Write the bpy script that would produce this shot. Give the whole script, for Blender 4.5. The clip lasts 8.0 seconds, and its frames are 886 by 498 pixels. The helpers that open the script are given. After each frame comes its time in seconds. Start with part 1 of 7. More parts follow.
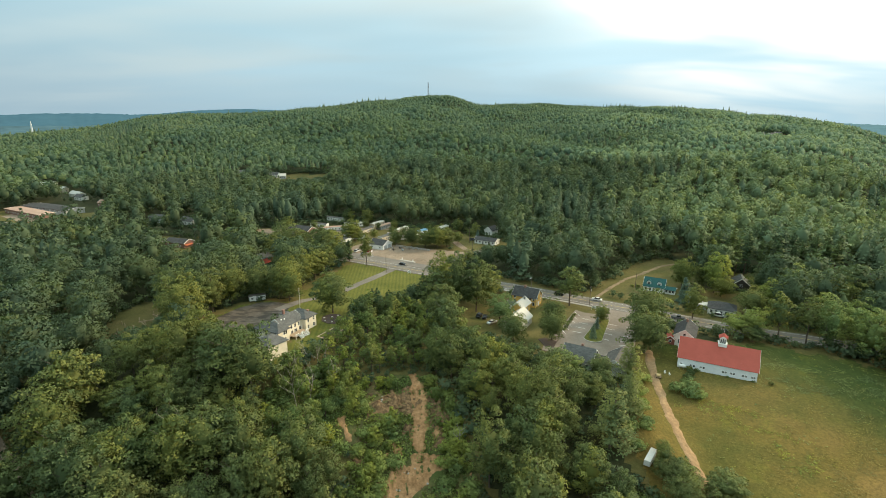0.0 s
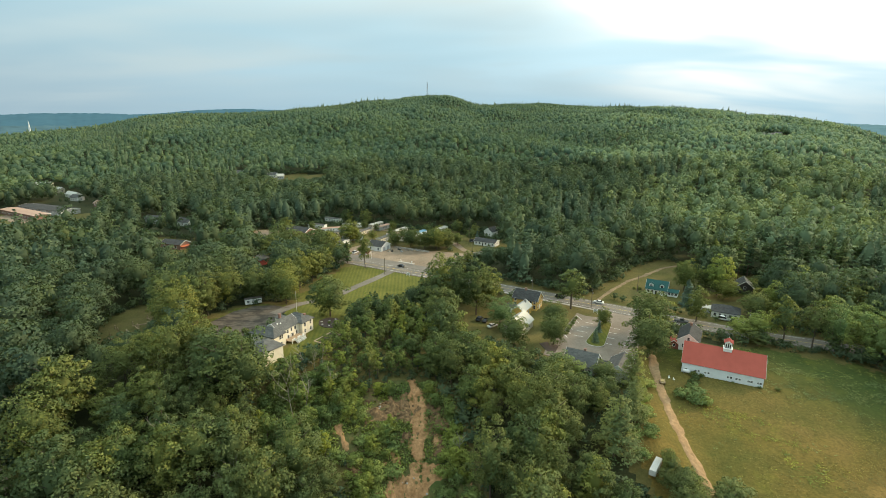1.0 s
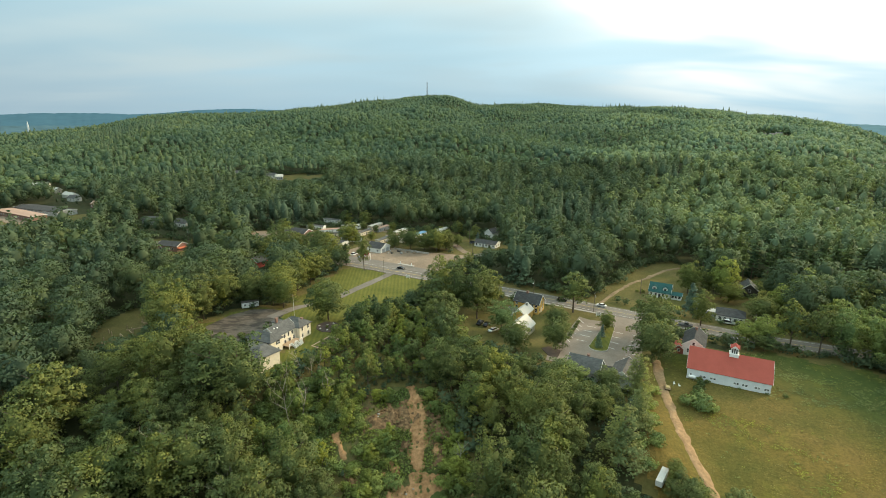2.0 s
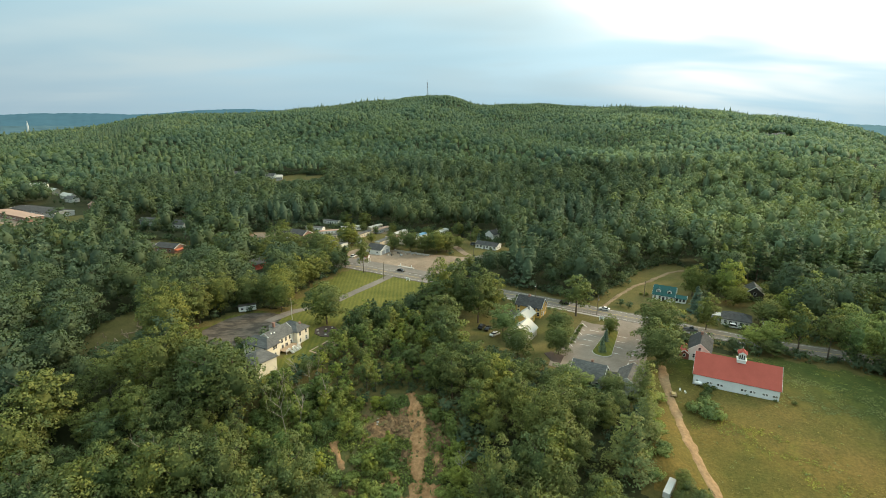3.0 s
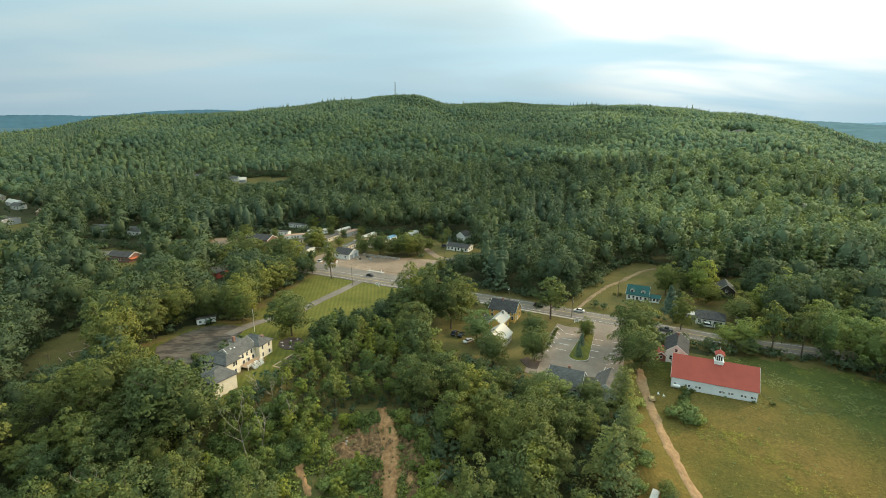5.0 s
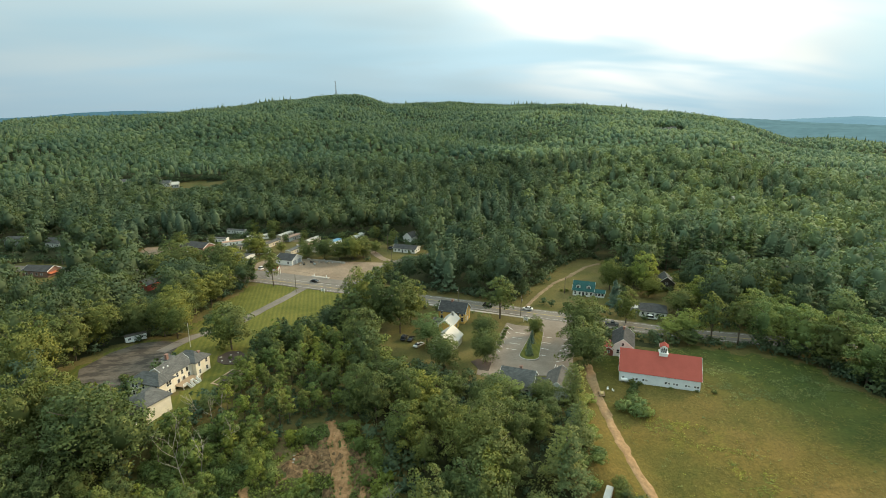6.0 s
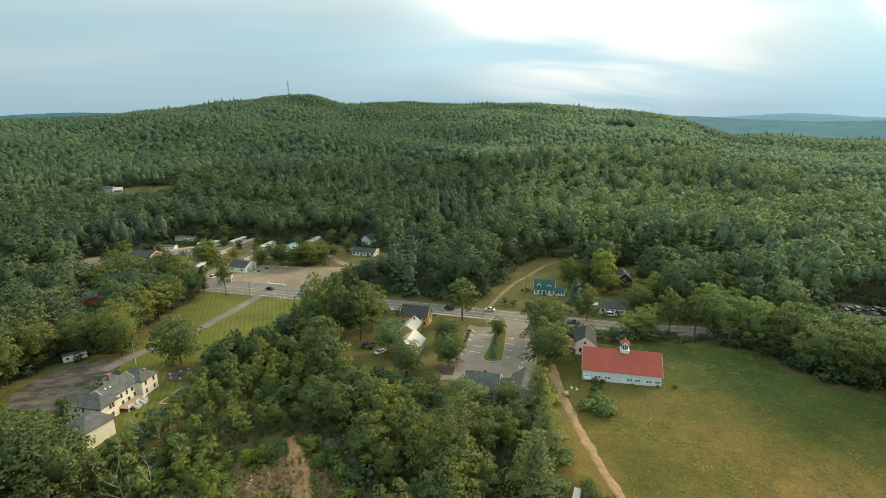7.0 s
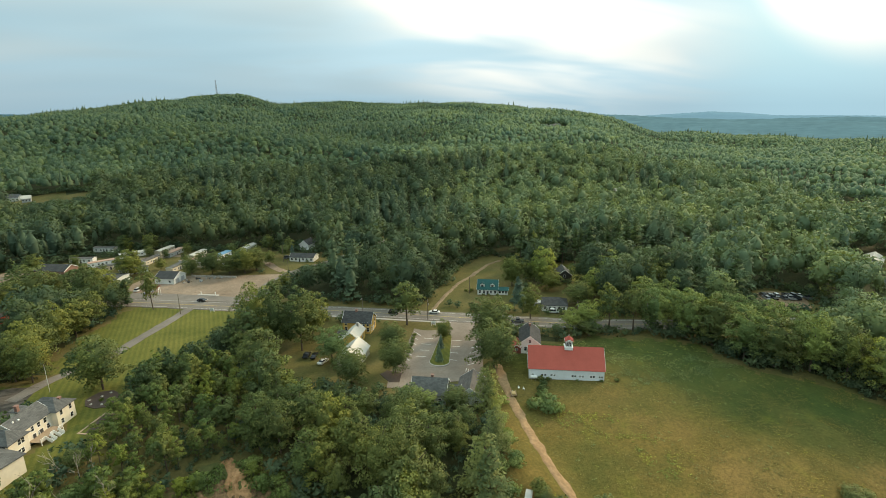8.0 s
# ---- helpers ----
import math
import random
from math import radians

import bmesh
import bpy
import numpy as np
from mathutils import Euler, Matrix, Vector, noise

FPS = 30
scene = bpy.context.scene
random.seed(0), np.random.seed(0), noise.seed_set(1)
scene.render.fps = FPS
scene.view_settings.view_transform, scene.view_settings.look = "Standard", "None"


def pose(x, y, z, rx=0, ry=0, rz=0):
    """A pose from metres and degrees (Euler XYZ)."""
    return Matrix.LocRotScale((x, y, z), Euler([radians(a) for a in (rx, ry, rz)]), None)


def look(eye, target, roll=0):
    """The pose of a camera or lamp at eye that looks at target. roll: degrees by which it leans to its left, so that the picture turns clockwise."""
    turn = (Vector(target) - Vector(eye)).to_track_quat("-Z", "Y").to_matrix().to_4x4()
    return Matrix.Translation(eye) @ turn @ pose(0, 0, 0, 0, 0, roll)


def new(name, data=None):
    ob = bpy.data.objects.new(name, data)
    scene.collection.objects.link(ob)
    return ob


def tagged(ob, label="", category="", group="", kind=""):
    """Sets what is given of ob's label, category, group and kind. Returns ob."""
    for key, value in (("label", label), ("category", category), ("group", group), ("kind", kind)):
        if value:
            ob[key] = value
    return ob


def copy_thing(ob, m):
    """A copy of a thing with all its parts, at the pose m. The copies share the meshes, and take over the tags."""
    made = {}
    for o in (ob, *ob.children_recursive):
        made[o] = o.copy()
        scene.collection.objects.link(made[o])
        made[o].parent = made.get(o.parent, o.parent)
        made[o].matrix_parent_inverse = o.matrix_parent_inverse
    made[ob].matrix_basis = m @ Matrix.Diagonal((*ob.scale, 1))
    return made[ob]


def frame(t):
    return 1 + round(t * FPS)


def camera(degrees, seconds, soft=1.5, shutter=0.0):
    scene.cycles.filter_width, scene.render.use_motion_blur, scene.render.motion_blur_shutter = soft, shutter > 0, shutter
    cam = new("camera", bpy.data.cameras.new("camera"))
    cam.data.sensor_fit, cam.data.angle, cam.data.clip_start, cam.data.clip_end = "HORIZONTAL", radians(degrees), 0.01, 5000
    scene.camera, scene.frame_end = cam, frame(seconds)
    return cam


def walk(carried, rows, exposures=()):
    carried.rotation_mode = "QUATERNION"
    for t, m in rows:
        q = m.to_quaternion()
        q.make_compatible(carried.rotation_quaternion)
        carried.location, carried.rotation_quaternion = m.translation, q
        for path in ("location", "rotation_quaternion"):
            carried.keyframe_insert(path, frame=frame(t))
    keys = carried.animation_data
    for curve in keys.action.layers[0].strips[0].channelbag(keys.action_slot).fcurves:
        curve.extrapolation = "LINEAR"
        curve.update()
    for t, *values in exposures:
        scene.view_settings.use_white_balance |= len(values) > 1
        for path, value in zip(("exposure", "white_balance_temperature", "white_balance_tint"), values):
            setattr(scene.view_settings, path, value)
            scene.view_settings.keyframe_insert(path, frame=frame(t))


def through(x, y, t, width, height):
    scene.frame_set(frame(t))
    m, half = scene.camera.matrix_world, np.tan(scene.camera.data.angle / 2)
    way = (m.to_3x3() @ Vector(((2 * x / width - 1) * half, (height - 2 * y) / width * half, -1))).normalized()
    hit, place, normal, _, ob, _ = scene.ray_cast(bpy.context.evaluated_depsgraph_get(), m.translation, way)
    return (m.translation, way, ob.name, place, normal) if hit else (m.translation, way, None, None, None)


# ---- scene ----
cam = camera(80.7, 8.0, soft=0.6)
# seconds, x, y, z, tilt, lean, heading
PATH = [
    (0.0, 0.00, 0.00, 88.21, -14.83, -0.47, -1.53), (1.0, -0.03, 4.05, 88.20, -14.84, -0.49, -1.63),
    (1.5, -0.05, 6.08, 88.21, -14.84, -0.51, -1.65), (3.0, -0.08, 12.14, 88.26, -14.82, -0.51, -1.61),
    (3.5, -0.02, 14.17, 88.25, -14.82, -0.51, -1.57), (4.0, 0.12, 16.22, 88.21, -14.82, -0.45, -1.46),
    (4.2, 0.22, 17.05, 88.18, -14.83, -0.38, -1.36), (5.3, 0.86, 21.68, 88.02, -14.88, -0.10, -7.10), (5.5, 0.99, 22.52, 88.00, -14.89, -0.05, -8.41),
    (6.0, 1.33, 24.60, 88.00, -14.90, 0.14, -11.04), (6.5, 1.70, 26.61, 88.08, -14.92, 0.30, -12.83),
    (7.0, 2.08, 28.53, 88.22, -14.97, 0.49, -15.72), (7.5, 2.44, 30.33, 88.38, -15.04, 0.63, -19.27),
    (8.0, 2.81, 32.09, 88.55, -15.08, 0.66, -22.44)]
walk(cam, [(t, pose(x, y, z, 90 + p, r, h)) for t, x, y, z, p, r, h in PATH], [(0.0, 0.06), (4.0, 0.05), (6.0, -0.03), (8.0, -0.12)])

# ---- world and sun ----
SUN_AZ, SUN_EL = radians(74.0), radians(27.0)   # azimuth clockwise from +y
sun_dir = Vector((math.sin(SUN_AZ) * math.cos(SUN_EL), math.cos(SUN_AZ) * math.cos(SUN_EL), math.sin(SUN_EL)))
sun = new("sun", bpy.data.lights.new("sun", "SUN"))
sun.data.energy, sun.data.angle, sun.data.color = 3.9, radians(9.0), (1.0, 0.78, 0.48)
sun.matrix_world = look(sun_dir * 900, (0, 0, 0))


def make_world():
    world = bpy.data.worlds.new("evening_sky")
    scene.world = world
    world.use_nodes = True
    nt = world.node_tree
    nt.nodes.clear()
    N, L = nt.nodes.new, nt.links.new
    out, bg = N("ShaderNodeOutputWorld"), N("ShaderNodeBackground")
    L(bg.outputs[0], out.inputs[0])
    sky = N("ShaderNodeTexSky")
    sky.sky_type, sky.sun_disc = "NISHITA", False
    sky.sun_elevation, sky.sun_rotation = SUN_EL, SUN_AZ
    sky.altitude, sky.dust_density, sky.ozone_density = 100, 1.6, 1.2
    dim = N("ShaderNodeMixRGB")
    dim.blend_type, dim.inputs[0].default_value = "MULTIPLY", 1.0
    L(sky.outputs[0], dim.inputs[1])
    dim.inputs[2].default_value = (0.085, 0.085, 0.085, 1)

    co = N("ShaderNodeTexCoord")
    sep = N("ShaderNodeSeparateXYZ")
    L(co.outputs["Generated"], sep.inputs[0])

    def math_node(op, a, b=0.0, c=0.0):
        n = N("ShaderNodeMath")
        n.operation = op
        for i, v in enumerate((a, b, c)):
            if isinstance(v, (int, float)):
                n.inputs[i].default_value = v
            else:
                L(v, n.inputs[i])
        return n.outputs[0]

    up = math_node("MAXIMUM", sep.outputs[2], 0.0)
    flat = math_node("ADD", up, 0.17)
    cx, cy = math_node("DIVIDE", sep.outputs[0], flat), math_node("DIVIDE", sep.outputs[1], flat)
    comb = N("ShaderNodeCombineXYZ")
    L(math_node("MULTIPLY", cx, 0.55), comb.inputs[0])
    L(cy, comb.inputs[1])

    def cloud(scale, detail, lo, hi, off):
        n = N("ShaderNodeTexNoise")
        n.inputs["Scale"].default_value, n.inputs["Detail"].default_value = scale, detail
        n.inputs["Roughness"].default_value = 0.52
        n.inputs["Distortion"].default_value = 0.4
        m = N("ShaderNodeMapping")
        m.inputs["Location"].default_value = (off, off * 0.7, 0)
        m.inputs["Rotation"].default_value = (0, 0, 0.35)
        L(comb.outputs[0], m.inputs[0])
        L(m.outputs[0], n.inputs["Vector"])
        r = N("ShaderNodeMapRange")
        r.interpolation_type = "SMOOTHSTEP"
        r.inputs[1].default_value, r.inputs[2].default_value = lo, hi
        L(n.outputs[0], r.inputs[0])
        return r.outputs[0]

    veil, bank = cloud(0.50, 2.6, 0.22, 0.74, 3.1), cloud(0.85, 3.2, 0.36, 0.66, 9.4)
    # brightness of the cloud sheet rises towards the hidden sun
    dot = N("ShaderNodeVectorMath")
    dot.operation = "DOT_PRODUCT"
    L(co.outputs["Generated"], dot.inputs[0])
    g = Vector((math.sin(radians(34)) * math.cos(radians(17)), math.cos(radians(34)) * math.cos(radians(17)), math.sin(radians(17))))
    dot.inputs[1].default_value = g
    glow = N("ShaderNodeMapRange")
    glow.interpolation_type = "SMOOTHERSTEP"
    glow.inputs[1].default_value, glow.inputs[2].default_value = 0.90, 1.0
    L(dot.outputs["Value"], glow.inputs[0])
    wide = N("ShaderNodeMapRange")
    wide.interpolation_type = "SMOOTHSTEP"
    wide.inputs[1].default_value, wide.inputs[2].default_value = 0.2, 1.0
    L(dot.outputs["Value"], wide.inputs[0])

    def lobe(az, el, lo, hi):
        d = N("ShaderNodeVectorMath")
        d.operation = "DOT_PRODUCT"
        L(co.outputs["Generated"], d.inputs[0])
        a, e = radians(az), radians(el)
        d.inputs[1].default_value = (math.sin(a) * math.cos(e), math.cos(a) * math.cos(e), math.sin(e))
        r = N("ShaderNodeMapRange")
        r.interpolation_type = "SMOOTHSTEP"
        r.inputs[1].default_value, r.inputs[2].default_value = lo, hi
        L(d.outputs["Value"], r.inputs[0])
        return r.outputs[0]

    def mix(f, a, b, kind="MIX"):
        n = N("ShaderNodeMixRGB")
        n.blend_type = kind
        for i, v in enumerate((f, a, b)):
            if isinstance(v, (int, float)):
                n.inputs[i].default_value = v
            elif isinstance(v, tuple):
                n.inputs[i].default_value = (*v, 1)
            else:
                L(v, n.inputs[i])
        return n.outputs[0]

    grey = mix(wide.outputs[0], (0.215, 0.365, 0.46), (0.49, 0.73, 0.85))
    lit = mix(glow.outputs[0], (0.43, 0.545, 0.575), (1.40, 1.34, 1.18))
    sheet = mix(bank, grey, lit)
    blue = mix(1.0, mix(0.78, dim.outputs[0], (0.26, 0.47, 0.60)), (1.0, 1.0, 1.0), "MULTIPLY")
    col = mix(veil, blue, sheet)
    # clear pale blue opening in the east, with a second bright bank over it
    col = mix(math_node("MULTIPLY", lobe(66, 1, 0.925, 0.99), 0.85), col, (0.49, 0.80, 0.89))
    rim = math_node("MULTIPLY_ADD", cloud(1.3, 3.0, 0.3, 0.7, 5.2), 0.35, 0.65)
    col = mix(math_node("MULTIPLY", lobe(61, 13.5, 0.981, 0.9935), rim), col, (1.10, 1.08, 0.98))
    # pale band of haze low over the horizon
    haze = N("ShaderNodeMapRange")
    haze.interpolation_type = "SMOOTHSTEP"
    haze.inputs[1].default_value, haze.inputs[2].default_value = 0.16, -0.02
    L(sep.outputs[2], haze.inputs[0])
    hz = mix(wide.outputs[0], (0.42, 0.55, 0.62), (0.44, 0.67, 0.80))
    col = mix(math_node("MULTIPLY", haze.outputs[0], 0.62), col, hz)
    # an overcast sky grows brighter towards the zenith
    grow = N("ShaderNodeCombineXYZ")
    for k, gain in enumerate((4.3, 3.1, 2.2)):
        L(math_node("MULTIPLY_ADD", up, gain, 1.0), grow.inputs[k])
    col = mix(1.0, col, grow.outputs[0], "MULTIPLY")
    L(col, bg.inputs[0])
    bg.inputs[1].default_value = 1.0


make_world()


# ---- materials ----
class Nodes:
    """A small writer of node materials."""

    def __init__(self, name, rough=0.8, metal=0.0, spec=0.3):
        self.mat = bpy.data.materials.new(name)
        self.mat.use_nodes = True
        self.nt = self.mat.node_tree
        self.b = self.nt.nodes["Principled BSDF"]
        self.b.inputs["Roughness"].default_value, self.b.inputs["Metallic"].default_value = rough, metal
        self.b.inputs["Specular IOR Level"].default_value = spec

    def n(self, kind, **inputs):
        node = self.nt.nodes.new(kind)
        for k, v in inputs.items():
            self.put(node.inputs[k.replace("_", " ")], v)
        return node

    def put(self, socket, v):
        if isinstance(v, bpy.types.NodeSocket):
            self.nt.links.new(v, socket)
        elif isinstance(v, tuple) and len(v) == 3 and socket.type == "RGBA":
            socket.default_value = (*v, 1)
        else:
            socket.default_value = v

    def place(self, scale=(1, 1, 1), rot=0.0, local=False):
        if local:
            src = self.n("ShaderNodeTexCoord").outputs["Object"]
        else:
            src = self.n("ShaderNodeNewGeometry").outputs["Position"]
        m = self.n("ShaderNodeMapping")
        self.put(m.inputs[0], src)
        m.inputs["Scale"].default_value = scale
        m.inputs["Rotation"].default_value = (0, 0, rot)
        return m.outputs[0]

    def noise(self, scale, detail=3.0, rough=0.55, at=None):
        t = self.n("ShaderNodeTexNoise", Scale=scale, Detail=detail, Roughness=rough)
        self.put(t.inputs["Vector"], at if at is not None else self.place())
        return t.outputs[0]

    def ramp(self, f, *stops):
        r = self.n("ShaderNodeValToRGB")
        self.put(r.inputs[0], f)
        e = r.color_ramp.elements
        while len(e) < len(stops):
            e.new(0.5)
        for el, (p, c) in zip(e, stops):
            el.position, el.color = p, (*c, 1)
        return r.outputs[0]

    def mix(self, f, a, b, kind="MIX"):
        m = self.n("ShaderNodeMixRGB")
        m.blend_type = kind
        for i, v in enumerate((f, a, b)):
            self.put(m.inputs[i], v)
        return m.outputs[0]

    def step(self, v, lo, hi):
        r = self.n("ShaderNodeMapRange")
        r.interpolation_type = "SMOOTHSTEP"
        self.put(r.inputs[0], v)
        r.inputs[1].default_value, r.inputs[2].default_value = lo, hi
        return r.outputs[0]

    def bump(self, h, strength=0.4, dist=0.1):
        b = self.n("ShaderNodeBump", Strength=strength, Distance=dist)
        self.put(b.inputs["Height"], h)
        self.put(self.b.inputs["Normal"], b.outputs[0])

    def colour(self, c):
        self.put(self.b.inputs["Base Color"], c)
        return self.mat


def leaf_material(name, dark, mid, light, patch=0.12, through=0.25, gloss=0.15, vary=1.0, mottle=0.0, woods=False):
    """Leaves, each spray of its own shade; woods: every tree of a wood takes its shade from its tint."""
    m = Nodes(name, 0.7, 0, gloss)
    geo, info = m.n("ShaderNodeNewGeometry"), m.n("ShaderNodeObjectInfo")
    c = m.ramp(geo.outputs["Random Per Island"], (0.0, dark), (0.5, mid), (1.0, light))
    if woods:
        own = m.n("ShaderNodeAttribute")
        own.attribute_name = "tint"
        whose, vary = own.outputs["Fac"], 0.72
    else:
        whose = info.outputs["Random"]
    tree = m.ramp(whose, (0.0, (0.80, 0.88, 0.86)), (0.4, (0.97, 1.0, 0.95)), (0.75, (1.12, 1.09, 0.90)), (0.93, (1.22, 1.16, 0.85)), (1.0, (1.36, 1.25, 0.80)))
    c = m.mix(vary, c, tree, "MULTIPLY")
    v = m.n("ShaderNodeTexVoronoi", Scale=patch)
    m.put(v.inputs["Vector"], m.place((1, 1, 0.2)))
    sp = m.n("ShaderNodeSeparateColor")
    m.put(sp.inputs[0], v.outputs["Color"])
    c = m.mix(0.25 if woods else 1.0, c, m.ramp(sp.outputs[0], (0.0, (0.70, 0.82, 0.90)), (0.5, (1, 1, 1)), (0.9, (1.18, 1.14, 0.95)), (1.0, (1.26, 1.20, 0.88))), "MULTIPLY")
    c = m.mix(1.0, c, m.ramp(m.noise(0.012, 3), (0.3, (0.78, 0.87, 0.92)), (0.7, (1.18, 1.12, 0.95))), "MULTIPLY")
    if mottle:
        sprays = m.noise(mottle, 5, 0.72)
        c = m.mix(1.0, c, m.ramp(sprays, (0.34, (0.58, 0.62, 0.64)), (0.5, (1.02, 1.02, 1.02)), (0.66, (1.55, 1.50, 1.36))), "MULTIPLY")
        m.bump(sprays, 0.7, 0.45)
    m.colour(c)
    tr = m.n("ShaderNodeBsdfTranslucent")
    m.put(tr.inputs[0], m.mix(1.0, c, (1.2, 1.25, 0.7), "MULTIPLY"))
    ms = m.n("ShaderNodeMixShader")
    ms.inputs[0].default_value = through
    out = m.nt.nodes["Material Output"]
    m.nt.links.new(m.b.outputs[0], ms.inputs[1])
    m.nt.links.new(tr.outputs[0], ms.inputs[2])
    m.nt.links.new(ms.outputs[0], out.inputs[0])
    return m.mat


LEAF = leaf_material("broad_leaves", (0.095, 0.117, 0.047), (0.138, 0.159, 0.063), (0.192, 0.208, 0.084), 0.12, 0.24, 0.12, 0.6)
# blue raised in the leaf colour in place of haze
LEAF_MID_HAZE = leaf_material("grown_leaves", (0.070, 0.098, 0.066), (0.086, 0.118, 0.077), (0.102, 0.136, 0.087), 0.09, 0.28, 0.08, 0.0, 0.0, True)
# paler copy of the woods' leaves, with sun-side haze and glare in its colour
LEAF_PALE_HAZE = leaf_material("pale_leaves", (0.150, 0.194, 0.118), (0.178, 0.226, 0.134), (0.206, 0.252, 0.150), 0.09, 0.28, 0.08, 0.0, 0.0, True)
# sunlit brightness put into roadside leaves; scrub bushes share the light green
LEAF_LIGHT = leaf_material("sunlit_leaves", (0.140, 0.180, 0.074), (0.198, 0.242, 0.096), (0.258, 0.296, 0.118), 0.12, 0.28, 0.1, 0.7)
LEAF_YOUNG = leaf_material("young_leaves", (0.112, 0.142, 0.046), (0.168, 0.202, 0.063), (0.232, 0.258, 0.084), 0.12, 0.28)
# bluer than near leaves: distance haze is mixed into the colour
LEAF_HILL_HAZE = leaf_material("hill_leaves", (0.080, 0.119, 0.084), (0.101, 0.146, 0.097), (0.123, 0.169, 0.109), 0.05, 0.3, 0.08, 0.0, 0.0, True)
# hill leaves lightened: haze and glare of the sun side painted in
LEAF_EAST_HAZE = leaf_material("eastern_leaves", (0.136, 0.188, 0.126), (0.166, 0.222, 0.144), (0.198, 0.254, 0.160), 0.05, 0.3, 0.08, 0.0, 0.0, True)
NEEDLE = leaf_material("pine_needles", (0.062, 0.088, 0.044), (0.092, 0.122, 0.058), (0.132, 0.160, 0.074), 0.12, 0.15, 0.08)
NEEDLE_SOFT = leaf_material("soft_pine_needles", (0.116, 0.136, 0.060), (0.168, 0.188, 0.082), (0.225, 0.240, 0.106), 0.12, 0.2, 0.08, 0.5)
NEEDLE_WOODS = leaf_material("pine_wood_needles", (0.084, 0.116, 0.079), (0.102, 0.138, 0.091), (0.124, 0.160, 0.103), 0.12, 0.15, 0.08, 0.0, 0.0, True)
# needles paled the same way, haze put into the colour
NEEDLE_PALE_HAZE = leaf_material("pale_pine_needles", (0.122, 0.162, 0.108), (0.146, 0.188, 0.122), (0.170, 0.212, 0.134), 0.12, 0.2, 0.08, 0.0, 0.0, True)
SPRUCE = leaf_material("blue_spruce_needles", (0.070, 0.105, 0.088), (0.11, 0.15, 0.125), (0.16, 0.205, 0.17), 0.12, 0.1, 0.1, 0.6)


def plain(name, col, rough=0.7, metal=0.0, scale=1.5, vary=0.16, fine=14.0, bump=0.15, spec=0.3, local=True):
    """Paint, metal or stone with grain and stains."""
    m = Nodes(name, rough, metal, spec)
    at = m.place(local=local)
    lo, hi = tuple(v * (1 - vary) for v in col), tuple(min(1.0, v * (1 + vary)) for v in col)
    big, small = m.noise(scale, 4, 0.6, at), m.noise(fine, 3, 0.6, at)
    c = m.ramp(big, (0.3, lo), (0.7, hi))
    c = m.mix(0.5, c, m.ramp(small, (0.25, lo), (0.75, hi)))
    m.bump(small, bump, 0.02)
    return m.colour(c)


def siding(name, col, board=0.14):
    """Clapboards: thin shadow lines in the relief, faint dirt."""
    m = Nodes(name, 0.6, 0, 0.3)
    at = m.place(local=True)
    sep = m.n("ShaderNodeSeparateXYZ")
    m.put(sep.inputs[0], at)
    saw = m.n("ShaderNodeMath")
    saw.operation = "PINGPONG"
    m.put(saw.inputs[0], sep.outputs[2])
    saw.inputs[1].default_value = board
    dirt = m.noise(0.5, 4, 0.6, at)
    c = m.ramp(dirt, (0.3, tuple(v * 0.86 for v in col)), (0.65, col))
    m.bump(saw.outputs[0], 0.5, 0.05)
    return m.colour(c)


def shingles(name, col, row=0.16):
    m = Nodes(name, 0.92, 0, 0.1)
    at = m.place(local=True)
    br = m.n("ShaderNodeTexBrick", Scale=1.0, Mortar_Size=0.012, Brick_Width=0.9, Row_Height=row * 2)
    br.inputs["Color1"].default_value = (*[v * 0.82 for v in col], 1)
    br.inputs["Color2"].default_value = (*[v * 1.18 for v in col], 1)
    br.inputs["Mortar"].default_value = (*[v * 0.55 for v in col], 1)
    m.put(br.inputs["Vector"], at)
    st = m.noise(0.35, 5, 0.65, at)
    c = m.mix(1.0, br.outputs["Color"], m.ramp(st, (0.3, (0.75, 0.77, 0.78)), (0.7, (1.18, 1.16, 1.14))), "MULTIPLY")
    m.bump(m.noise(30, 2, 0.6, at), 0.3, 0.02)
    return m.colour(c)


def ground_material(name, stops, scale, fine_lo, fine_hi, streak=None):
    m = Nodes(name, 0.95, 0, 0.1)
    at = m.place()
    c = m.ramp(m.noise(scale, 6, 0.62, at), *stops)
    c = m.mix(1.0, c, m.ramp(m.noise(1.1, 5, 0.7, at), (0.3, fine_lo), (0.7, fine_hi)), "MULTIPLY")
    c = m.mix(1.0, c, m.ramp(m.noise(0.22, 4, 0.7, at), (0.3, (0.88, 0.9, 0.9)), (0.7, (1.12, 1.1, 1.08))), "MULTIPLY")
    if streak:
        w = m.n("ShaderNodeTexWave", Scale=streak[0], Distortion=0.5, Detail=2.0)
        m.put(w.inputs["Vector"], m.place(rot=streak[1]))
        c = m.mix(streak[2], c, m.mix(1.0, c, m.ramp(w.outputs["Fac"], (0.2, (0.72, 0.85, 0.75)), (0.8, (1.35, 1.22, 1.1))), "MULTIPLY"))
    m.bump(m.noise(2.5, 4, 0.7, at), 0.6, 0.25)
    return m.colour(c)


FOREST_FLOOR = ground_material("forest_floor", ((0.3, (0.028, 0.036, 0.016)), (0.7, (0.055, 0.055, 0.028))), 0.06, (0.7, 0.75, 0.7), (1.25, 1.2, 1.1))


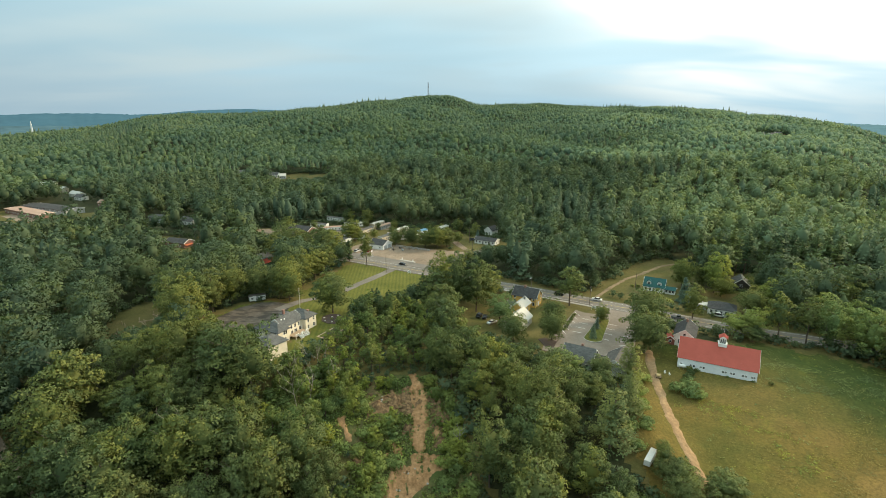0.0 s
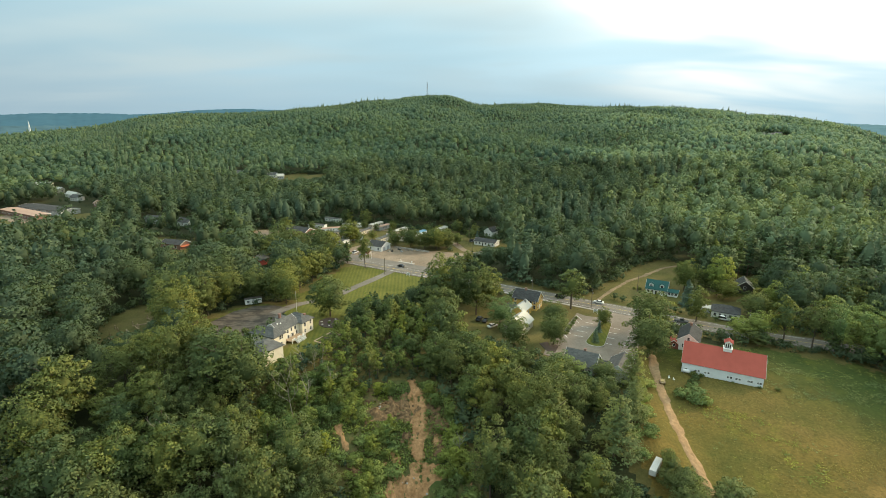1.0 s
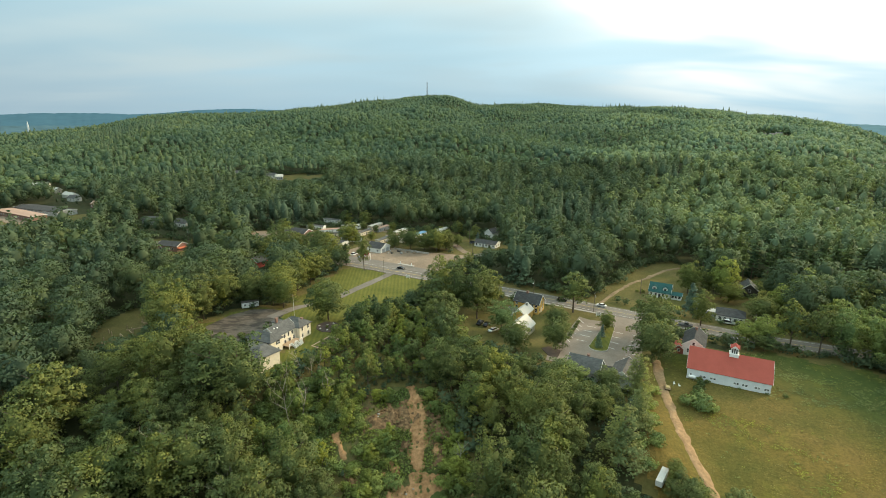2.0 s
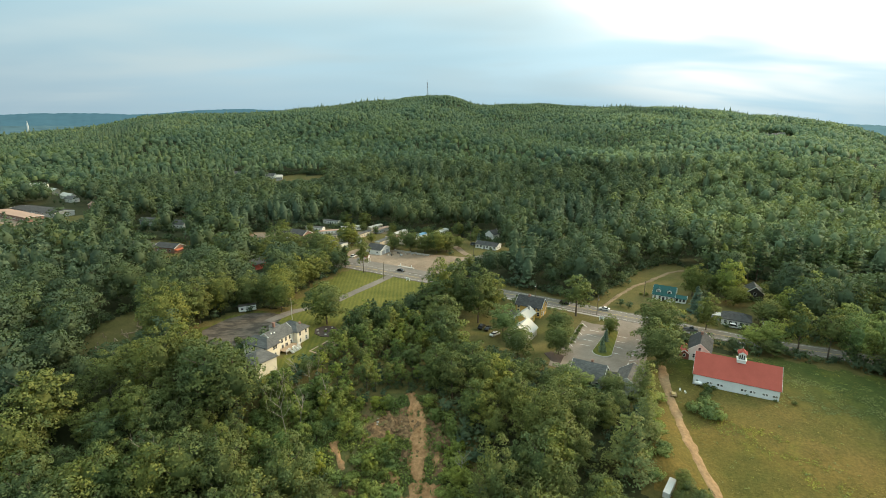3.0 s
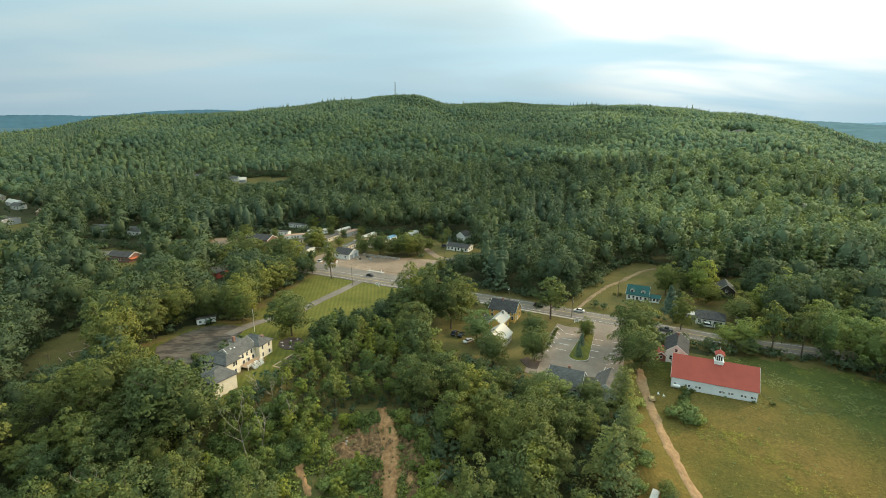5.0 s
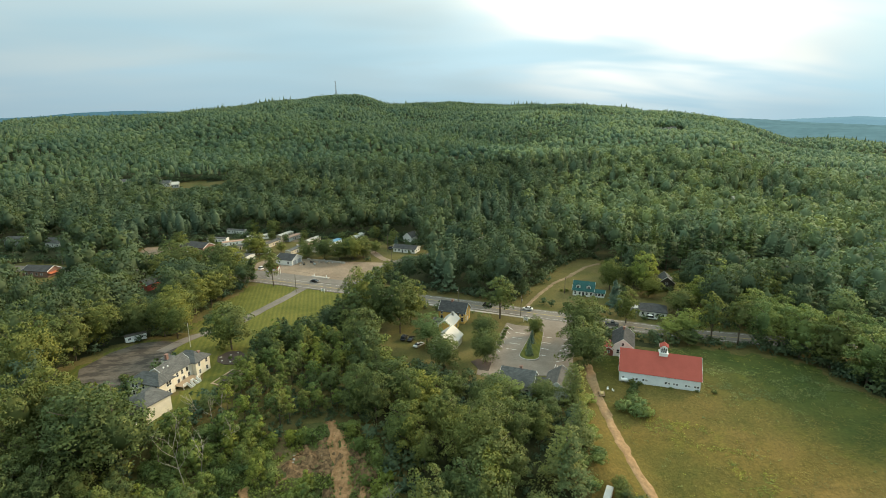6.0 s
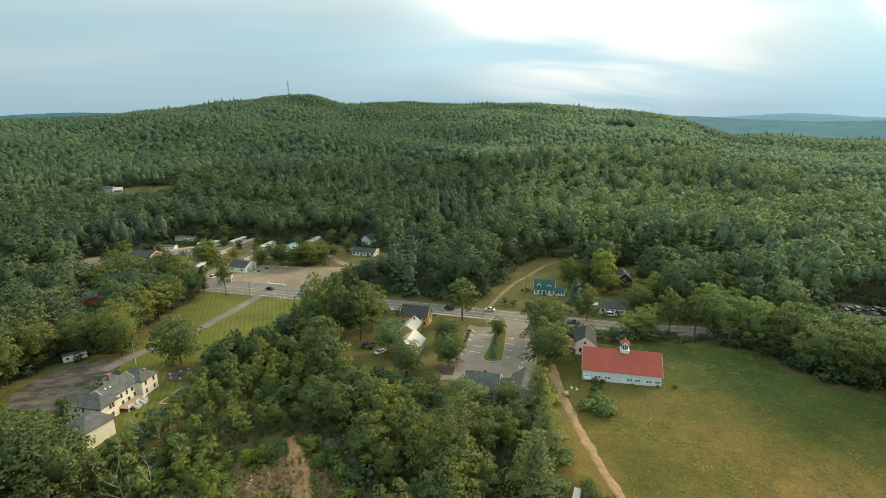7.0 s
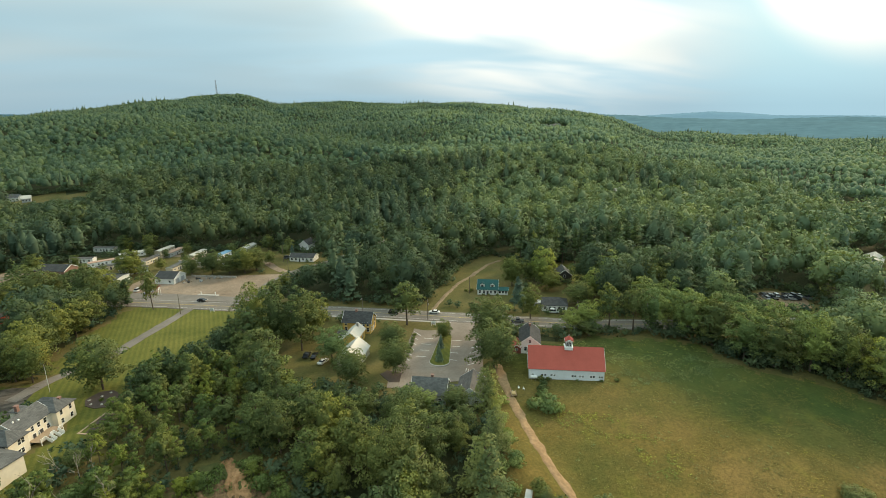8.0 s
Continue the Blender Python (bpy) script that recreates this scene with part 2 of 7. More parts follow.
def field_material():
    m = Nodes("hay_field", 0.95, 0, 0.1)
    at = m.place()
    dry = m.ramp(m.noise(0.03, 5, 0.62, at), (0.30, (0.082, 0.084, 0.024)), (0.5, (0.144, 0.107, 0.032)), (0.70, (0.192, 0.126, 0.046)))
    fresh = m.ramp(m.noise(0.045, 5, 0.62, at), (0.35, (0.044, 0.066, 0.020)), (0.65, (0.078, 0.090, 0.027)))
    sep = m.n("ShaderNodeSeparateXYZ")
    m.put(sep.inputs[0], at)
    add = m.n("ShaderNodeMath")
    m.put(add.inputs[0], sep.outputs[0])
    m.put(add.inputs[1], sep.outputs[1])
    wob = m.n("ShaderNodeMath")
    wob.operation = "MULTIPLY_ADD"
    m.put(wob.inputs[0], m.noise(0.02, 4, 0.6, at))
    wob.inputs[1].default_value = 130.0
    m.put(wob.inputs[2], add.outputs[0])
    c = m.mix(m.step(wob.outputs[0], 285, 362), dry, fresh)
    c = m.mix(m.step(m.noise(0.07, 5, 0.6, at), 0.56, 0.74), c, m.mix(0.55, c, (0.155, 0.150, 0.030)))
    c = m.mix(1.0, c, m.ramp(m.noise(1.3, 5, 0.72, at), (0.3, (0.62, 0.68, 0.60)), (0.7, (1.36, 1.30, 1.2))), "MULTIPLY")
    c = m.mix(1.0, c, m.ramp(m.noise(0.22, 4, 0.7, at), (0.3, (0.84, 0.87, 0.86)), (0.7, (1.15, 1.12, 1.08))), "MULTIPLY")
    m.bump(m.noise(2.5, 4, 0.7, at), 0.7, 0.3)
    return m.colour(c)


FIELD = field_material()
LAWN = ground_material("mown_lawn", ((0.3, (0.080, 0.090, 0.021)), (0.7, (0.132, 0.126, 0.034))), 0.05, (0.8, 0.83, 0.8), (1.2, 1.18, 1.1), (0.17, -0.03, 0.36))
YARD = ground_material("dry_yard_grass", ((0.3, (0.080, 0.082, 0.026)), (0.7, (0.140, 0.112, 0.048))), 0.07, (0.75, 0.78, 0.72), (1.25, 1.2, 1.15))
SAND = ground_material("bare_sand", ((0.3, (0.27, 0.145, 0.070)), (0.7, (0.41, 0.25, 0.135))), 0.22, (0.58, 0.56, 0.52), (1.25, 1.22, 1.18))
SCRUB = ground_material("scrub_slope", ((0.36, (0.060, 0.078, 0.026)), (0.56, (0.095, 0.092, 0.038)), (0.72, (0.21, 0.140, 0.078))), 0.09, (0.65, 0.7, 0.66), (1.3, 1.25, 1.15))
TRACK_DIRT = ground_material("orange_track_dirt", ((0.3, (0.250, 0.162, 0.092)), (0.7, (0.375, 0.255, 0.152))), 0.25, (0.72, 0.70, 0.66), (1.22, 1.20, 1.16))
DIRT = ground_material("packed_dirt", ((0.3, (0.165, 0.122, 0.078)), (0.7, (0.250, 0.190, 0.125))), 0.15, (0.78, 0.76, 0.74), (1.18, 1.16, 1.14))
GRAVEL = ground_material("gravel_lot", ((0.3, (0.196, 0.146, 0.106)), (0.7, (0.29, 0.226, 0.170))), 0.06, (0.74, 0.73, 0.72), (1.18, 1.17, 1.16))


def paving(name, col, stains=0.0):
    m = Nodes(name, 0.95, 0, 0.08)
    at = m.place()
    lo, hi = tuple(v * 0.78 for v in col), tuple(v * 1.2 for v in col)
    c = m.ramp(m.noise(0.09, 5, 0.65, at), (0.3, lo), (0.7, hi))
    c = m.mix(1.0, c, m.ramp(m.noise(1.6, 4, 0.7, at), (0.3, (0.85, 0.85, 0.85)), (0.7, (1.13, 1.13, 1.13))), "MULTIPLY")
    if stains:
        c = m.mix(stains, c, m.mix(1.0, c, m.ramp(m.noise(0.16, 3, 0.6, m.place((1, 2.2, 1))), (0.42, (0.5, 0.5, 0.5)), (0.56, (1.15, 1.12, 1.08))), "MULTIPLY"))
    cr = m.n("ShaderNodeTexVoronoi", Scale=0.14)
    cr.feature = "DISTANCE_TO_EDGE"
    m.put(cr.inputs["Vector"], at)
    c = m.mix(1.0, c, m.ramp(cr.outputs["Distance"], (0.0, (0.86, 0.86, 0.86)), (0.012, (1, 1, 1))), "MULTIPLY")
    m.bump(m.noise(18, 2, 0.6, at), 0.25, 0.02)
    return m.colour(c)


ASPHALT = paving("worn_asphalt", (0.175, 0.155, 0.135))
LOT = paving("pale_parking_asphalt", (0.225, 0.185, 0.150))
OLD_LOT = paving("old_dark_asphalt", (0.112, 0.096, 0.080), 0.85)
PAINT = plain("road_paint", (0.62, 0.60, 0.56), 0.7, 0, 0.6, 0.2, 6, local=False)
PAINT_Y = plain("yellow_road_paint", (0.50, 0.36, 0.10), 0.7, 0, 0.6, 0.2, 6, local=False)
CONCRETE = plain("concrete", (0.36, 0.33, 0.29), 0.9, 0, 0.6, 0.15, 9)
BARK = plain("bark", (0.105, 0.082, 0.062), 0.95, 0, 2.0, 0.3, 9)
DEADWOOD = plain("bleached_deadwood", (0.33, 0.29, 0.23), 0.9, 0, 2.0, 0.25, 9)
WHITE = siding("white_clapboard", (0.74, 0.74, 0.71))
CREAM = siding("cream_clapboard", (0.72, 0.66, 0.53))
YELLOW = siding("yellow_clapboard", (0.62, 0.40, 0.115))
BARN_WHITE = siding("chalky_white_boards", (0.70, 0.72, 0.73), 0.2)
GREYSIDE = siding("grey_clapboard", (0.38, 0.39, 0.39))
BEIGE = siding("beige_clapboard", (0.55, 0.48, 0.37))
REDSIDE = siding("barn_red_boards", (0.24, 0.075, 0.055))
BRICKISH = plain("red_brick_wall", (0.24, 0.14, 0.11), 0.9, 0, 0.8, 0.2, 12)
ROOF_RED = plain("red_painted_metal_roof", (0.38, 0.090, 0.066), 0.75, 0.0, 0.35, 0.14, 5, 0.15, 0.15)
ROOF_GREY = shingles("grey_shingles", (0.112, 0.112, 0.108))
ROOF_DARK = shingles("dark_shingles", (0.066, 0.066, 0.066))
ROOF_BROWN = shingles("brown_grey_shingles", (0.115, 0.105, 0.096))
ROOF_TEAL = plain("teal_metal_roof", (0.032, 0.092, 0.088), 0.85, 0.0, 0.4, 0.12, 5, 0.1, 0.1)
ROOF_WHITE = plain("pale_metal_roof", (0.47, 0.45, 0.40), 0.6, 0.1, 0.4, 0.12, 5)
ROOF_TAN = plain("tan_flat_roof", (0.36, 0.235, 0.175), 0.8, 0, 0.3, 0.15, 5)
TRIM = plain("white_trim", (0.76, 0.76, 0.73), 0.55, 0, 2, 0.06)
DARKTRIM = plain("dark_trim", (0.05, 0.05, 0.05), 0.6)
STEEL = plain("galvanised_steel", (0.42, 0.43, 0.44), 0.45, 0.7)
POLEWOOD = plain("weathered_pole", (0.155, 0.125, 0.095), 0.9)
TARP = plain("blue_tarpaulin", (0.15, 0.30, 0.43), 0.6)
ORANGE = plain("orange_awning", (0.46, 0.13, 0.06), 0.6)
MULCH = plain("dark_mulch", (0.075, 0.055, 0.045), 0.95, 0, 1.0, 0.3, 8, local=False)
STONE = plain("grey_stone", (0.30, 0.285, 0.26), 0.9, 0, 1.2, 0.25, 8)
WOOD = plain("weathered_wood", (0.34, 0.25, 0.165), 0.85, 0, 1.5, 0.2, 9)
# distance haze is painted into these base colours, paler in the east
HAZE_GREEN = plain("far_wooded_plain", (0.072, 0.125, 0.150), 1.0, 0, 0.005, 0.24, 0.02, 0.0, 0.0, False)
HAZE_BLUE = plain("far_wooded_hills", (0.058, 0.120, 0.162), 1.0, 0, 0.004, 0.16, 0.02, 0.0, 0.0, False)
HAZE_EAST = plain("far_eastern_woods", (0.098, 0.168, 0.198), 1.0, 0, 0.005, 0.2, 0.02, 0.0, 0.0, False)
HAZE_PALE = plain("farthest_hazy_hills", (0.155, 0.255, 0.33), 1.0, 0, 0.003, 0.08, 0.03, 0.0, 0.0, False)


def glass_material():
    m = Nodes("window_glass", 0.08, 0.0, 0.6)
    return m.colour(m.ramp(m.noise(0.8, 2), (0.3, (0.012, 0.014, 0.017)), (0.7, (0.03, 0.034, 0.04))))


GLASS = glass_material()
TYRE = plain("tyre_rubber", (0.02, 0.02, 0.02), 0.9)
CAR_PAINT = {}
for key, c in dict(black=(0.015, 0.016, 0.018), white=(0.74, 0.74, 0.73), silver=(0.42, 0.43, 0.44), red=(0.30, 0.03, 0.025), blue=(0.04, 0.09, 0.2), grey=(0.13, 0.135, 0.14)).items():
    CAR_PAINT[key] = plain(key + "_car_paint", c, 0.25, 0.2, 0.6, 0.06, 5, 0.02, 0.5)


# ---- mesh writing ----
class Shape:
    """Vertices and faces of one part."""

    def __init__(self):
        self.v, self.f, self.m = [], [], []

    def add(self, verts, faces, mat=0):
        k = len(self.v)
        self.v += [tuple(p) for p in verts]
        self.f += [tuple(k + i for i in f) for f in faces]
        self.m += [mat] * len(faces)
        return self

    def box(self, x0, y0, z0, x1, y1, z1, mat=0, turn=None):
        p = [(x, y, z) for z in (z0, z1) for y in (y0, y1) for x in (x0, x1)]
        if turn:
            p = [turn @ Vector(q) for q in p]
        return self.add(p, [(0, 2, 3, 1), (4, 5, 7, 6), (0, 1, 5, 4), (2, 6, 7, 3), (0, 4, 6, 2), (1, 3, 7, 5)], mat)

    def bevel_box(self, x0, y0, z0, x1, y1, z1, b, mat=0):
        """A box with its upper edges chamfered by b."""
        p = [(x0, y0, z0), (x1, y0, z0), (x1, y1, z0), (x0, y1, z0), (x0, y0, z1 - b), (x1, y0, z1 - b), (x1, y1, z1 - b), (x0, y1, z1 - b),
             (x0 + b, y0 + b, z1), (x1 - b, y0 + b, z1), (x1 - b, y1 - b, z1), (x0 + b, y1 - b, z1)]
        f = [(3, 2, 1, 0), (8, 9, 10, 11)] + [(i, (i + 1) % 4, 4 + (i + 1) % 4, 4 + i) for i in range(4)] + [(4 + i, 4 + (i + 1) % 4, 8 + (i + 1) % 4, 8 + i) for i in range(4)]
        return self.add(p, f, mat)

    def tube(self, pts, radii, sides=7, mat=0):
        rings = []
        for i, p in enumerate(pts):
            p = Vector(p)
            d = Vector(pts[min(i + 1, len(pts) - 1)]) - Vector(pts[max(i - 1, 0)])
            d = d.normalized() if d.length > 1e-6 else Vector((0, 0, 1))
            a = d.orthogonal().normalized()
            b = d.cross(a)
            rings.append([p + radii[i] * (math.cos(2 * math.pi * k / sides) * a + math.sin(2 * math.pi * k / sides) * b) for k in range(sides)])
        v = [q for r in rings for q in r]
        f = [(i * sides + k, i * sides + (k + 1) % sides, (i + 1) * sides + (k + 1) % sides, (i + 1) * sides + k) for i in range(len(pts) - 1) for k in range(sides)]
        f += [tuple(range(sides - 1, -1, -1)), tuple((len(pts) - 1) * sides + k for k in range(sides))]
        return self.add(v, f, mat)

    def slab(self, corners, thick, mat=0):
        """A plate under four (or three) corners, thickened downwards along its normal."""
        c = [Vector(p) for p in corners]
        n = (c[1] - c[0]).cross(c[2] - c[0]).normalized()
        if n.z < 0:
            c.reverse()
            n = -n
        k = len(c)
        return self.add(c + [p - n * thick for p in c], [tuple(range(k)), tuple(range(2 * k - 1, k - 1, -1))] + [(i, k + i, k + (i + 1) % k, (i + 1) % k) for i in range(k)], mat)

    def mesh(self, name, mats):
        me = bpy.data.meshes.new(name)
        me.from_pydata(self.v, [], self.f)
        for m in mats if isinstance(mats, (list, tuple)) else [mats]:
            me.materials.append(m)
        if any(self.m):
            me.polygons.foreach_set("material_index", self.m)
        me.update()
        return me


def part(name, shape, mats, parent, label="", at=None):
    ob = new(name, shape if isinstance(shape, bpy.types.Mesh) else shape.mesh(name, mats))
    ob.parent = parent
    if at is not None:
        ob.matrix_basis = at
    return tagged(ob, label)


def thing(name, label, category, m, group=""):
    ob = new(name)
    ob.matrix_basis = m
    ob.empty_display_size = 0.5
    return tagged(ob, label, category, group)


def bulk(name, v, f, mats, normals=None):
    """A mesh from arrays: v (n, 3), f (m, 3 or 4). normals: soft shading over leaf sprays."""
    me = bpy.data.meshes.new(name)
    k = f.shape[1]
    me.vertices.add(len(v))
    me.vertices.foreach_set("co", np.ascontiguousarray(v, dtype=np.float32).ravel())
    me.loops.add(f.size)
    me.loops.foreach_set("vertex_index", np.ascontiguousarray(f, dtype=np.int32).ravel())
    me.polygons.add(len(f))
    me.polygons.foreach_set("loop_start", np.arange(0, f.size, k, dtype=np.int32))
    me.polygons.foreach_set("loop_total", np.full(len(f), k, dtype=np.int32))
    for m in mats if isinstance(mats, (list, tuple)) else [mats]:
        me.materials.append(m)
    me.update(calc_edges=True)
    if normals is not None:
        me.polygons.foreach_set("use_smooth", np.ones(len(f), bool))
        me.normals_split_custom_set_from_vertices(normals.astype(np.float32))
    return me


# ---- the lie of the land ----
def smooth(a):
    a = np.clip(a, 0, 1)
    return a * a * (3 - 2 * a)


# azimuth in degrees, distance and height of the wooded ridge
RIDGE = np.array([(-180, 1500, 0), (-60, 1500, 2), (-38.2, 1500, 8), (-31, 1400, 34), (-27, 1400, 55), (-23, 1450, 60), (-15, 1550, 68), (-9.4, 1700, 88), (-6.4, 1780, 102), (-3.5, 1820, 107),
                  (0.1, 1830, 113), (2.5, 1840, 106), (5.5, 1950, 90), (11.4, 2150, 100), (17.1, 2100, 92), (22.5, 2000, 92), (27.5, 1900, 84), (31.3, 1800, 71),
                  (35.8, 1700, 56), (38.6, 1650, 40), (43.6, 1500, 8), (50, 1500, 2), (62, 1400, -4), (90, 1400, 0), (180, 1500, 0)], float)


def land(x, y):
    """Height of the ground."""
    x, y = np.asarray(x, float), np.asarray(y, float)
    r, az = np.hypot(x, y), np.degrees(np.arctan2(x, y))
    rr, rz = np.interp(az, RIDGE[:, 0], RIDGE[:, 1]), np.interp(az, RIDGE[:, 0], RIDGE[:, 2])
    r0 = np.interp(az, [-40, -22, -8, 15, 40], [700, 640, 480, 450, 430])
    s = np.clip((r - r0) / (rr - r0), 0, 1)
    hill = rz * s * (1.55 - 0.55 * s) * (1 - smooth((r - rr) / 1300.0))
    roll = 9.0 * smooth((r - r0) / 260) * (np.sin(x / 95 + 1.0) * np.cos(y / 120 - 0.4) + 0.6 * np.sin((x + y) / 61) + 0.5 * np.cos((x - 0.6 * y) / 140)) * (1 - smooth((r - rr + 250) / 250))
    z = 1.0 + hill + roll - 55 * smooth((r - rr - 100) / 700)
    # knoll of the large house
    k = np.hypot((x + 70) / 1.15, y - 192)
    z = z + 5.3 * (1 - smooth((k - 24) / 34))
    # the bank that falls to the river
    edge = np.interp(x, [-400, -150, -70, -30, 5, 30, 60, 80, 120, 400], [150, 158, 160, 160, 158, 156, 150, 130, 110, 60])
    z = z - 22 * smooth((edge - y) / 78.0) * (1 - 0.55 * smooth((x - 55) / 30))
    # the hay field leans towards the river
    q = -(x * 0.526 + (y - 272) * 0.851)
    z = z - 0.12 * np.clip(q - 26, 0, 60) * smooth((x - 62) / 18) * (1 - smooth((x - 230) / 60))
    # gully torn into the bank
    gx = -4 + 3 * np.sin(y / 16.0)
    z = z - 1.6 * np.exp(-((x - gx) / 5.5) ** 2) * smooth((157 - y) / 14) * smooth((y - 92) / 14)
    return z


def ground_z(x, y):
    return float(land(x, y))


def inside(poly, x, y):
    """Which of the points lie in the polygon."""
    x, y = np.asarray(x, float), np.asarray(y, float)
    hit = np.zeros(x.shape, bool)
    for (x0, y0), (x1, y1) in zip(poly, poly[1:] + poly[:1]):
        if y0 != y1:
            hit ^= ((y0 > y) != (y1 > y)) & (x < (x1 - x0) * (y - y0) / (y1 - y0) + x0)
    return hit


def near_line(pts, x, y):
    """Distance of the points to a polyline."""
    x, y = np.asarray(x, float), np.asarray(y, float)
    best = np.full(x.shape, 1e9)
    for (x0, y0), (x1, y1) in zip(pts, pts[1:]):
        dx, dy = x1 - x0, y1 - y0
        t = np.clip(((x - x0) * dx + (y - y0) * dy) / (dx * dx + dy * dy), 0, 1)
        best = np.minimum(best, np.hypot(x - x0 - t * dx, y - y0 - t * dy))
    return best


ROAD = [(-420, 440), (-250, 372), (-170, 347), (-100, 327), (-41, 302), (5, 274.5), (48, 250), (85, 226.5), (131, 197.5), (165, 182), (240, 152), (330, 112), (480, 40)]
SIDE_ROAD = [(8, 284), (16, 304), (31, 322), (47, 329), (80, 352), (120, 395)]
LOOP_ROAD = [(29, 320), (22, 333), (19, 348), (5, 366), (-30, 388), (-80, 392)]
DRIVE = [(-18, 288), (-22, 281), (-29, 269), (-39.6, 252.5), (-48.2, 236), (-54, 224.5), (-58.5, 216), (-64, 208)]
HOUSE_LOT = [(-86, 199), (-83, 190.5), (-77, 185.5), (-70, 183.5), (-66, 190), (-61.5, 197), (-60, 206), (-58.5, 214.5), (-66, 217.5), (-74, 217), (-81, 210.5)]
TRACK = [(84, 180), (80.5, 168), (77, 150), (74, 133), (73, 118), (74, 95), (80, 60)]
DIRT_DRIVE = [(80.5, 236), (94.5, 253), (108, 267), (117, 273), (126, 281), (135, 289), (146, 294)]
RIVER_PATH = [(-165, 165), (-140, 146), (-120.4, 130.7), (-111.5, 123.6), (-103, 116.6), (-86, 98)]

AREAS = dict(
    lawn=[(-58, 216), (-60, 226), (-61.5, 246), (-58.5, 266), (-51, 282), (-44, 297), (-22, 290), (2, 272), (1, 262), (-8, 248), (-24, 230), (-33, 220), (-33, 200), (-36, 184), (-44, 168), (-50, 158), (-58, 158), (-44, 186), (-60, 206)],
    lot=[(-88, 200), (-86, 189), (-78, 182), (-66, 183), (-60, 196), (-57, 216), (-68, 220), (-81, 215)],
    yard=[(12, 200), (33, 184), (46, 178), (56, 200), (66, 222), (46, 240), (22, 238), (8, 216)],
    park=[(42, 178), (50, 163), (76, 161), (86, 176), (94, 206), (93, 220), (66, 236), (54, 205)],
    field=[(57, 90), (60, 128), (66, 150), (74, 166), (82, 182), (100, 186), (131, 184), (148, 174), (158, 164), (159.5, 150), (162.5, 140), (170, 133), (177.5, 126), (180, 113), (188, 84), (190, 45), (90, 40), (60, 62)],
    teal=[(86, 244), (104, 270), (124, 294), (145, 304), (152, 284), (138, 256), (124, 230), (110, 222)],
    dark=[(120, 226), (140, 208), (158, 214), (156, 238), (136, 244)],
    meadow=[(150, 246), (182, 240), (196, 262), (172, 276)],
    gravel=[(-52, 318), (-42, 309), (4, 283), (14, 289), (22, 306), (28, 320), (3, 328), (-18, 338), (-44, 344), (-50, 336)],
    homes=[(-130, 370), (-84, 348), (-18, 338), (30, 322), (56, 338), (50, 351), (20, 376), (-30, 391), (-70, 394), (-128, 390)],
    gully=[(-13, 160), (0, 160), (6, 150), (12, 132), (14, 100), (-16, 92), (-24, 112), (-20, 134), (-19, 150)],
    grove=[(-35, 186), (-31, 202), (-22, 213), (-8, 216), (2, 204), (1, 178), (-4, 164), (-14, 160), (-27, 160), (-37, 166), (-36, 175)],
    slope=[(-48, 128), (-24, 130), (-19, 142), (-20, 156), (-30, 160), (-44, 160), (-52, 148)],
    clear=[(-134, 204), (-131, 222), (-127, 231), (-119, 221), (-109, 204), (-107, 191), (-112, 182), (-125, 186)],
    works=[(-380, 430), (-350, 404), (-285, 400), (-270, 428), (-300, 456), (-370, 452)],
    brick=[(-184, 336), (-156, 320), (-142, 334), (-150, 350), (-178, 356)],
    pasture=[(-190, 620), (-170, 608), (-122, 602), (-114, 624), (-150, 636), (-186, 640)],
    junk=[(219, 178), (236, 168), (250, 182), (240, 196), (226, 194)],
    house_r=[(318, 190), (345, 180), (352, 208), (326, 216)],
    clearing=[(578, 908), (618, 895), (634, 928), (594, 946)],
)
BUILT = []   # x, y, radius of what stands on the land


def open_land(x, y, pad=0.0):
    hit = near_line(ROAD, x, y) < 8.5 + pad
    for line, w in ((SIDE_ROAD, 6), (LOOP_ROAD, 5), (DRIVE, 5), (TRACK, 5), (DIRT_DRIVE, 5), (RIVER_PATH, 1.0)):
        hit |= near_line(line, x, y) < w + pad
    for poly in AREAS.values():
        hit |= inside(poly, x, y)
        if pad:
            hit |= near_line(poly + poly[:1], x, y) < pad
    for bx, by, br in BUILT:
        hit |= np.hypot(x - bx, y - by) < br + pad
    return hit


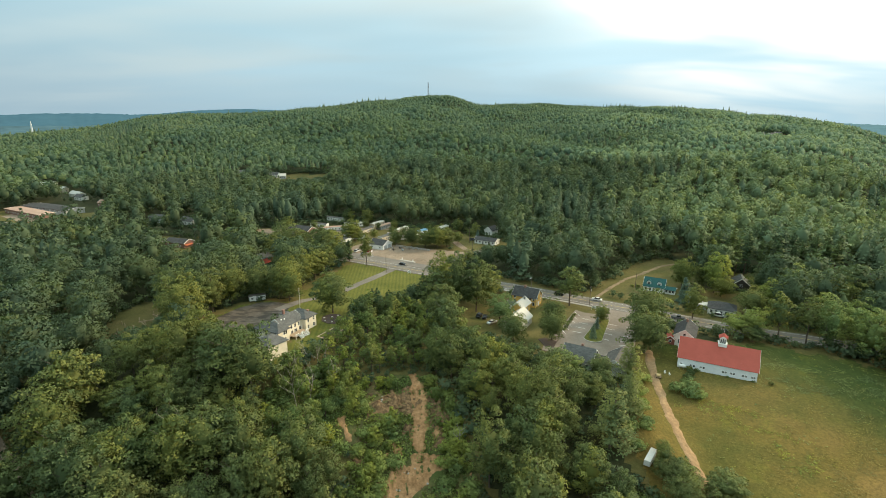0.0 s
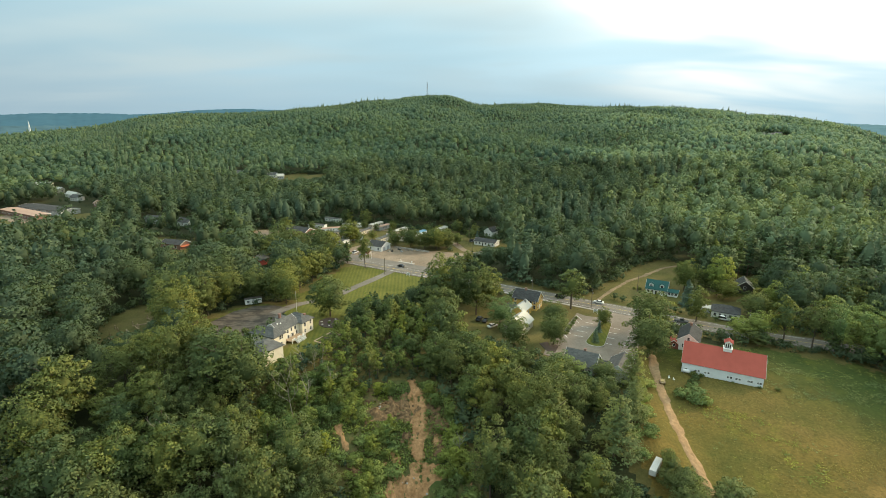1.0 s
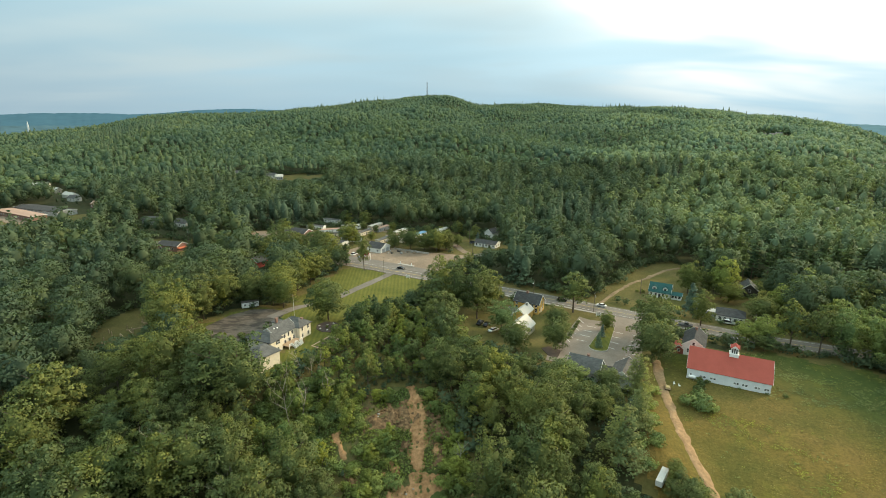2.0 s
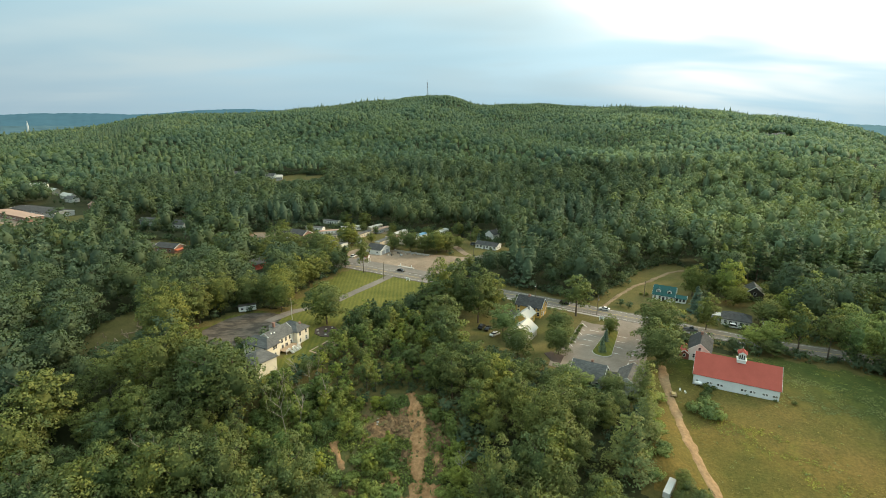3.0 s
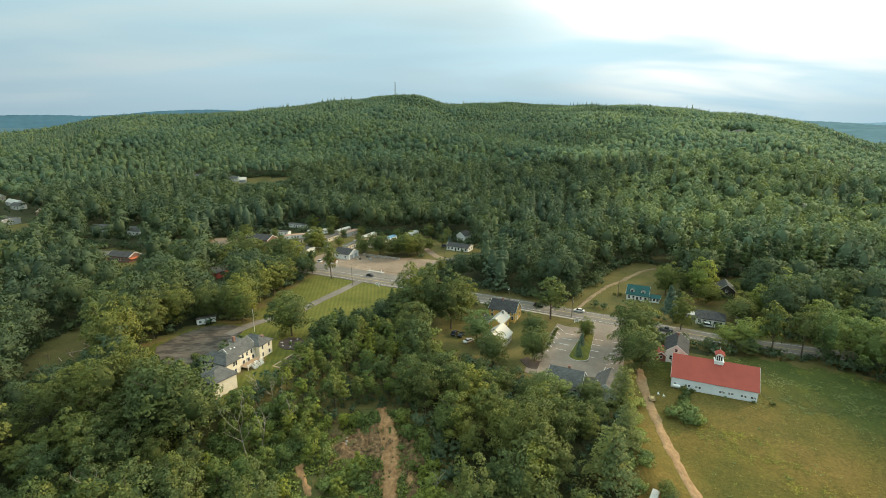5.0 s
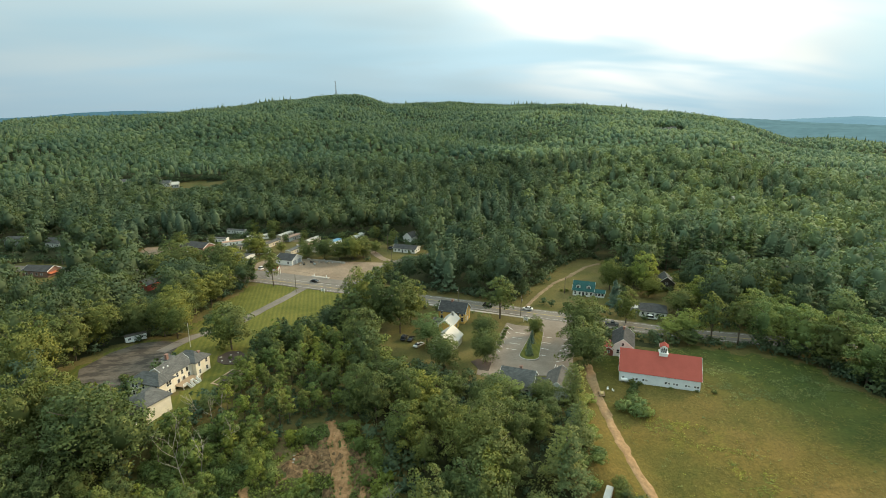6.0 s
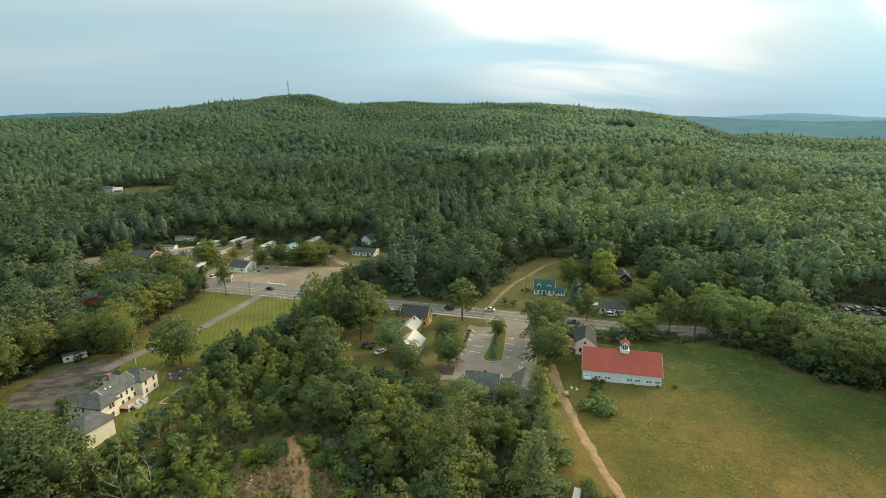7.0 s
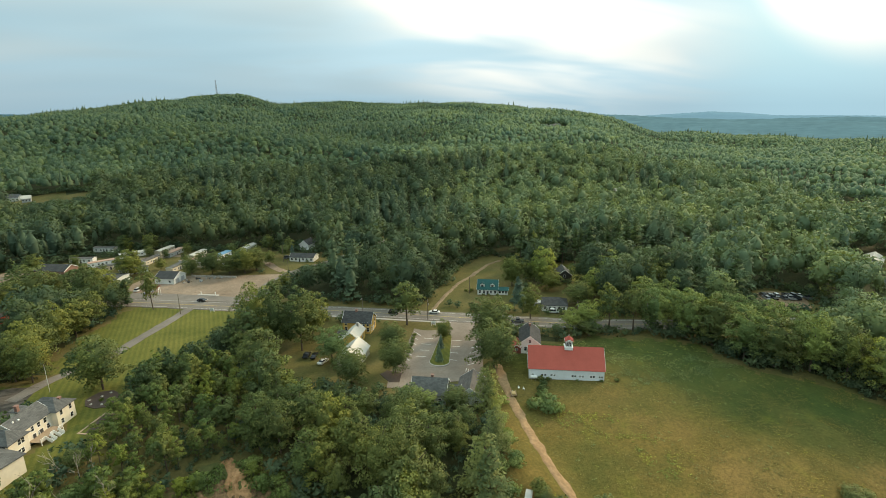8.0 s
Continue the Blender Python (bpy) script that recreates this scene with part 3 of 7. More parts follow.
def build_ground():
    ang = np.radians(np.concatenate([np.arange(-180, -64, 6.0), np.arange(-64, 80, 0.42), np.arange(80, 180, 6.0)]))
    rad = np.concatenate([[0.02, 6, 14, 30, 50, 68], np.arange(82, 340, 2.1), np.geomspace(342, 4950, 90)])
    A, R = np.meshgrid(ang, rad)
    X, Y = R * np.sin(A), R * np.cos(A)
    v = np.stack([X, Y, land(X, Y)], -1).reshape(-1, 3)
    na, nr = len(ang), len(rad)
    i, j = np.meshgrid(np.arange(nr - 1), np.arange(na), indexing="ij")
    jn = (j + 1) % na
    f = np.stack([i * na + j, (i + 1) * na + j, (i + 1) * na + jn, i * na + jn], -1).reshape(-1, 4)[:, ::-1]
    me = bulk("ground", v, f, [FOREST_FLOOR, FIELD, LAWN, YARD, SAND, SCRUB])
    c = v[f].mean(1)
    x, y = c[:, 0], c[:, 1]
    wob = 1.5 * np.sin(x / 3.1 + y / 4.7) + 1.2 * np.cos(x / 1.9 - y / 2.6)
    xx, yy = x + wob, y + wob * 0.6
    kind = np.zeros(len(c), int)
    kind[open_land(xx, yy, 4.0) & (np.hypot(x, y) < 700)] = 3
    kind[near_line(ROAD, x, y) < 13] = 3
    for keys, k in ((("teal", "yard", "park", "dark", "homes", "clear", "works", "brick", "junk", "house_r", "pasture", "clearing"), 3), (("meadow", "lawn", "lot"), 2), (("field",), 1)):
        for key in keys:
            kind[inside(AREAS[key], xx, yy)] = k
    kind[inside(AREAS["gully"], xx, yy) | inside(AREAS["slope"], xx, yy)] = 5
    me.polygons.foreach_set("material_index", kind.astype(np.int32))
    me.polygons.foreach_set("use_smooth", np.ones(len(f), bool))
    me.update()
    return tagged(new("ground", me), "hilly ground with hay field, lawns and wooded slopes", "ground", kind="structure")


build_ground()


def strip(name, pts, width, mat, lift, label, category, across=2, sides=None):
    """A band of paving laid along a line."""
    fine = []
    for (x0, y0), (x1, y1) in zip(pts, pts[1:]):
        n = max(1, int(math.hypot(x1 - x0, y1 - y0) / 2.5))
        fine += [(x0 + (x1 - x0) * k / n, y0 + (y1 - y0) * k / n) for k in range(n)]
    fine.append(pts[-1])
    p = np.array(fine)
    for _ in range(6):
        p[1:-1] = (p[:-2] + 2 * p[1:-1] + p[2:]) / 4
    d = np.gradient(p, axis=0)
    d /= np.linalg.norm(d, axis=1)[:, None]
    nrm = np.stack([-d[:, 1], d[:, 0]], 1)
    s = Shape()
    rows = []
    offs = [width * (k / across - 0.5) for k in range(across + 1)]
    for k, (q, n) in enumerate(zip(p, nrm)):
        wob = 1 + 0.05 * math.sin(k * 0.9) + 0.04 * math.sin(k * 2.3)
        rows.append([(q[0] + n[0] * o * wob, q[1] + n[1] * o * wob) for o in offs])
    flat = np.array([q for r in rows for q in r])
    z = land(flat[:, 0], flat[:, 1]) + lift
    top = [(a, b, c) for (a, b), c in zip(flat, z)]
    m = across + 1
    faces = [(i * m + k, i * m + k + 1, (i + 1) * m + k + 1, (i + 1) * m + k) for i in range(len(rows) - 1) for k in range(across)]
    base = len(top)
    low = [(a, b, c - 0.4) for a, b, c in top]
    faces += [(i * m, (i + 1) * m, base + (i + 1) * m, base + i * m) for i in range(len(rows) - 1)]
    faces += [(i * m + across, base + i * m + across, base + (i + 1) * m + across, (i + 1) * m + across) for i in range(len(rows) - 1)]
    s.add(top + low, faces)
    ob = new(name, s.mesh(name, mat))
    ob.data.flip_normals() if ob.data.polygons[0].normal.z < 0 else None
    return tagged(ob, label, category, kind="structure")


def ripple(x, y, seed, size):
    """Uneven waves between -1 and 1."""
    rs = np.random.default_rng(seed)
    out = 0.0
    for k in range(9):
        a, f = rs.uniform(0, 6.28), rs.uniform(0.6, 2.6) / size
        out = out + np.sin((x * np.cos(a) + y * np.sin(a)) * f + rs.uniform(0, 6.28)) / 3.6
    return np.clip(out, -1.5, 1.5)


def slide(name, line, mat, label, seed, rough=0.35, relief=0.25, cell=0.45, category="sand"):
    """Loose ground in an uneven patch along a line of (x, y, half-width), with rills and crumbling edges."""
    p = np.array(line, float)
    pad = p[:, 2].max() * 2.0
    x, y = np.meshgrid(np.arange(p[:, 0].min() - pad, p[:, 0].max() + pad, cell), np.arange(p[:, 1].min() - pad, p[:, 1].max() + pad, cell))
    best = np.full(x.shape, 9.0)
    for (x0, y0, w0), (x1, y1, w1) in zip(p, p[1:]):
        t = np.clip(((x - x0) * (x1 - x0) + (y - y0) * (y1 - y0)) / ((x1 - x0) ** 2 + (y1 - y0) ** 2), 0, 1)
        best = np.minimum(best, np.hypot(x - x0 - t * (x1 - x0), y - y0 - t * (y1 - y0)) / (w0 + t * (w1 - w0)))
    best = best * (1 + rough * ripple(x, y, seed, 2.2) + 0.5 * rough * ripple(x, y, seed + 1, 0.7))
    z = land(x, y) + np.clip(0.9 * (1 - best), -0.5, 0.34) + relief * (0.6 * ripple(x * 1.9, y * 0.6, seed + 2, 1.1) + 0.4 * ripple(x, y, seed + 3, 0.5)) * np.clip(1.1 - best, 0, 1)
    n = x.shape[1]
    i, j = np.meshgrid(np.arange(x.shape[0] - 1), np.arange(n - 1), indexing="ij")
    f = np.stack([i * n + j, i * n + j + 1, (i + 1) * n + j + 1, (i + 1) * n + j], -1).reshape(-1, 4)
    f = f[(best.ravel()[f] < 1.4).all(1)]
    used, inv = np.unique(f, return_inverse=True)
    v = np.stack([x, y, z], -1).reshape(-1, 3)[used]
    me = bulk(name, v, inv.reshape(-1, 4), mat)
    me.polygons.foreach_set("use_smooth", np.ones(len(f), bool))
    return tagged(new(name, me), label, category, kind="structure")


def plate(name, poly, mat, lift, label, category, thick=0.3):
    """A level paved area with a rim."""
    zs = max(ground_z(x, y) for x, y in poly)
    s = Shape()
    s.slab([(x, y, zs + lift) for x, y in poly], thick)
    return tagged(new(name, s.mesh(name, mat)), label, category, kind="structure")


road = strip("road", ROAD, 10.5, ASPHALT, 0.14, "worn grey two-lane asphalt road", "road", 4)
strip("side_road", SIDE_ROAD, 7.0, ASPHALT, 0.10, "grey asphalt side road climbing to the houses", "road", 3)
strip("lane", LOOP_ROAD, 4.5, GRAVEL, 0.09, "pale gravel lane between mobile homes", "road")
strip("driveway", DRIVE, 4.4, ASPHALT, 0.12, "grey asphalt driveway crossing the lawn", "driveway")
slide("dirt_track", [(x, y, 1.5) for x, y in TRACK], TRACK_DIRT, "orange-brown dirt track along the hay field", 71, 0.22, 0.10, 0.4, "track")
slide("dirt_drive", [(x, y, 1.0) for x, y in DIRT_DRIVE], DIRT, "tan dirt drive beside the mown yard", 73, 0.3, 0.08, 0.45, "driveway")
strip("river_path", RIVER_PATH, 3.2, GRAVEL, 0.12, "grey gravel path below the woods", "path")


def sheet(name, poly, mat, lift, label, category, cell=3.0):
    """Paving or planting draped over the ground inside an outline."""
    from mathutils.geometry import delaunay_2d_cdt
    rim = []
    for (x0, y0), (x1, y1) in zip(poly, poly[1:] + poly[:1]):
        n = max(1, int(math.hypot(x1 - x0, y1 - y0) / 2.0))
        rim += [(x0 + (x1 - x0) * k / n, y0 + (y1 - y0) * k / n) for k in range(n)]
    xs, ys = [p[0] for p in poly], [p[1] for p in poly]
    gx, gy = np.meshgrid(np.arange(min(xs) + 1, max(xs), cell), np.arange(min(ys) + 1, max(ys), cell))
    keep = inside(poly, gx, gy) & (near_line(poly + poly[:1], gx, gy) > 1.0)
    pts = [Vector(p) for p in rim] + [Vector(p) for p in zip(gx[keep], gy[keep])]
    n = len(rim)
    vs, _, fs, *_ = delaunay_2d_cdt(pts, [(i, (i + 1) % n) for i in range(n)], [], 1, 1e-4)
    vv = np.array([(p[0], p[1]) for p in vs])
    z = land(vv[:, 0], vv[:, 1]) + lift
    s = Shape()
    s.add([(a, b, c) for (a, b), c in zip(vv, z)], [tuple(f) for f in fs])
    k = len(s.v)
    edge = [(p[0], p[1], ground_z(*p) + lift) for p in rim]
    s.add(edge + [(a, b, c - 0.35) for a, b, c in edge], [(i, (i + 1) % n, n + (i + 1) % n, n + i) for i in range(n)])
    ob = new(name, s.mesh(name, mat))
    return tagged(ob, label, category, kind="structure")


U, V = Vector((0.857, -0.515)), Vector((0.515, 0.857))   # along the road, and away from the river
GRID = -31.0

sheet("gravel_lot", AREAS["gravel"], GRAVEL, 0.07, "bare tan gravel lot beside the road", "lot")
sheet("house_parking", HOUSE_LOT, OLD_LOT, 0.10, "old dark asphalt parking area with patched stains", "lot")
PARKING = [(47, 190), (43, 180), (49, 176.5), (57, 175.5), (70, 175), (77, 178), (83, 190), (89, 204), (92, 214), (92, 222), (85, 226), (79, 219.5), (75, 215.5), (70, 217.5), (67, 221), (60, 209), (54, 197)]
sheet("parking_lot", PARKING, LOT, 0.11, "pale asphalt parking lot with white stall lines", "parking lot")
sheet("junk_yard_ground", [(220, 180), (236, 170), (248, 182), (240, 194), (226, 193)], DIRT, 0.08, "bare dirt ground of a vehicle yard", "lot")
sheet("store_lot", [(-128, 370), (-112, 362), (-102, 366), (-106, 380), (-114, 388), (-127, 388)], GRAVEL, 0.09, "pale gravel lot among the trees behind the store", "lot")
sheet("works_yard", [(-352, 432), (-318, 408), (-296, 412), (-300, 424), (-350, 446)], GRAVEL, 0.1, "pale paved yard along the long building", "lot")
sheet("roadside_verge", [(-100, 333), (-42, 308), (2, 283), (8, 287), (-36, 314), (-92, 340)], ASPHALT, 0.12, "worn asphalt apron along the road", "pavement")
sheet("store_lot", [(-118, 362), (-106, 352), (-82, 341), (-70, 346), (-74, 356), (-86, 364), (-108, 371)], OLD_LOT, 0.1, "worn grey asphalt lot before the stores", "lot")
strip("pavement", [(34, 251), (54, 238.6), (80, 222.4), (83, 220.4)], 1.4, CONCRETE, 0.15, "narrow pale concrete pavement beside the road", "pavement")


def bar(pts, width, z0, mat_list, name, label):
    """A painted line on paving."""
    s = Shape()
    for (x0, y0), (x1, y1) in pts:
        d = Vector((x1 - x0, y1 - y0)).normalized() * (width / 2)
        n = Vector((-d.y, d.x))
        za, zb = ground_z(x0, y0) + z0, ground_z(x1, y1) + z0
        s.add([(x0 - n.x, y0 - n.y, za), (x0 + n.x, y0 + n.y, za), (x1 + n.x, y1 + n.y, zb), (x1 - n.x, y1 - n.y, zb)], [(0, 3, 2, 1)])
    return s


def stall_lines():
    marks = new("stall_marking")
    tagged(marks, "white painted parking stall lines on the asphalt", "marking", kind="structure")
    rows = []
    for k in range(6):
        a = Vector((66.0, 218.0)) - V * (4.3 * k)
        rows.append((a, a + U * 3.2 - V * 3.6))
    for k in range(5):
        a = Vector((86.5, 199.0)) - V * (4.0 * k)
        rows.append((a, a - U * 3.4 - V * 2.6 if k else a - U * 4.2))
    for k in range(4):
        a = Vector((71.5, 208.0)) - V * (5.2 * k)
        rows.append((a - U * 1.2, a - U * 5.0))
        b = a + U * 6.2 - V * 0.5
        rows.append((b, b + U * 3.8))
    for k in range(7):
        a = Vector((73.0, 183.0)) + U * (0.75 * k) - V * (0.35 * k)
        rows.append((a, a - V * 2.4))
    for a, b in rows:
        part("stall_line", bar([(tuple(a), tuple(b))], 0.22, 0.135, None, "", ""), PAINT, marks)


stall_lines()


def road_lines():
    """The yellow centre line and white edge lines."""
    p = np.array(ROAD[3:11], float)
    marks = new("road_marking")
    tagged(marks, "faded yellow centre and white edge lines on the road", "marking", kind="structure")
    fine = []
    for a, b in zip(p, p[1:]):
        n = int(np.hypot(*(b - a)) / 4)
        fine += [a + (b - a) * k / n for k in range(n)]
    fine = np.array(fine)
    for _ in range(5):
        fine[1:-1] = (fine[:-2] + 2 * fine[1:-1] + fine[2:]) / 4
    d = np.gradient(fine, axis=0)
    d /= np.linalg.norm(d, axis=1)[:, None]
    n = np.stack([-d[:, 1], d[:, 0]], 1)
    for off, mat, name in ((0.18, PAINT_Y, "centre_line"), (-0.18, PAINT_Y, "centre_line"), (3.9, PAINT, "edge_line"), (-3.9, PAINT, "edge_line")):
        q = fine + n * off
        part(name, bar([(tuple(a), tuple(b)) for a, b in zip(q, q[1:])], 0.13, 0.17, None, "", ""), mat, marks)


road_lines()


def island():
    """Kerbed grass island in the parking lot."""
    pts = []
    c0, c1 = Vector((65.3, 189.4)), Vector((76.2, 209.0))
    ax = (c1 - c0).normalized()
    nx = Vector((ax.y, -ax.x))
    for k in range(13):
        a = math.pi * k / 12
        pts.append(c0 + nx * 3.6 * math.cos(a) - ax * 3.2 * math.sin(a))
    for k in range(9):
        a = math.pi * k / 8
        pts.append(c1 - nx * 2.3 * math.cos(a) + ax * 2.2 * math.sin(a))
    ob = thing("parking_island", "kerbed grass island in the parking lot", "traffic island", Matrix.Translation((0, 0, 1.1)))
    n = len(pts)
    mid = (c0 + c1) / 2
    inner = [mid + (p - mid) * 0.965 for p in pts]
    s = Shape()
    s.add([(*p, -0.1) for p in pts] + [(*p, 0.15) for p in pts] + [(*p, 0.15) for p in inner] + [(*p, -0.1) for p in inner],
          [(i, (i + 1) % n, n + (i + 1) % n, n + i) for i in range(n)] + [(n + i, n + (i + 1) % n, 2 * n + (i + 1) % n, 2 * n + i) for i in range(n)]
          + [(2 * n + i, 2 * n + (i + 1) % n, 3 * n + (i + 1) % n, 3 * n + i) for i in range(n)])
    part("kerb", s, CONCRETE, ob, "pale concrete kerb")
    g = Shape()
    g.add([(*p, 0.13) for p in inner] + [(mid.x, mid.y, 0.3)], [(i, (i + 1) % n, n) for i in range(n)])
    part("grass", g, LAWN, ob, "mown grass")


island()


# ---- houses ----
def window_part(parent, at, w, h, bars=True):
    """A sash window in the local xz plane, facing -y."""
    f = Shape()
    t = 0.09
    f.box(-w / 2 - t, -0.05, -t, w / 2 + t, 0.02, 0).box(-w / 2 - t, -0.05, h, w / 2 + t, 0.02, h + t)
    f.box(-w / 2 - t, -0.05, 0, -w / 2, 0.02, h).box(w / 2, -0.05, 0, w / 2 + t, 0.02, h)
    if bars:
        f.box(-w / 2, -0.035, h / 2 - 0.03, w / 2, 0.01, h / 2 + 0.03)
    ob = part("window", f, TRIM, parent, at=at)
    p = Shape().box(-w / 2, -0.02, 0, w / 2, 0.015, h)
    part("pane", p, GLASS, ob)
    return ob


def face_matrix(face, L, D, u, z):
    """Where a window or door stands on a wall: f, b (long walls), l, r (ends)."""
    if face == "f":
        return pose(u, -D / 2, z)
    if face == "b":
        return pose(-u, D / 2, z, 0, 0, 180)
    if face == "r":
        return pose(L / 2, u, z, 0, 0, 90)
    return pose(-L / 2, -u, z, 0, 0, -90)


def house(name, label, x, y, head, L, D, H, rise, wall, roof, windows=(), doors=(), hip=0.0, over=0.4, z=None, chimney=None, category="house", group="", foot=1.6, into=None):
    """A house with its long side along local x; front is -y. windows: face, u, z, w, h."""
    z = ground_z(x, y) if z is None else z
    BUILT.append((x, y, max(L, D) * 0.55 + 1.5))
    if into:
        ob, base = into, into.matrix_basis.inverted() @ pose(x, y, z, 0, 0, head)
    else:
        ob, base = thing(name, label, category, pose(x, y, z, 0, 0, head), group), Matrix.Identity(4)

    def piece(kind, shape, mat, note="", at=None):
        return part(kind, shape, mat, ob, note, base @ at if at is not None else base)

    s = Shape()
    s.box(-L / 2, -D / 2, -foot, L / 2, D / 2, H)
    if not hip:
        for sx in (-1, 1):
            s.add([(sx * L / 2, -D / 2, H), (sx * L / 2, D / 2, H), (sx * L / 2, 0, H + rise), (sx * (L / 2 - 0.2), -D / 2, H), (sx * (L / 2 - 0.2), D / 2, H), (sx * (L / 2 - 0.2), 0, H + rise)],
                  [(0, 1, 2), (5, 4, 3), (0, 2, 5, 3), (1, 4, 5, 2)])
    piece("wall", s, wall)
    k = rise / (D / 2)
    e = H - over * k + 0.12
    if not hip:
        for sy in (-1, 1):
            r = Shape()
            r.slab([(-L / 2 - over, sy * (D / 2 + over), e), (L / 2 + over, sy * (D / 2 + over), e), (L / 2 + over, 0, H + rise + 0.12), (-L / 2 - over, 0, H + rise + 0.12)], 0.16)
            piece("roof", r, roof)
        for sx in (-1, 1):
            for sy in (-1, 1):
                b = Shape()
                b.slab([(sx * (L / 2 + over), sy * (D / 2 + over), e + 0.02), (sx * (L / 2 + over + 0.06), sy * (D / 2 + over), e + 0.02), (sx * (L / 2 + over + 0.06), 0, H + rise + 0.14), (sx * (L / 2 + over), 0, H + rise + 0.14)], 0.3)
                piece("bargeboard", b, TRIM)
    else:
        a, c = L / 2 + over, D / 2 + over
        t = H + rise
        h = L / 2 - hip
        r = Shape()
        r.add([(-a, -c, H), (a, -c, H), (a, c, H), (-a, c, H), (-h, 0, t), (h, 0, t), (-a, -c, H - 0.2), (a, -c, H - 0.2), (a, c, H - 0.2), (-a, c, H - 0.2)],
              [(0, 1, 5, 4), (2, 3, 4, 5), (1, 2, 5), (3, 0, 4), (0, 6, 7, 1), (1, 7, 8, 2), (2, 8, 9, 3), (3, 9, 6, 0), (9, 8, 7, 6)])
        piece("roof", r, roof)
    for f, u, wz, w, h in windows:
        window_part(ob, base @ face_matrix(f, L, D, u, wz), w, h)
    for f, u, w, h, mat in doors:
        d = Shape()
        d.box(-w / 2 - 0.1, -0.06, 0, -w / 2, 0.02, h + 0.1).box(w / 2, -0.06, 0, w / 2 + 0.1, 0.02, h + 0.1).box(-w / 2, -0.06, h, w / 2, 0.02, h + 0.1)
        fr = piece("door_frame", d, TRIM, "", face_matrix(f, L, D, u, 0))
        part("door", Shape().box(-w / 2, -0.03, 0, w / 2, 0.02, h), mat, fr)
    if chimney:
        cx, cy, ch = chimney
        c = Shape().box(cx - 0.4, cy - 0.4, H, cx + 0.4, cy + 0.4, H + rise + ch).box(cx - 0.5, cy - 0.5, H + rise + ch, cx + 0.5, cy + 0.5, H + rise + ch + 0.15)
        piece("chimney", c, BRICKISH if category == "house" else STONE, "weathered brick chimney")
    return ob


def row(face, us, z, w, h):
    return [(face, u, z, w, h) for u in us]


def barn():
    L, D, H, rise = 25.0, 12.0, 4.3, 5.5
    ws = []
    for u in (-11.2, -8.0, -7.0, -4.9, -3.9, 2.1, 3.0, 4.6, 5.5, 8.2, 9.1, 11.0, 11.7):
        ws.append(("f", u, 1.55, 0.65, 0.62))
    ob = house("barn", "long white board barn with a red metal roof and cupola", 103.9, 168.7, -28.9, L, D, H, rise, BARN_WHITE, ROOF_RED, ws, z=-0.95, over=0.35, category="barn", foot=3)
    for sy in (-1, 1):   # standing seams of the metal roof
        for k in range(21):
            u = -12.4 + 1.24 * k
            part("roof_seam", Shape().slab([(u - 0.03, sy * 6.3, 4.16), (u + 0.03, sy * 6.3, 4.16), (u + 0.03, 0, 9.96), (u - 0.03, 0, 9.96)], 0.06), ROOF_RED, ob)
    cup = part("cupola", Shape().box(-1.35, -1.35, 0, 1.35, 1.35, 1.0), TRIM, ob, "white louvred cupola with a red cap", pose(1.0, 0, H + rise - 0.75))
    part("base_moulding", Shape().box(-1.5, -1.5, 1.0, 1.5, 1.5, 1.15), TRIM, cup)
    part("belfry", Shape().box(-1.1, -1.1, 1.15, 1.1, 1.1, 3.3), TRIM, cup)
    for q in range(4):
        for u in (-0.62, 0.0, 0.62):
            hgt = 1.75 if u == 0 else 1.5
            lv = Shape().box(u - 0.2, -1.13, 1.35, u + 0.2, -1.09, 1.35 + hgt - 0.2)
            lv.add([(u - 0.2, -1.13, 1.15 + hgt), (u + 0.2, -1.13, 1.15 + hgt), (u + 0.12, -1.13, 1.33 + hgt), (u - 0.12, -1.13, 1.33 + hgt)], [(0, 1, 2, 3)])
            part("louvre", lv, DARKTRIM, cup, at=pose(0, 0, 0, 0, 0, 90 * q))
        g = Shape()
        g.add([(-1.45, -1.45, 3.3), (1.45, -1.45, 3.3), (0, -1.45, 4.15), (0, 0, 4.15), (-1.45, -1.3, 3.3), (1.45, -1.3, 3.3), (0, -1.3, 4.1)], [(0, 1, 2), (0, 2, 3), (2, 1, 3), (6, 5, 4)])
        part("cap_gable", g, ROOF_RED, cup, at=pose(0, 0, 0, 0, 0, 90 * q))
        part("gable_face", Shape().add([(-1.2, -1.47, 3.32), (1.2, -1.47, 3.32), (0, -1.47, 4.0)], [(0, 1, 2)]), TRIM, cup, at=pose(0, 0, 0, 0, 0, 90 * q))
    cap = Shape()
    cap.add([(-1.5, -1.5, 3.28), (1.5, -1.5, 3.28), (1.5, 1.5, 3.28), (-1.5, 1.5, 3.28), (0, 0, 4.9)], [(0, 1, 4), (1, 2, 4), (2, 3, 4), (3, 0, 4), (3, 2, 1, 0)])
    part("cap", cap, ROOF_RED, cup)
    part("finial", Shape().tube([(0, 0, 4.7), (0, 0, 5.6)], [0.07, 0.03], 6), TRIM, cup)
    # stone footing that shows under the boards
    part("footing", Shape().box(-12.55, -6.06, -3.0, 12.55, 6.06, 0.12), STONE, ob, "grey fieldstone footing")
    return ob


barn()

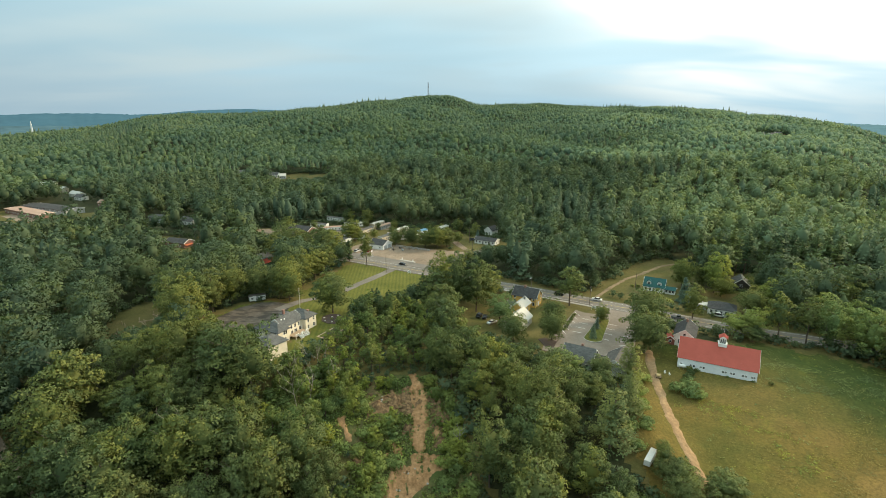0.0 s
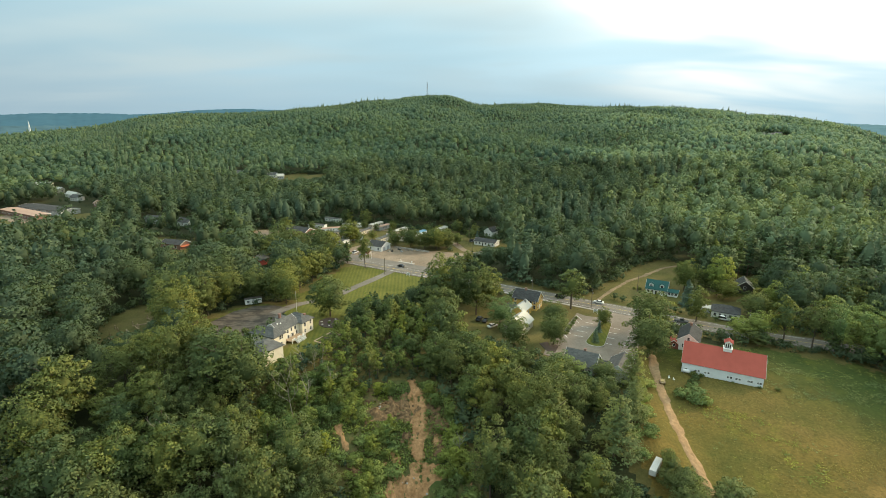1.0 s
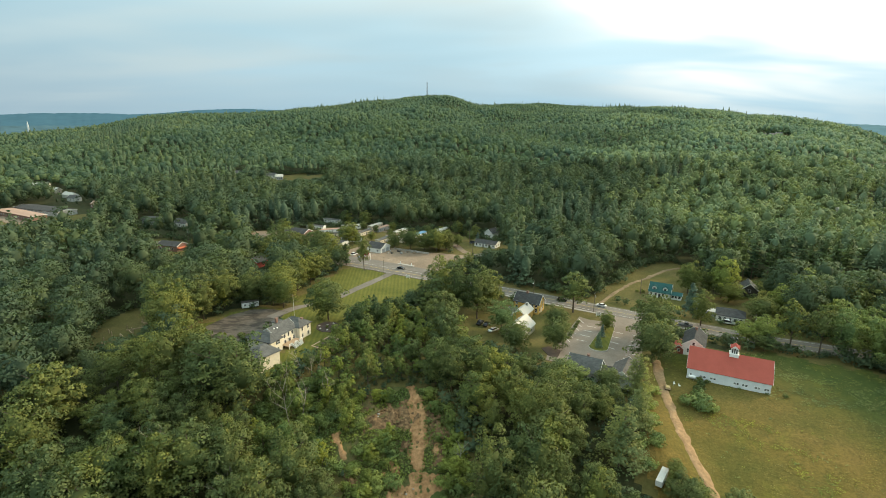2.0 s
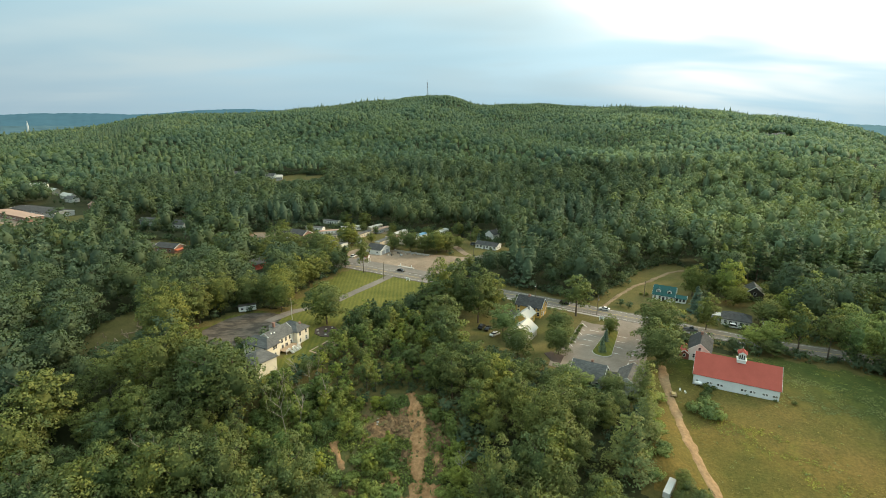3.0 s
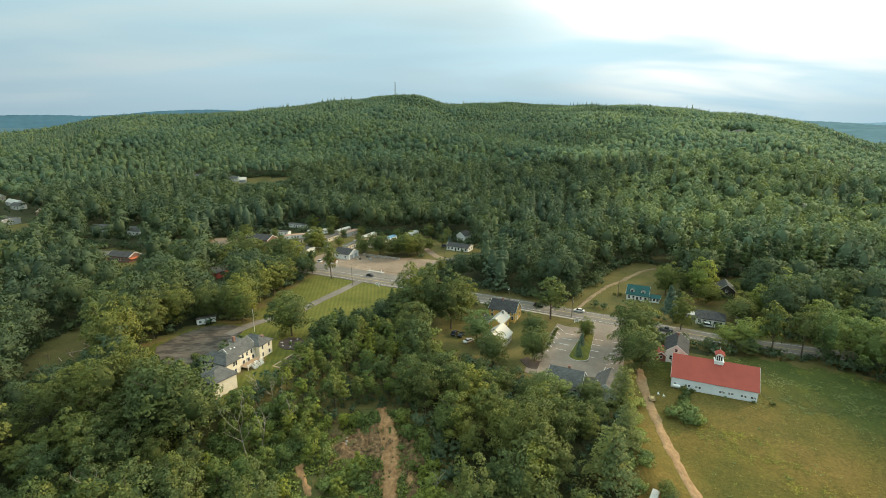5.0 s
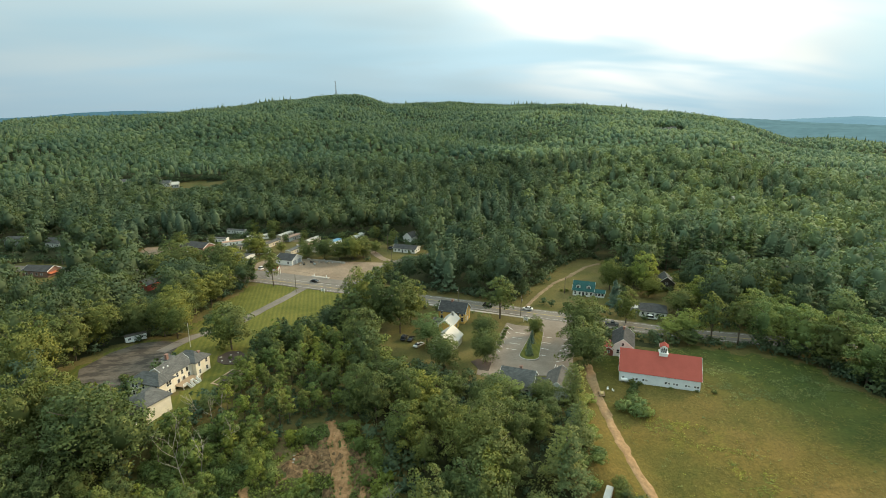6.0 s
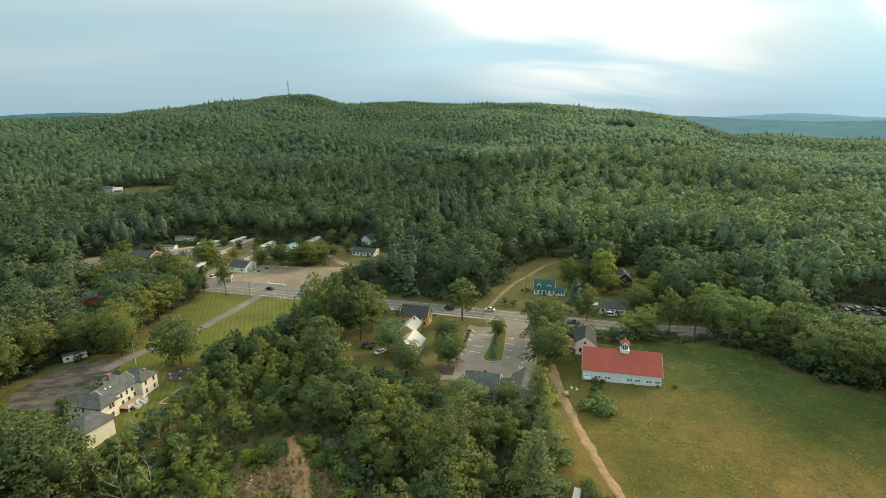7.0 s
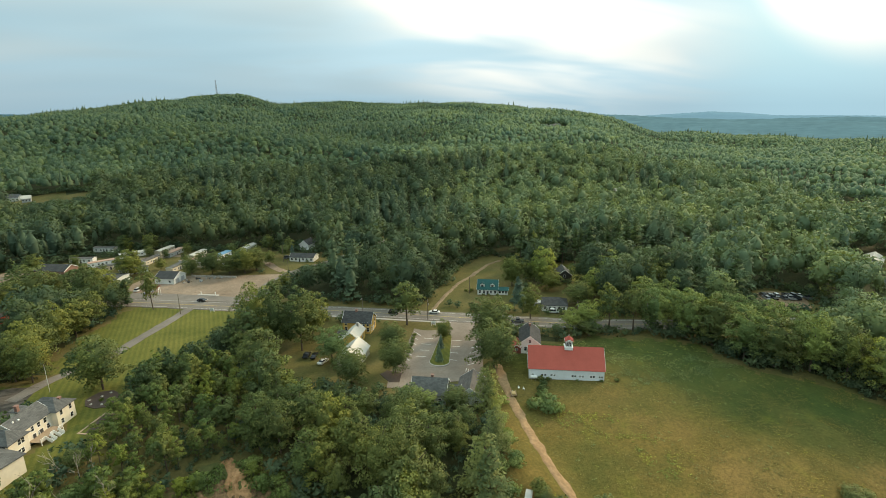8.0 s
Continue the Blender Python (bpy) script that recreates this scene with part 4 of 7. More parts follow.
fh = house("farmhouse", "small white farmhouse with dark shingles behind the barn", 101.6, 188.0, 59.0, 13.0, 7.4, 4.2, 2.8, WHITE, ROOF_DARK,
           row("l", (-1.5, 1.5), 1.2, 0.9, 1.5) + [("l", 0, 4.3, 0.8, 1.1)] + row("f", (-4, -1, 2, 4.5), 1.2, 0.9, 1.5) + row("b", (-4, -1, 2, 4.5), 1.2, 0.9, 1.5), chimney=(3, 0, 0.9))
house("porch_wing", "low red boarded wing with a red roof on the farmhouse", 95.6, 187.2, 59.0, 6.0, 3.2, 2.4, 1.1, REDSIDE, ROOF_RED, (("l", 0, 1.0, 0.8, 1.0),), over=0.25, category="house wing")

# yellow house by the road with its ell and shed
house("yellow_house", "yellow clapboard house with a dark shingle roof", 46.2, 229.6, GRID, 11.5, 8.0, 4.7, 3.2, YELLOW, ROOF_DARK,
      row("r", (-2.2, 2.2), 1.0, 0.9, 1.6) + row("r", (-2.0, 2.0), 3.5, 0.9, 1.5) + [("r", 0, 5.9, 0.8, 1.1)] + row("f", (-4.4, 3.0, 4.7), 1.0, 0.9, 1.6) + row("f", (-4.4, 3.0, 4.7), 3.4, 0.9, 1.3),
      [("r", 0.0, 1.0, 2.1, WHITE)], chimney=(-1, 0, 0.8))
house("house_ell", "yellow ell with a pale metal roof joining the house", 41.6, 219.0, 59.0, 9.5, 5.6, 3.6, 2.2, YELLOW, ROOF_WHITE,
      row("f", (-2.5, 1.0), 1.0, 0.8, 1.3), chimney=(2.6, -0.6, 0.8), category="house wing")
house("carriage_shed", "yellow and grey shed with a broad pale metal roof", 37.6, 203.4, 58.0, 11.5, 8.2, 3.3, 3.2, BEIGE, ROOF_WHITE, row("f", (-3, 2), 1.1, 0.9, 1.0), category="shed")
house("back_porch", "small white enclosed porch on the yellow house", 38.6, 223.6, GRID, 4.0, 3.4, 2.6, 0.9, WHITE, ROOF_GREY, row("f", (-1, 1), 0.9, 0.8, 1.1), category="porch")

# the grey office in front of the parking lot
of = house("office", "grey-shingled office house with white walls", 54.3, 169.6, GRID, 10.6, 8.6, 3.6, 3.4, GREYSIDE, ROOF_GREY,
           row("f", (-3.6, -1.2, 1.4, 3.6), 1.0, 0.9, 1.4) + row("f", (-2.0, 2.2), 3.0, 0.8, 0.6), [("f", 0.2, 1.0, 2.1, DARKTRIM)], chimney=(0.5, 1.2, 0.3), z=0.6)
house("office_link", "low grey-roofed link between the office houses", 60.6, 166.6, GRID, 4.6, 6.4, 2.8, 2.0, GREYSIDE, ROOF_GREY, row("f", (-1, 1), 1.0, 0.8, 1.2), z=0.6, category="house wing")
house("office_wing", "gable-fronted grey office wing with brown-grey shingles", 66.3, 164.8, 59.0, 11.5, 8.2, 3.6, 3.0, WHITE, ROOF_BROWN, row("l", (-2, 2), 1.0, 1.0, 1.4) + row("f", (-3, 0, 3), 1.0, 0.9, 1.4), z=0.4, category="house wing")


def large_house():
    """Cream two-storey house: a hipped block at each end of a gabled middle, all one building."""
    a, back, c = Vector((0.454, 0.891)), Vector((-0.891, 0.454)), Vector((-53.5, 173.4))

    def spot(u, v):
        p = c + a * u + back * v
        return p.x, p.y

    x, y = spot(2.8, 5.4)
    ob = house("large_house", "cream two-storey clapboard house with grey hipped roofs", x, y, 153.0, 10.8, 5.6, 5.0, 2.3, CREAM, ROOF_GREY,
               [("l", 1.2, 3.2, 0.85, 1.3), ("l", 0.2, 3.2, 0.85, 1.3), ("l", 0.7, 0.7, 0.85, 1.3), ("l", -0.3, 0.7, 0.85, 1.3)] + row("b", (-4.2, -2.9, -0.4, 2.6, 4.2), 3.2, 0.85, 1.3) + row("b", (-4.2, -2.6, 0.6, 3.2), 0.7, 0.85, 1.3),
               hip=2.8, z=6.2, over=0.5)
    x, y = spot(10.0, 5.6)
    house("", "", x, y, 63.0, 10.4, 8.0, 4.9, 2.5, CREAM, ROOF_GREY, row("f", (-3.6, -1.4, 0.6, 2.6), 3.1, 0.85, 1.35) + row("f", (-3.4, 3.2), 1.1, 0.9, 1.3), [("f", -1.2, 1.0, 2.2, DARKTRIM), ("f", 0.8, 1.5, 2.2, DARKTRIM)],
          z=6.2, over=0.3, chimney=(1.6, 2.2, 0.9), into=ob)
    x, y = spot(17.8, 4.5)
    house("", "", x, y, 153.0, 9.0, 6.2, 5.0, 2.4, CREAM, ROOF_GREY, row("l", (-1.6, 1.6), 3.2, 0.85, 1.3) + row("l", (-1.6, 1.6), 0.7, 0.85, 1.3) + row("b", (-3.4, -2.4), 3.2, 0.7, 1.2) + [("b", -3.0, 0.7, 0.7, 1.2)],
          hip=3.1, z=6.2, over=0.5, chimney=(-2.4, -0.8, -0.5), into=ob)
    # wall dormer behind the ridge, vents and a low stone plinth
    m = ob.matrix_basis.inverted()
    x, y = spot(12.6, 8.2)
    d = part("dormer", Shape().box(-1.5, -1.4, 4.2, 1.5, 1.4, 6.6), CREAM, ob, at=m @ pose(x, y, 6.2, 0, 0, 63))
    part("dormer_roof", Shape().slab([(-1.8, -1.7, 6.65), (1.8, -1.7, 6.65), (1.8, 1.7, 6.9), (-1.8, 1.7, 6.9)], 0.14), ROOF_GREY, d)
    window_part(d, pose(0, -1.4, 5.2), 1.4, 0.8)
    for u, v, z in ((3.4, 3.0, 6.2), (4.2, 3.0, 6.0), (6.6, 4.4, 6.8), (8.0, 4.2, 6.6)):
        x, y = spot(u, v)
        part("roof_vent", Shape().bevel_box(-0.2, -0.2, -0.6, 0.2, 0.2, 0.45, 0.06), TRIM, ob, at=m @ pose(x, y, 6.2 + z - 0.2, 0, 0, 63))
    return ob


large_house()
gar = house("garage", "cream two-storey garage with a grey hipped roof", -54.9, 168.2, 53.0, 7.8, 8.2, 5.2, 1.9, CREAM, ROOF_GREY,
            (), [("l", -1.6, 2.6, 2.4, DARKTRIM), ("l", 2.0, 2.6, 2.4, DARKTRIM)], hip=3.4, z=5.6, over=0.5, category="garage")
lean = part("lean_to_roof", Shape().slab([(-7.0, -4.6, 2.6), (-7.0, 3.6, 2.6), (-3.9, 3.6, 3.5), (-3.9, -4.6, 3.5)], 0.14), ROOF_DARK, gar, "dark lean-to roof on posts")
for v in (-4.2, -0.5, 3.2):
    part("lean_to_post", Shape().box(-6.9, v - 0.07, -1.0, -6.76, v + 0.07, 2.5), TRIM, lean)
for k, (x, y, h) in enumerate(((-60.6, 165.6, 1.2), (-61.6, 164.2, 0.9), (-59.8, 163.4, 1.1), (-58.2, 162.2, 0.8), (-60.4, 162.6, 0.7), (-62.4, 167.0, 1.3))):
    bin_ = new("waste_bin", Shape().tube([(0, 0, 0), (0, 0, h * 0.9), (0, 0, h)], [0.34, 0.42, 0.36], 9).mesh("waste_bin", (DARKTRIM, STEEL, TYRE)[k % 3]))
    bin_.matrix_basis = pose(x, y, ground_z(x, y))
    tagged(bin_, "dark bin standing beside the garage", "bin", "bins by the garage")


def deck():
    ob = thing("deck", "white railed timber deck with two stairs", "deck", pose(-48.8, 182.6, 6.2, 0, 0, 63))
    for k in range(18):
        part("floor_board", Shape().box(-3.6, -2.0 + 0.2 * k, 0.98, 3.6, -2.0 + 0.2 * k + 0.188, 1.03), WOOD, ob)
    for u in (-3.4, 0, 3.3):
        part("joist", Shape().box(u, -1.95, 0.8, u + 0.1, 1.55, 0.976), WOOD, ob)
    for u in (-3.5, 0, 3.5):
        for v in (-1.9, 1.5):
            part("post", Shape().box(u - 0.07, v - 0.07, -0.4, u + 0.07, v + 0.07, 2.0), TRIM, ob)
    for x0, x1 in ((-3.5, -2.0), (-0.6, 0.6), (2.0, 3.5)):
        part("rail", Shape().box(x0, -1.95, 1.92, x1, -1.87, 2.02), TRIM, ob)
        n = int((x1 - x0) / 0.16)
        for k in range(n):
            u = x0 + (k + 0.5) * (x1 - x0) / n
            part("baluster", Shape().box(u - 0.025, -1.93, 1.05, u + 0.025, -1.89, 1.94), TRIM, ob)
    for cx in (-1.3, 1.3):
        st = Shape()
        for k in range(6):
            st.box(cx - 0.65, -2.0 - 0.3 * (k + 1), 0.9 - 0.18 * (k + 1) - 0.06, cx + 0.65, -2.0 - 0.3 * k, 0.9 - 0.18 * (k + 1))
        part("stair", st, TRIM, ob, "white stair")
        for sx in (-0.68, 0.68):
            part("stair_rail", Shape().slab([(cx + sx - 0.04, -2.0, 1.95), (cx + sx + 0.04, -2.0, 1.95), (cx + sx + 0.04, -3.8, 0.85), (cx + sx - 0.04, -3.8, 0.85)], 0.9), TRIM, ob)
    return ob


deck()

# along the road and behind it
house("workshop", "white gabled workshop with a dark roof by the gravel lot", -31.5, 333.0, GRID, 11.0, 10.0, 3.2, 2.4, WHITE, ROOF_DARK, row("f", (-3, 3), 1.0, 1.2, 1.0), [("r", -2.2, 3.0, 2.6, GREYSIDE), ("r", 2.2, 3.0, 2.6, GREYSIDE)], category="workshop")
house("low_store", "low pale store building with a flat grey roof", -62.0, 346.0, GRID, 17.0, 9.0, 3.2, 0.6, WHITE, ROOF_GREY, row("f", (-6, -3, 0, 3, 6), 1.0, 1.6, 1.2), category="store")
house("ranch_house", "white ranch house with a dark low-pitched roof", 40.0, 345.0, GRID, 15.0, 8.0, 2.7, 1.5, WHITE, ROOF_DARK, row("f", (-6, -3.5, 1.0, 3.2, 6), 0.9, 1.1, 1.2) + row("r", (-1.5, 1.5), 0.9, 0.9, 1.1), [("f", -1.2, 0.9, 2.0, DARKTRIM)])
house("hillside_cottage", "small white cottage among trees above the lane", 46.0, 372.0, 50.0, 8.0, 6.5, 3.6, 2.6, WHITE, ROOF_DARK, row("l", (-1.4, 1.4), 1.0, 0.8, 1.2))
tl = house("cape_house", "white cape house with a teal metal roof and dormers", 115.0, 248.4, GRID, 9.6, 8.4, 2.9, 3.5, WHITE, ROOF_TEAL, row("f", (-3.6, -1.6, 1.7, 3.7), 0.9, 0.9, 1.3), [("f", 0.1, 1.0, 2.1, DARKTRIM)])
for u in (-2.5, 2.4):
    dm = part("dormer", Shape().box(u - 1.0, -3.2, 3.2, u + 1.0, -0.9, 5.1), WHITE, tl, "white gabled dormer")
    dr = Shape()
    dr.slab([(u - 1.25, -3.45, 4.95), (u, -3.45, 5.85), (u, -0.3, 5.85), (u - 1.25, -0.9, 4.95)], 0.1).slab([(u + 1.25, -3.45, 4.95), (u, -3.45, 5.85), (u, -0.3, 5.85), (u + 1.25, -0.9, 4.95)], 0.1)
    part("dormer_roof", dr, ROOF_TEAL, dm)
    window_part(dm, pose(u, -3.2, 3.7), 1.1, 1.0)
house("cape_lean_to", "low white sunroom beside the cape house", 120.9, 243.6, GRID, 4.6, 4.6, 2.3, 0.9, WHITE, ROOF_TEAL, row("f", (-1.5, 0, 1.5), 0.8, 1.0, 1.1), category="house wing")
house("bungalow", "white bungalow with a dark hipped roof by the road", 132.6, 217.6, GRID, 11.0, 9.0, 2.9, 2.2, WHITE, ROOF_DARK, row("f", (-4, -2, 2, 4), 0.9, 1.0, 1.2), [("f", 0, 0.9, 2.0, DARKTRIM)], hip=3.6)
house("carport", "pale carport roof beside the bungalow", 126.0, 223.5, GRID, 5.0, 4.0, 2.3, 0.5, GREYSIDE, ROOF_WHITE, category="carport")
house("dark_barn", "dark weathered barn with a pale metal roof", 160.0, 250.0, 65.0, 9.0, 7.5, 3.6, 3.0, plain("weathered_dark_boards", (0.06, 0.055, 0.05), 0.9), ROOF_GREY, (("l", 0, 2.5, 1.0, 1.2),), category="barn")
house("brick_building", "red brick building with a dark roof and bright awning", -163.0, 336.0, -18.0, 15.0, 9.0, 3.4, 2.0, BRICKISH, ROOF_DARK, row("f", (-5, -2, 1, 4), 1.0, 1.2, 1.3), category="shop")
part("awning", Shape().slab([(7.6, -4.4, 2.6), (7.6, 2.0, 2.6), (9.6, 2.0, 2.1), (9.6, -4.4, 2.1)], 0.1), ORANGE, bpy.data.objects["brick_building"], "orange awning")
house("red_house", "small red house with a grey roof among the trees", -97.0, 299.0, 60.0, 8.0, 6.5, 3.4, 2.4, plain("red_boards", (0.46, 0.10, 0.07), 0.7), ROOF_GREY, (("l", 0, 1.0, 1.0, 1.2),))
house("long_works", "long low building with a tan flat roof", -333.0, 438.0, -30.0, 56.0, 12.0, 4.0, 0.35, BRICKISH, ROOF_TAN, row("f", range(-26, 27, 4), 1.2, 1.6, 1.2), category="warehouse")
house("storage_building", "long dark-roofed building with white end walls", -326.0, 456.0, -24.0, 58.0, 16.0, 4.2, 1.1, GREYSIDE, ROOF_DARK, row("f", range(-26, 27, 5), 2.6, 1.6, 1.0), category="warehouse")
NEAR_HOUSES = len(BUILT)
BUILT.extend([(-93.0, 289.5, 4.5), (-155.0, 320.0, 6.0), (58.8, 121.0, 5.0)])   # low growth before the red house and the brick shop, room for the trailer
for hx, hy, hd, L, D, wall, roof in ((-424, 592, 20, 15, 10, WHITE, ROOF_WHITE), (-355, 534, -34, 20, 7, WHITE, ROOF_WHITE), (-340, 516, -25, 11, 7, WHITE, ROOF_GREY), (-262, 514, 40, 10, 9, WHITE, ROOF_WHITE), (-297, 482, -30, 12, 7, BRICKISH, ROOF_TAN), (-392, 566, -25, 14, 6, BEIGE, ROOF_WHITE),
                                     (-214, 414, -15, 14, 8, GREYSIDE, ROOF_GREY), (-186, 404, -25, 12, 8, WHITE, ROOF_GREY), (-92, 374, -28, 18, 10, BRICKISH, ROOF_DARK),
                                     (-184, 632, -10, 10, 7, WHITE, ROOF_GREY), (-172, 622, 10, 7, 6, GREYSIDE, ROOF_WHITE), (-232, 655, 10, 10, 7, BEIGE, ROOF_GREY),
                                     (332, 200, 25, 16, 9, WHITE, ROOF_WHITE), (300, 172, -20, 11, 8, GREYSIDE, ROOF_GREY), (262, 150, -25, 12, 8, WHITE, ROOF_WHITE), (236, 260, -30, 9, 7, GREYSIDE, ROOF_GREY),
                                     (588, 930, 0, 13, 8, GREYSIDE, ROOF_GREY), (602, 922, 20, 12, 8, WHITE, ROOF_GREY), (616, 926, 10, 12, 8, BEIGE, ROOF_GREY), (462, 2128, 0, 16, 10, WHITE, ROOF_WHITE), (336, 416, 15, 10, 8, WHITE, ROOF_WHITE)):
    house("cottage", "small gabled house standing among the trees", hx, hy, hd, L, D, 3.4, 2.4, wall, roof, row("f", (-L / 3, 0, L / 3), 1.0, 1.1, 1.3) + [("r", 0, 1.0, 1.0, 1.3), ("l", 0, 1.0, 1.0, 1.3)], group="scattered houses")
for k, (hx, hy, hd, wall, roof) in enumerate(((-52, 358, 15, WHITE, ROOF_GREY), (-30, 356, 60, BEIGE, ROOF_GREY), (-14, 360, 58, BEIGE, ROOF_TAN), (0, 352, 56, WHITE, ROOF_GREY), (-96, 384, -20, GREYSIDE, ROOF_WHITE), (-72, 384, 20, WHITE, ROOF_TAN), (-66, 372, 25, BEIGE, ROOF_GREY), (-46, 378, 62, BEIGE, ROOF_BROWN), (-34, 392, 58, GREYSIDE, ROOF_TAN), (-20, 380, 60, BEIGE, ROOF_WHITE), (-6, 371, 56, WHITE, TARP), (6, 362, 58, BEIGE, ROOF_GREY), (-58, 398, 20, WHITE, ROOF_WHITE), (-84, 396, -20, WHITE, ROOF_GREY), (10, 384, 60, WHITE, ROOF_WHITE), (-76, 420, -25, WHITE, ROOF_GREY), (-40, 400, 58, BEIGE, ROOF_WHITE), (-22, 366, 20, WHITE, ROOF_TAN))):
    house("mobile_home", "long narrow mobile home with a shallow metal roof", hx, hy, hd, 14.0, 4.2, 2.7, 0.45, wall, roof, row("f", (-5, -2, 2, 5), 1.0, 1.0, 0.9) + row("b", (-5, -2, 2, 5), 1.0, 1.0, 0.9), [("f", 0, 0.9, 1.9, DARKTRIM)], over=0.15, category="mobile home", group="mobile homes")


# ---- trees ----
rng = np.random.default_rng(7)


def ico(level=0):
    bm = bmesh.new()
    bmesh.ops.create_icosphere(bm, subdivisions=level + 1, radius=1.0)
    v, f = np.array([p.co[:] for p in bm.verts]), np.array([[q.index for q in p.verts] for p in bm.faces])
    bm.free()
    return v, f


ICO, ICO2 = ico(0), ico(1)


def unit(n):
    d = rng.normal(size=(n, 3))
    return d / np.linalg.norm(d, axis=1)[:, None]


def norm(a):
    return a / (np.linalg.norm(a, axis=1)[:, None] + 1e-9)


def cards(at, normal, size, soft=None, stray=0.5):
    """Leaf sprays, one tilted triangle each: corners, faces and the soft normals they are lit by."""
    n = len(at)
    a = norm(np.cross(normal, unit(n)))
    b = np.cross(normal, a)
    sz = size[:, None]
    p = np.stack([at + a * sz * rng.uniform(0.9, 1.4, (n, 1)), at - a * sz * 0.6 + b * sz * rng.uniform(0.7, 1.1, (n, 1)), at - a * sz * 0.6 - b * sz * rng.uniform(0.7, 1.1, (n, 1))], 1)
    soft = normal if soft is None else soft
    return p.reshape(-1, 3), np.arange(n * 3).reshape(-1, 3), np.repeat(norm(soft + unit(n) * stray), 3, 0)


def join(chunks):
    vs, fs, ns, k = [], [], [], 0
    for v, f, n in chunks:
        vs.append(v)
        fs.append(f + k)
        ns.append(n)
        k += len(v)
    return np.concatenate(vs), np.concatenate(fs), np.concatenate(ns)


def broad_crown(height, width, lobes, per, leaf, clear=0.22, level=0, stray=0.5, whole=0.6, core=0.42):
    """A crown of clumps over an ellipsoid; the foot of the tree is the origin."""
    cz, hz, R = height * (1 + clear) / 2, height * (1 - clear) / 2, width / 2
    k = np.arange(lobes) + 0.5
    zz = 1 - 1.9 * k / lobes
    th = k * 2.39996 + rng.uniform(0, 6)
    rad = np.sqrt(np.clip(1 - zz * zz, 0, 1))
    d = np.stack([rad * np.cos(th), rad * np.sin(th), zz], 1)
    d += rng.normal(0, 0.13, d.shape)
    reach = rng.uniform(0.58, 0.95, (lobes, 1))
    c = d * reach * np.array([R, R, hz]) + np.array([0, 0, cz])
    lr = rng.uniform(0.24, 0.40, lobes) * R * (1.5 if lobes < 14 else 1.0 if lobes < 45 else 0.74)
    core_v, core_f = ICO2 if level else ICO
    chunks = [(core_v * np.array([R * core, R * core, hz * core * 1.2]) * rng.uniform(0.88, 1.1, (len(core_v), 1)) + np.array([0, 0, cz]), core_f, core_v)]
    for i in range(lobes):
        q = unit(per)
        q[:, 2] = np.where(q[:, 2] < -0.35, -q[:, 2], q[:, 2])
        at = c[i] + q * lr[i] * rng.uniform(0.72, 1.08, (per, 1)) * np.array([1.1, 1.1, 0.8])
        n = norm(q * 0.8 + unit(per) * 0.75 + np.array([0, 0, 0.15]))
        out = norm((at - np.array([0, 0, cz])) / np.array([R, R, hz]))
        chunks.append(cards(at, n, leaf * rng.uniform(0.7, 1.3, per), norm(q * (1.3 - whole) + out * whole + np.array([0, 0, 0.12])), stray))
    return join(chunks)


def pine_crown(height, width, tiers, per, leaf, clear=0.25, droop=0.12, shape=0.8, boughs=6, stray=0.4, core=0.07):
    """Whorls of boughs on a tall stem."""
    chunks = []
    for t in range(tiers):
        s = t / (tiers - 1)
        z = height * (clear + (1 - clear) * s * 0.97)
        R = width / 2 * (1 - s) ** shape * rng.uniform(0.7, 1.12) + 0.3
        n = max(8, int(per * (1 - 0.65 * s)))
        arms = rng.uniform(0, 6.283, boughs)
        arm = rng.integers(boughs, size=n)
        reach = rng.uniform(0.65, 1.1, boughs)[arm]
        th = arms[arm] + rng.normal(0, 0.26, n)
        r = R * np.sqrt(rng.uniform(0.01, 1, n)) * reach
        at = np.stack([r * np.cos(th), r * np.sin(th), z - droop * r + rng.normal(0, 0.22, n)], 1)
        side = np.stack([np.cos(th), np.sin(th), np.zeros(n)], 1)
        nn = norm(side * 0.45 + np.array([0, 0, 1.0]) + unit(n) * 0.5)
        chunks.append(cards(at, nn, leaf * rng.uniform(0.7, 1.35, n), norm(side * 0.8 + np.array([0, 0, 0.75])), stray))
    v, f = ICO
    chunks.append((v * np.array([width * core, width * core, height * 0.26 * (1 + core)]) + np.array([0, 0, height * (clear + 0.34)]), f, v))
    return join(chunks)


def trunk_shape(height, r, limbs, spread, lean=0.0):
    s = Shape()
    top = Vector((lean * height, 0, height * 0.82))
    s.tube([(0, 0, -1.2), (0, 0, 0.3), tuple(top * 0.5 + Vector((random.uniform(-.3, .3), random.uniform(-.3, .3), 0))), tuple(top)], [r * 1.35, r, r * 0.7, r * 0.18], 7)
    for k in range(limbs):
        h = height * (0.28 + 0.45 * k / max(1, limbs - 1))
        a = k * 2.4 + random.uniform(-0.4, 0.4)
        q = Vector((math.cos(a), math.sin(a), 0))
        p0 = Vector((lean * h, 0, h))
        p1 = p0 + q * spread * 0.5 + Vector((0, 0, height * 0.10))
        p2 = p0 + q * spread * 0.95 + Vector((0, 0, height * 0.22))
        s.tube([tuple(p0), tuple(p1), tuple(p2)], [r * 0.42, r * 0.28, r * 0.08], 5)
    return s


def tree(name, label, crown, trunk, leafmat, group, barkmat=BARK):
    ob = thing(name, label, "tree", Matrix.Identity(4), group)
    part("trunk", trunk, barkmat, ob)
    v, f, n = crown
    part("crown", bulk("crown", v, f, leafmat, n), None, ob)
    return ob


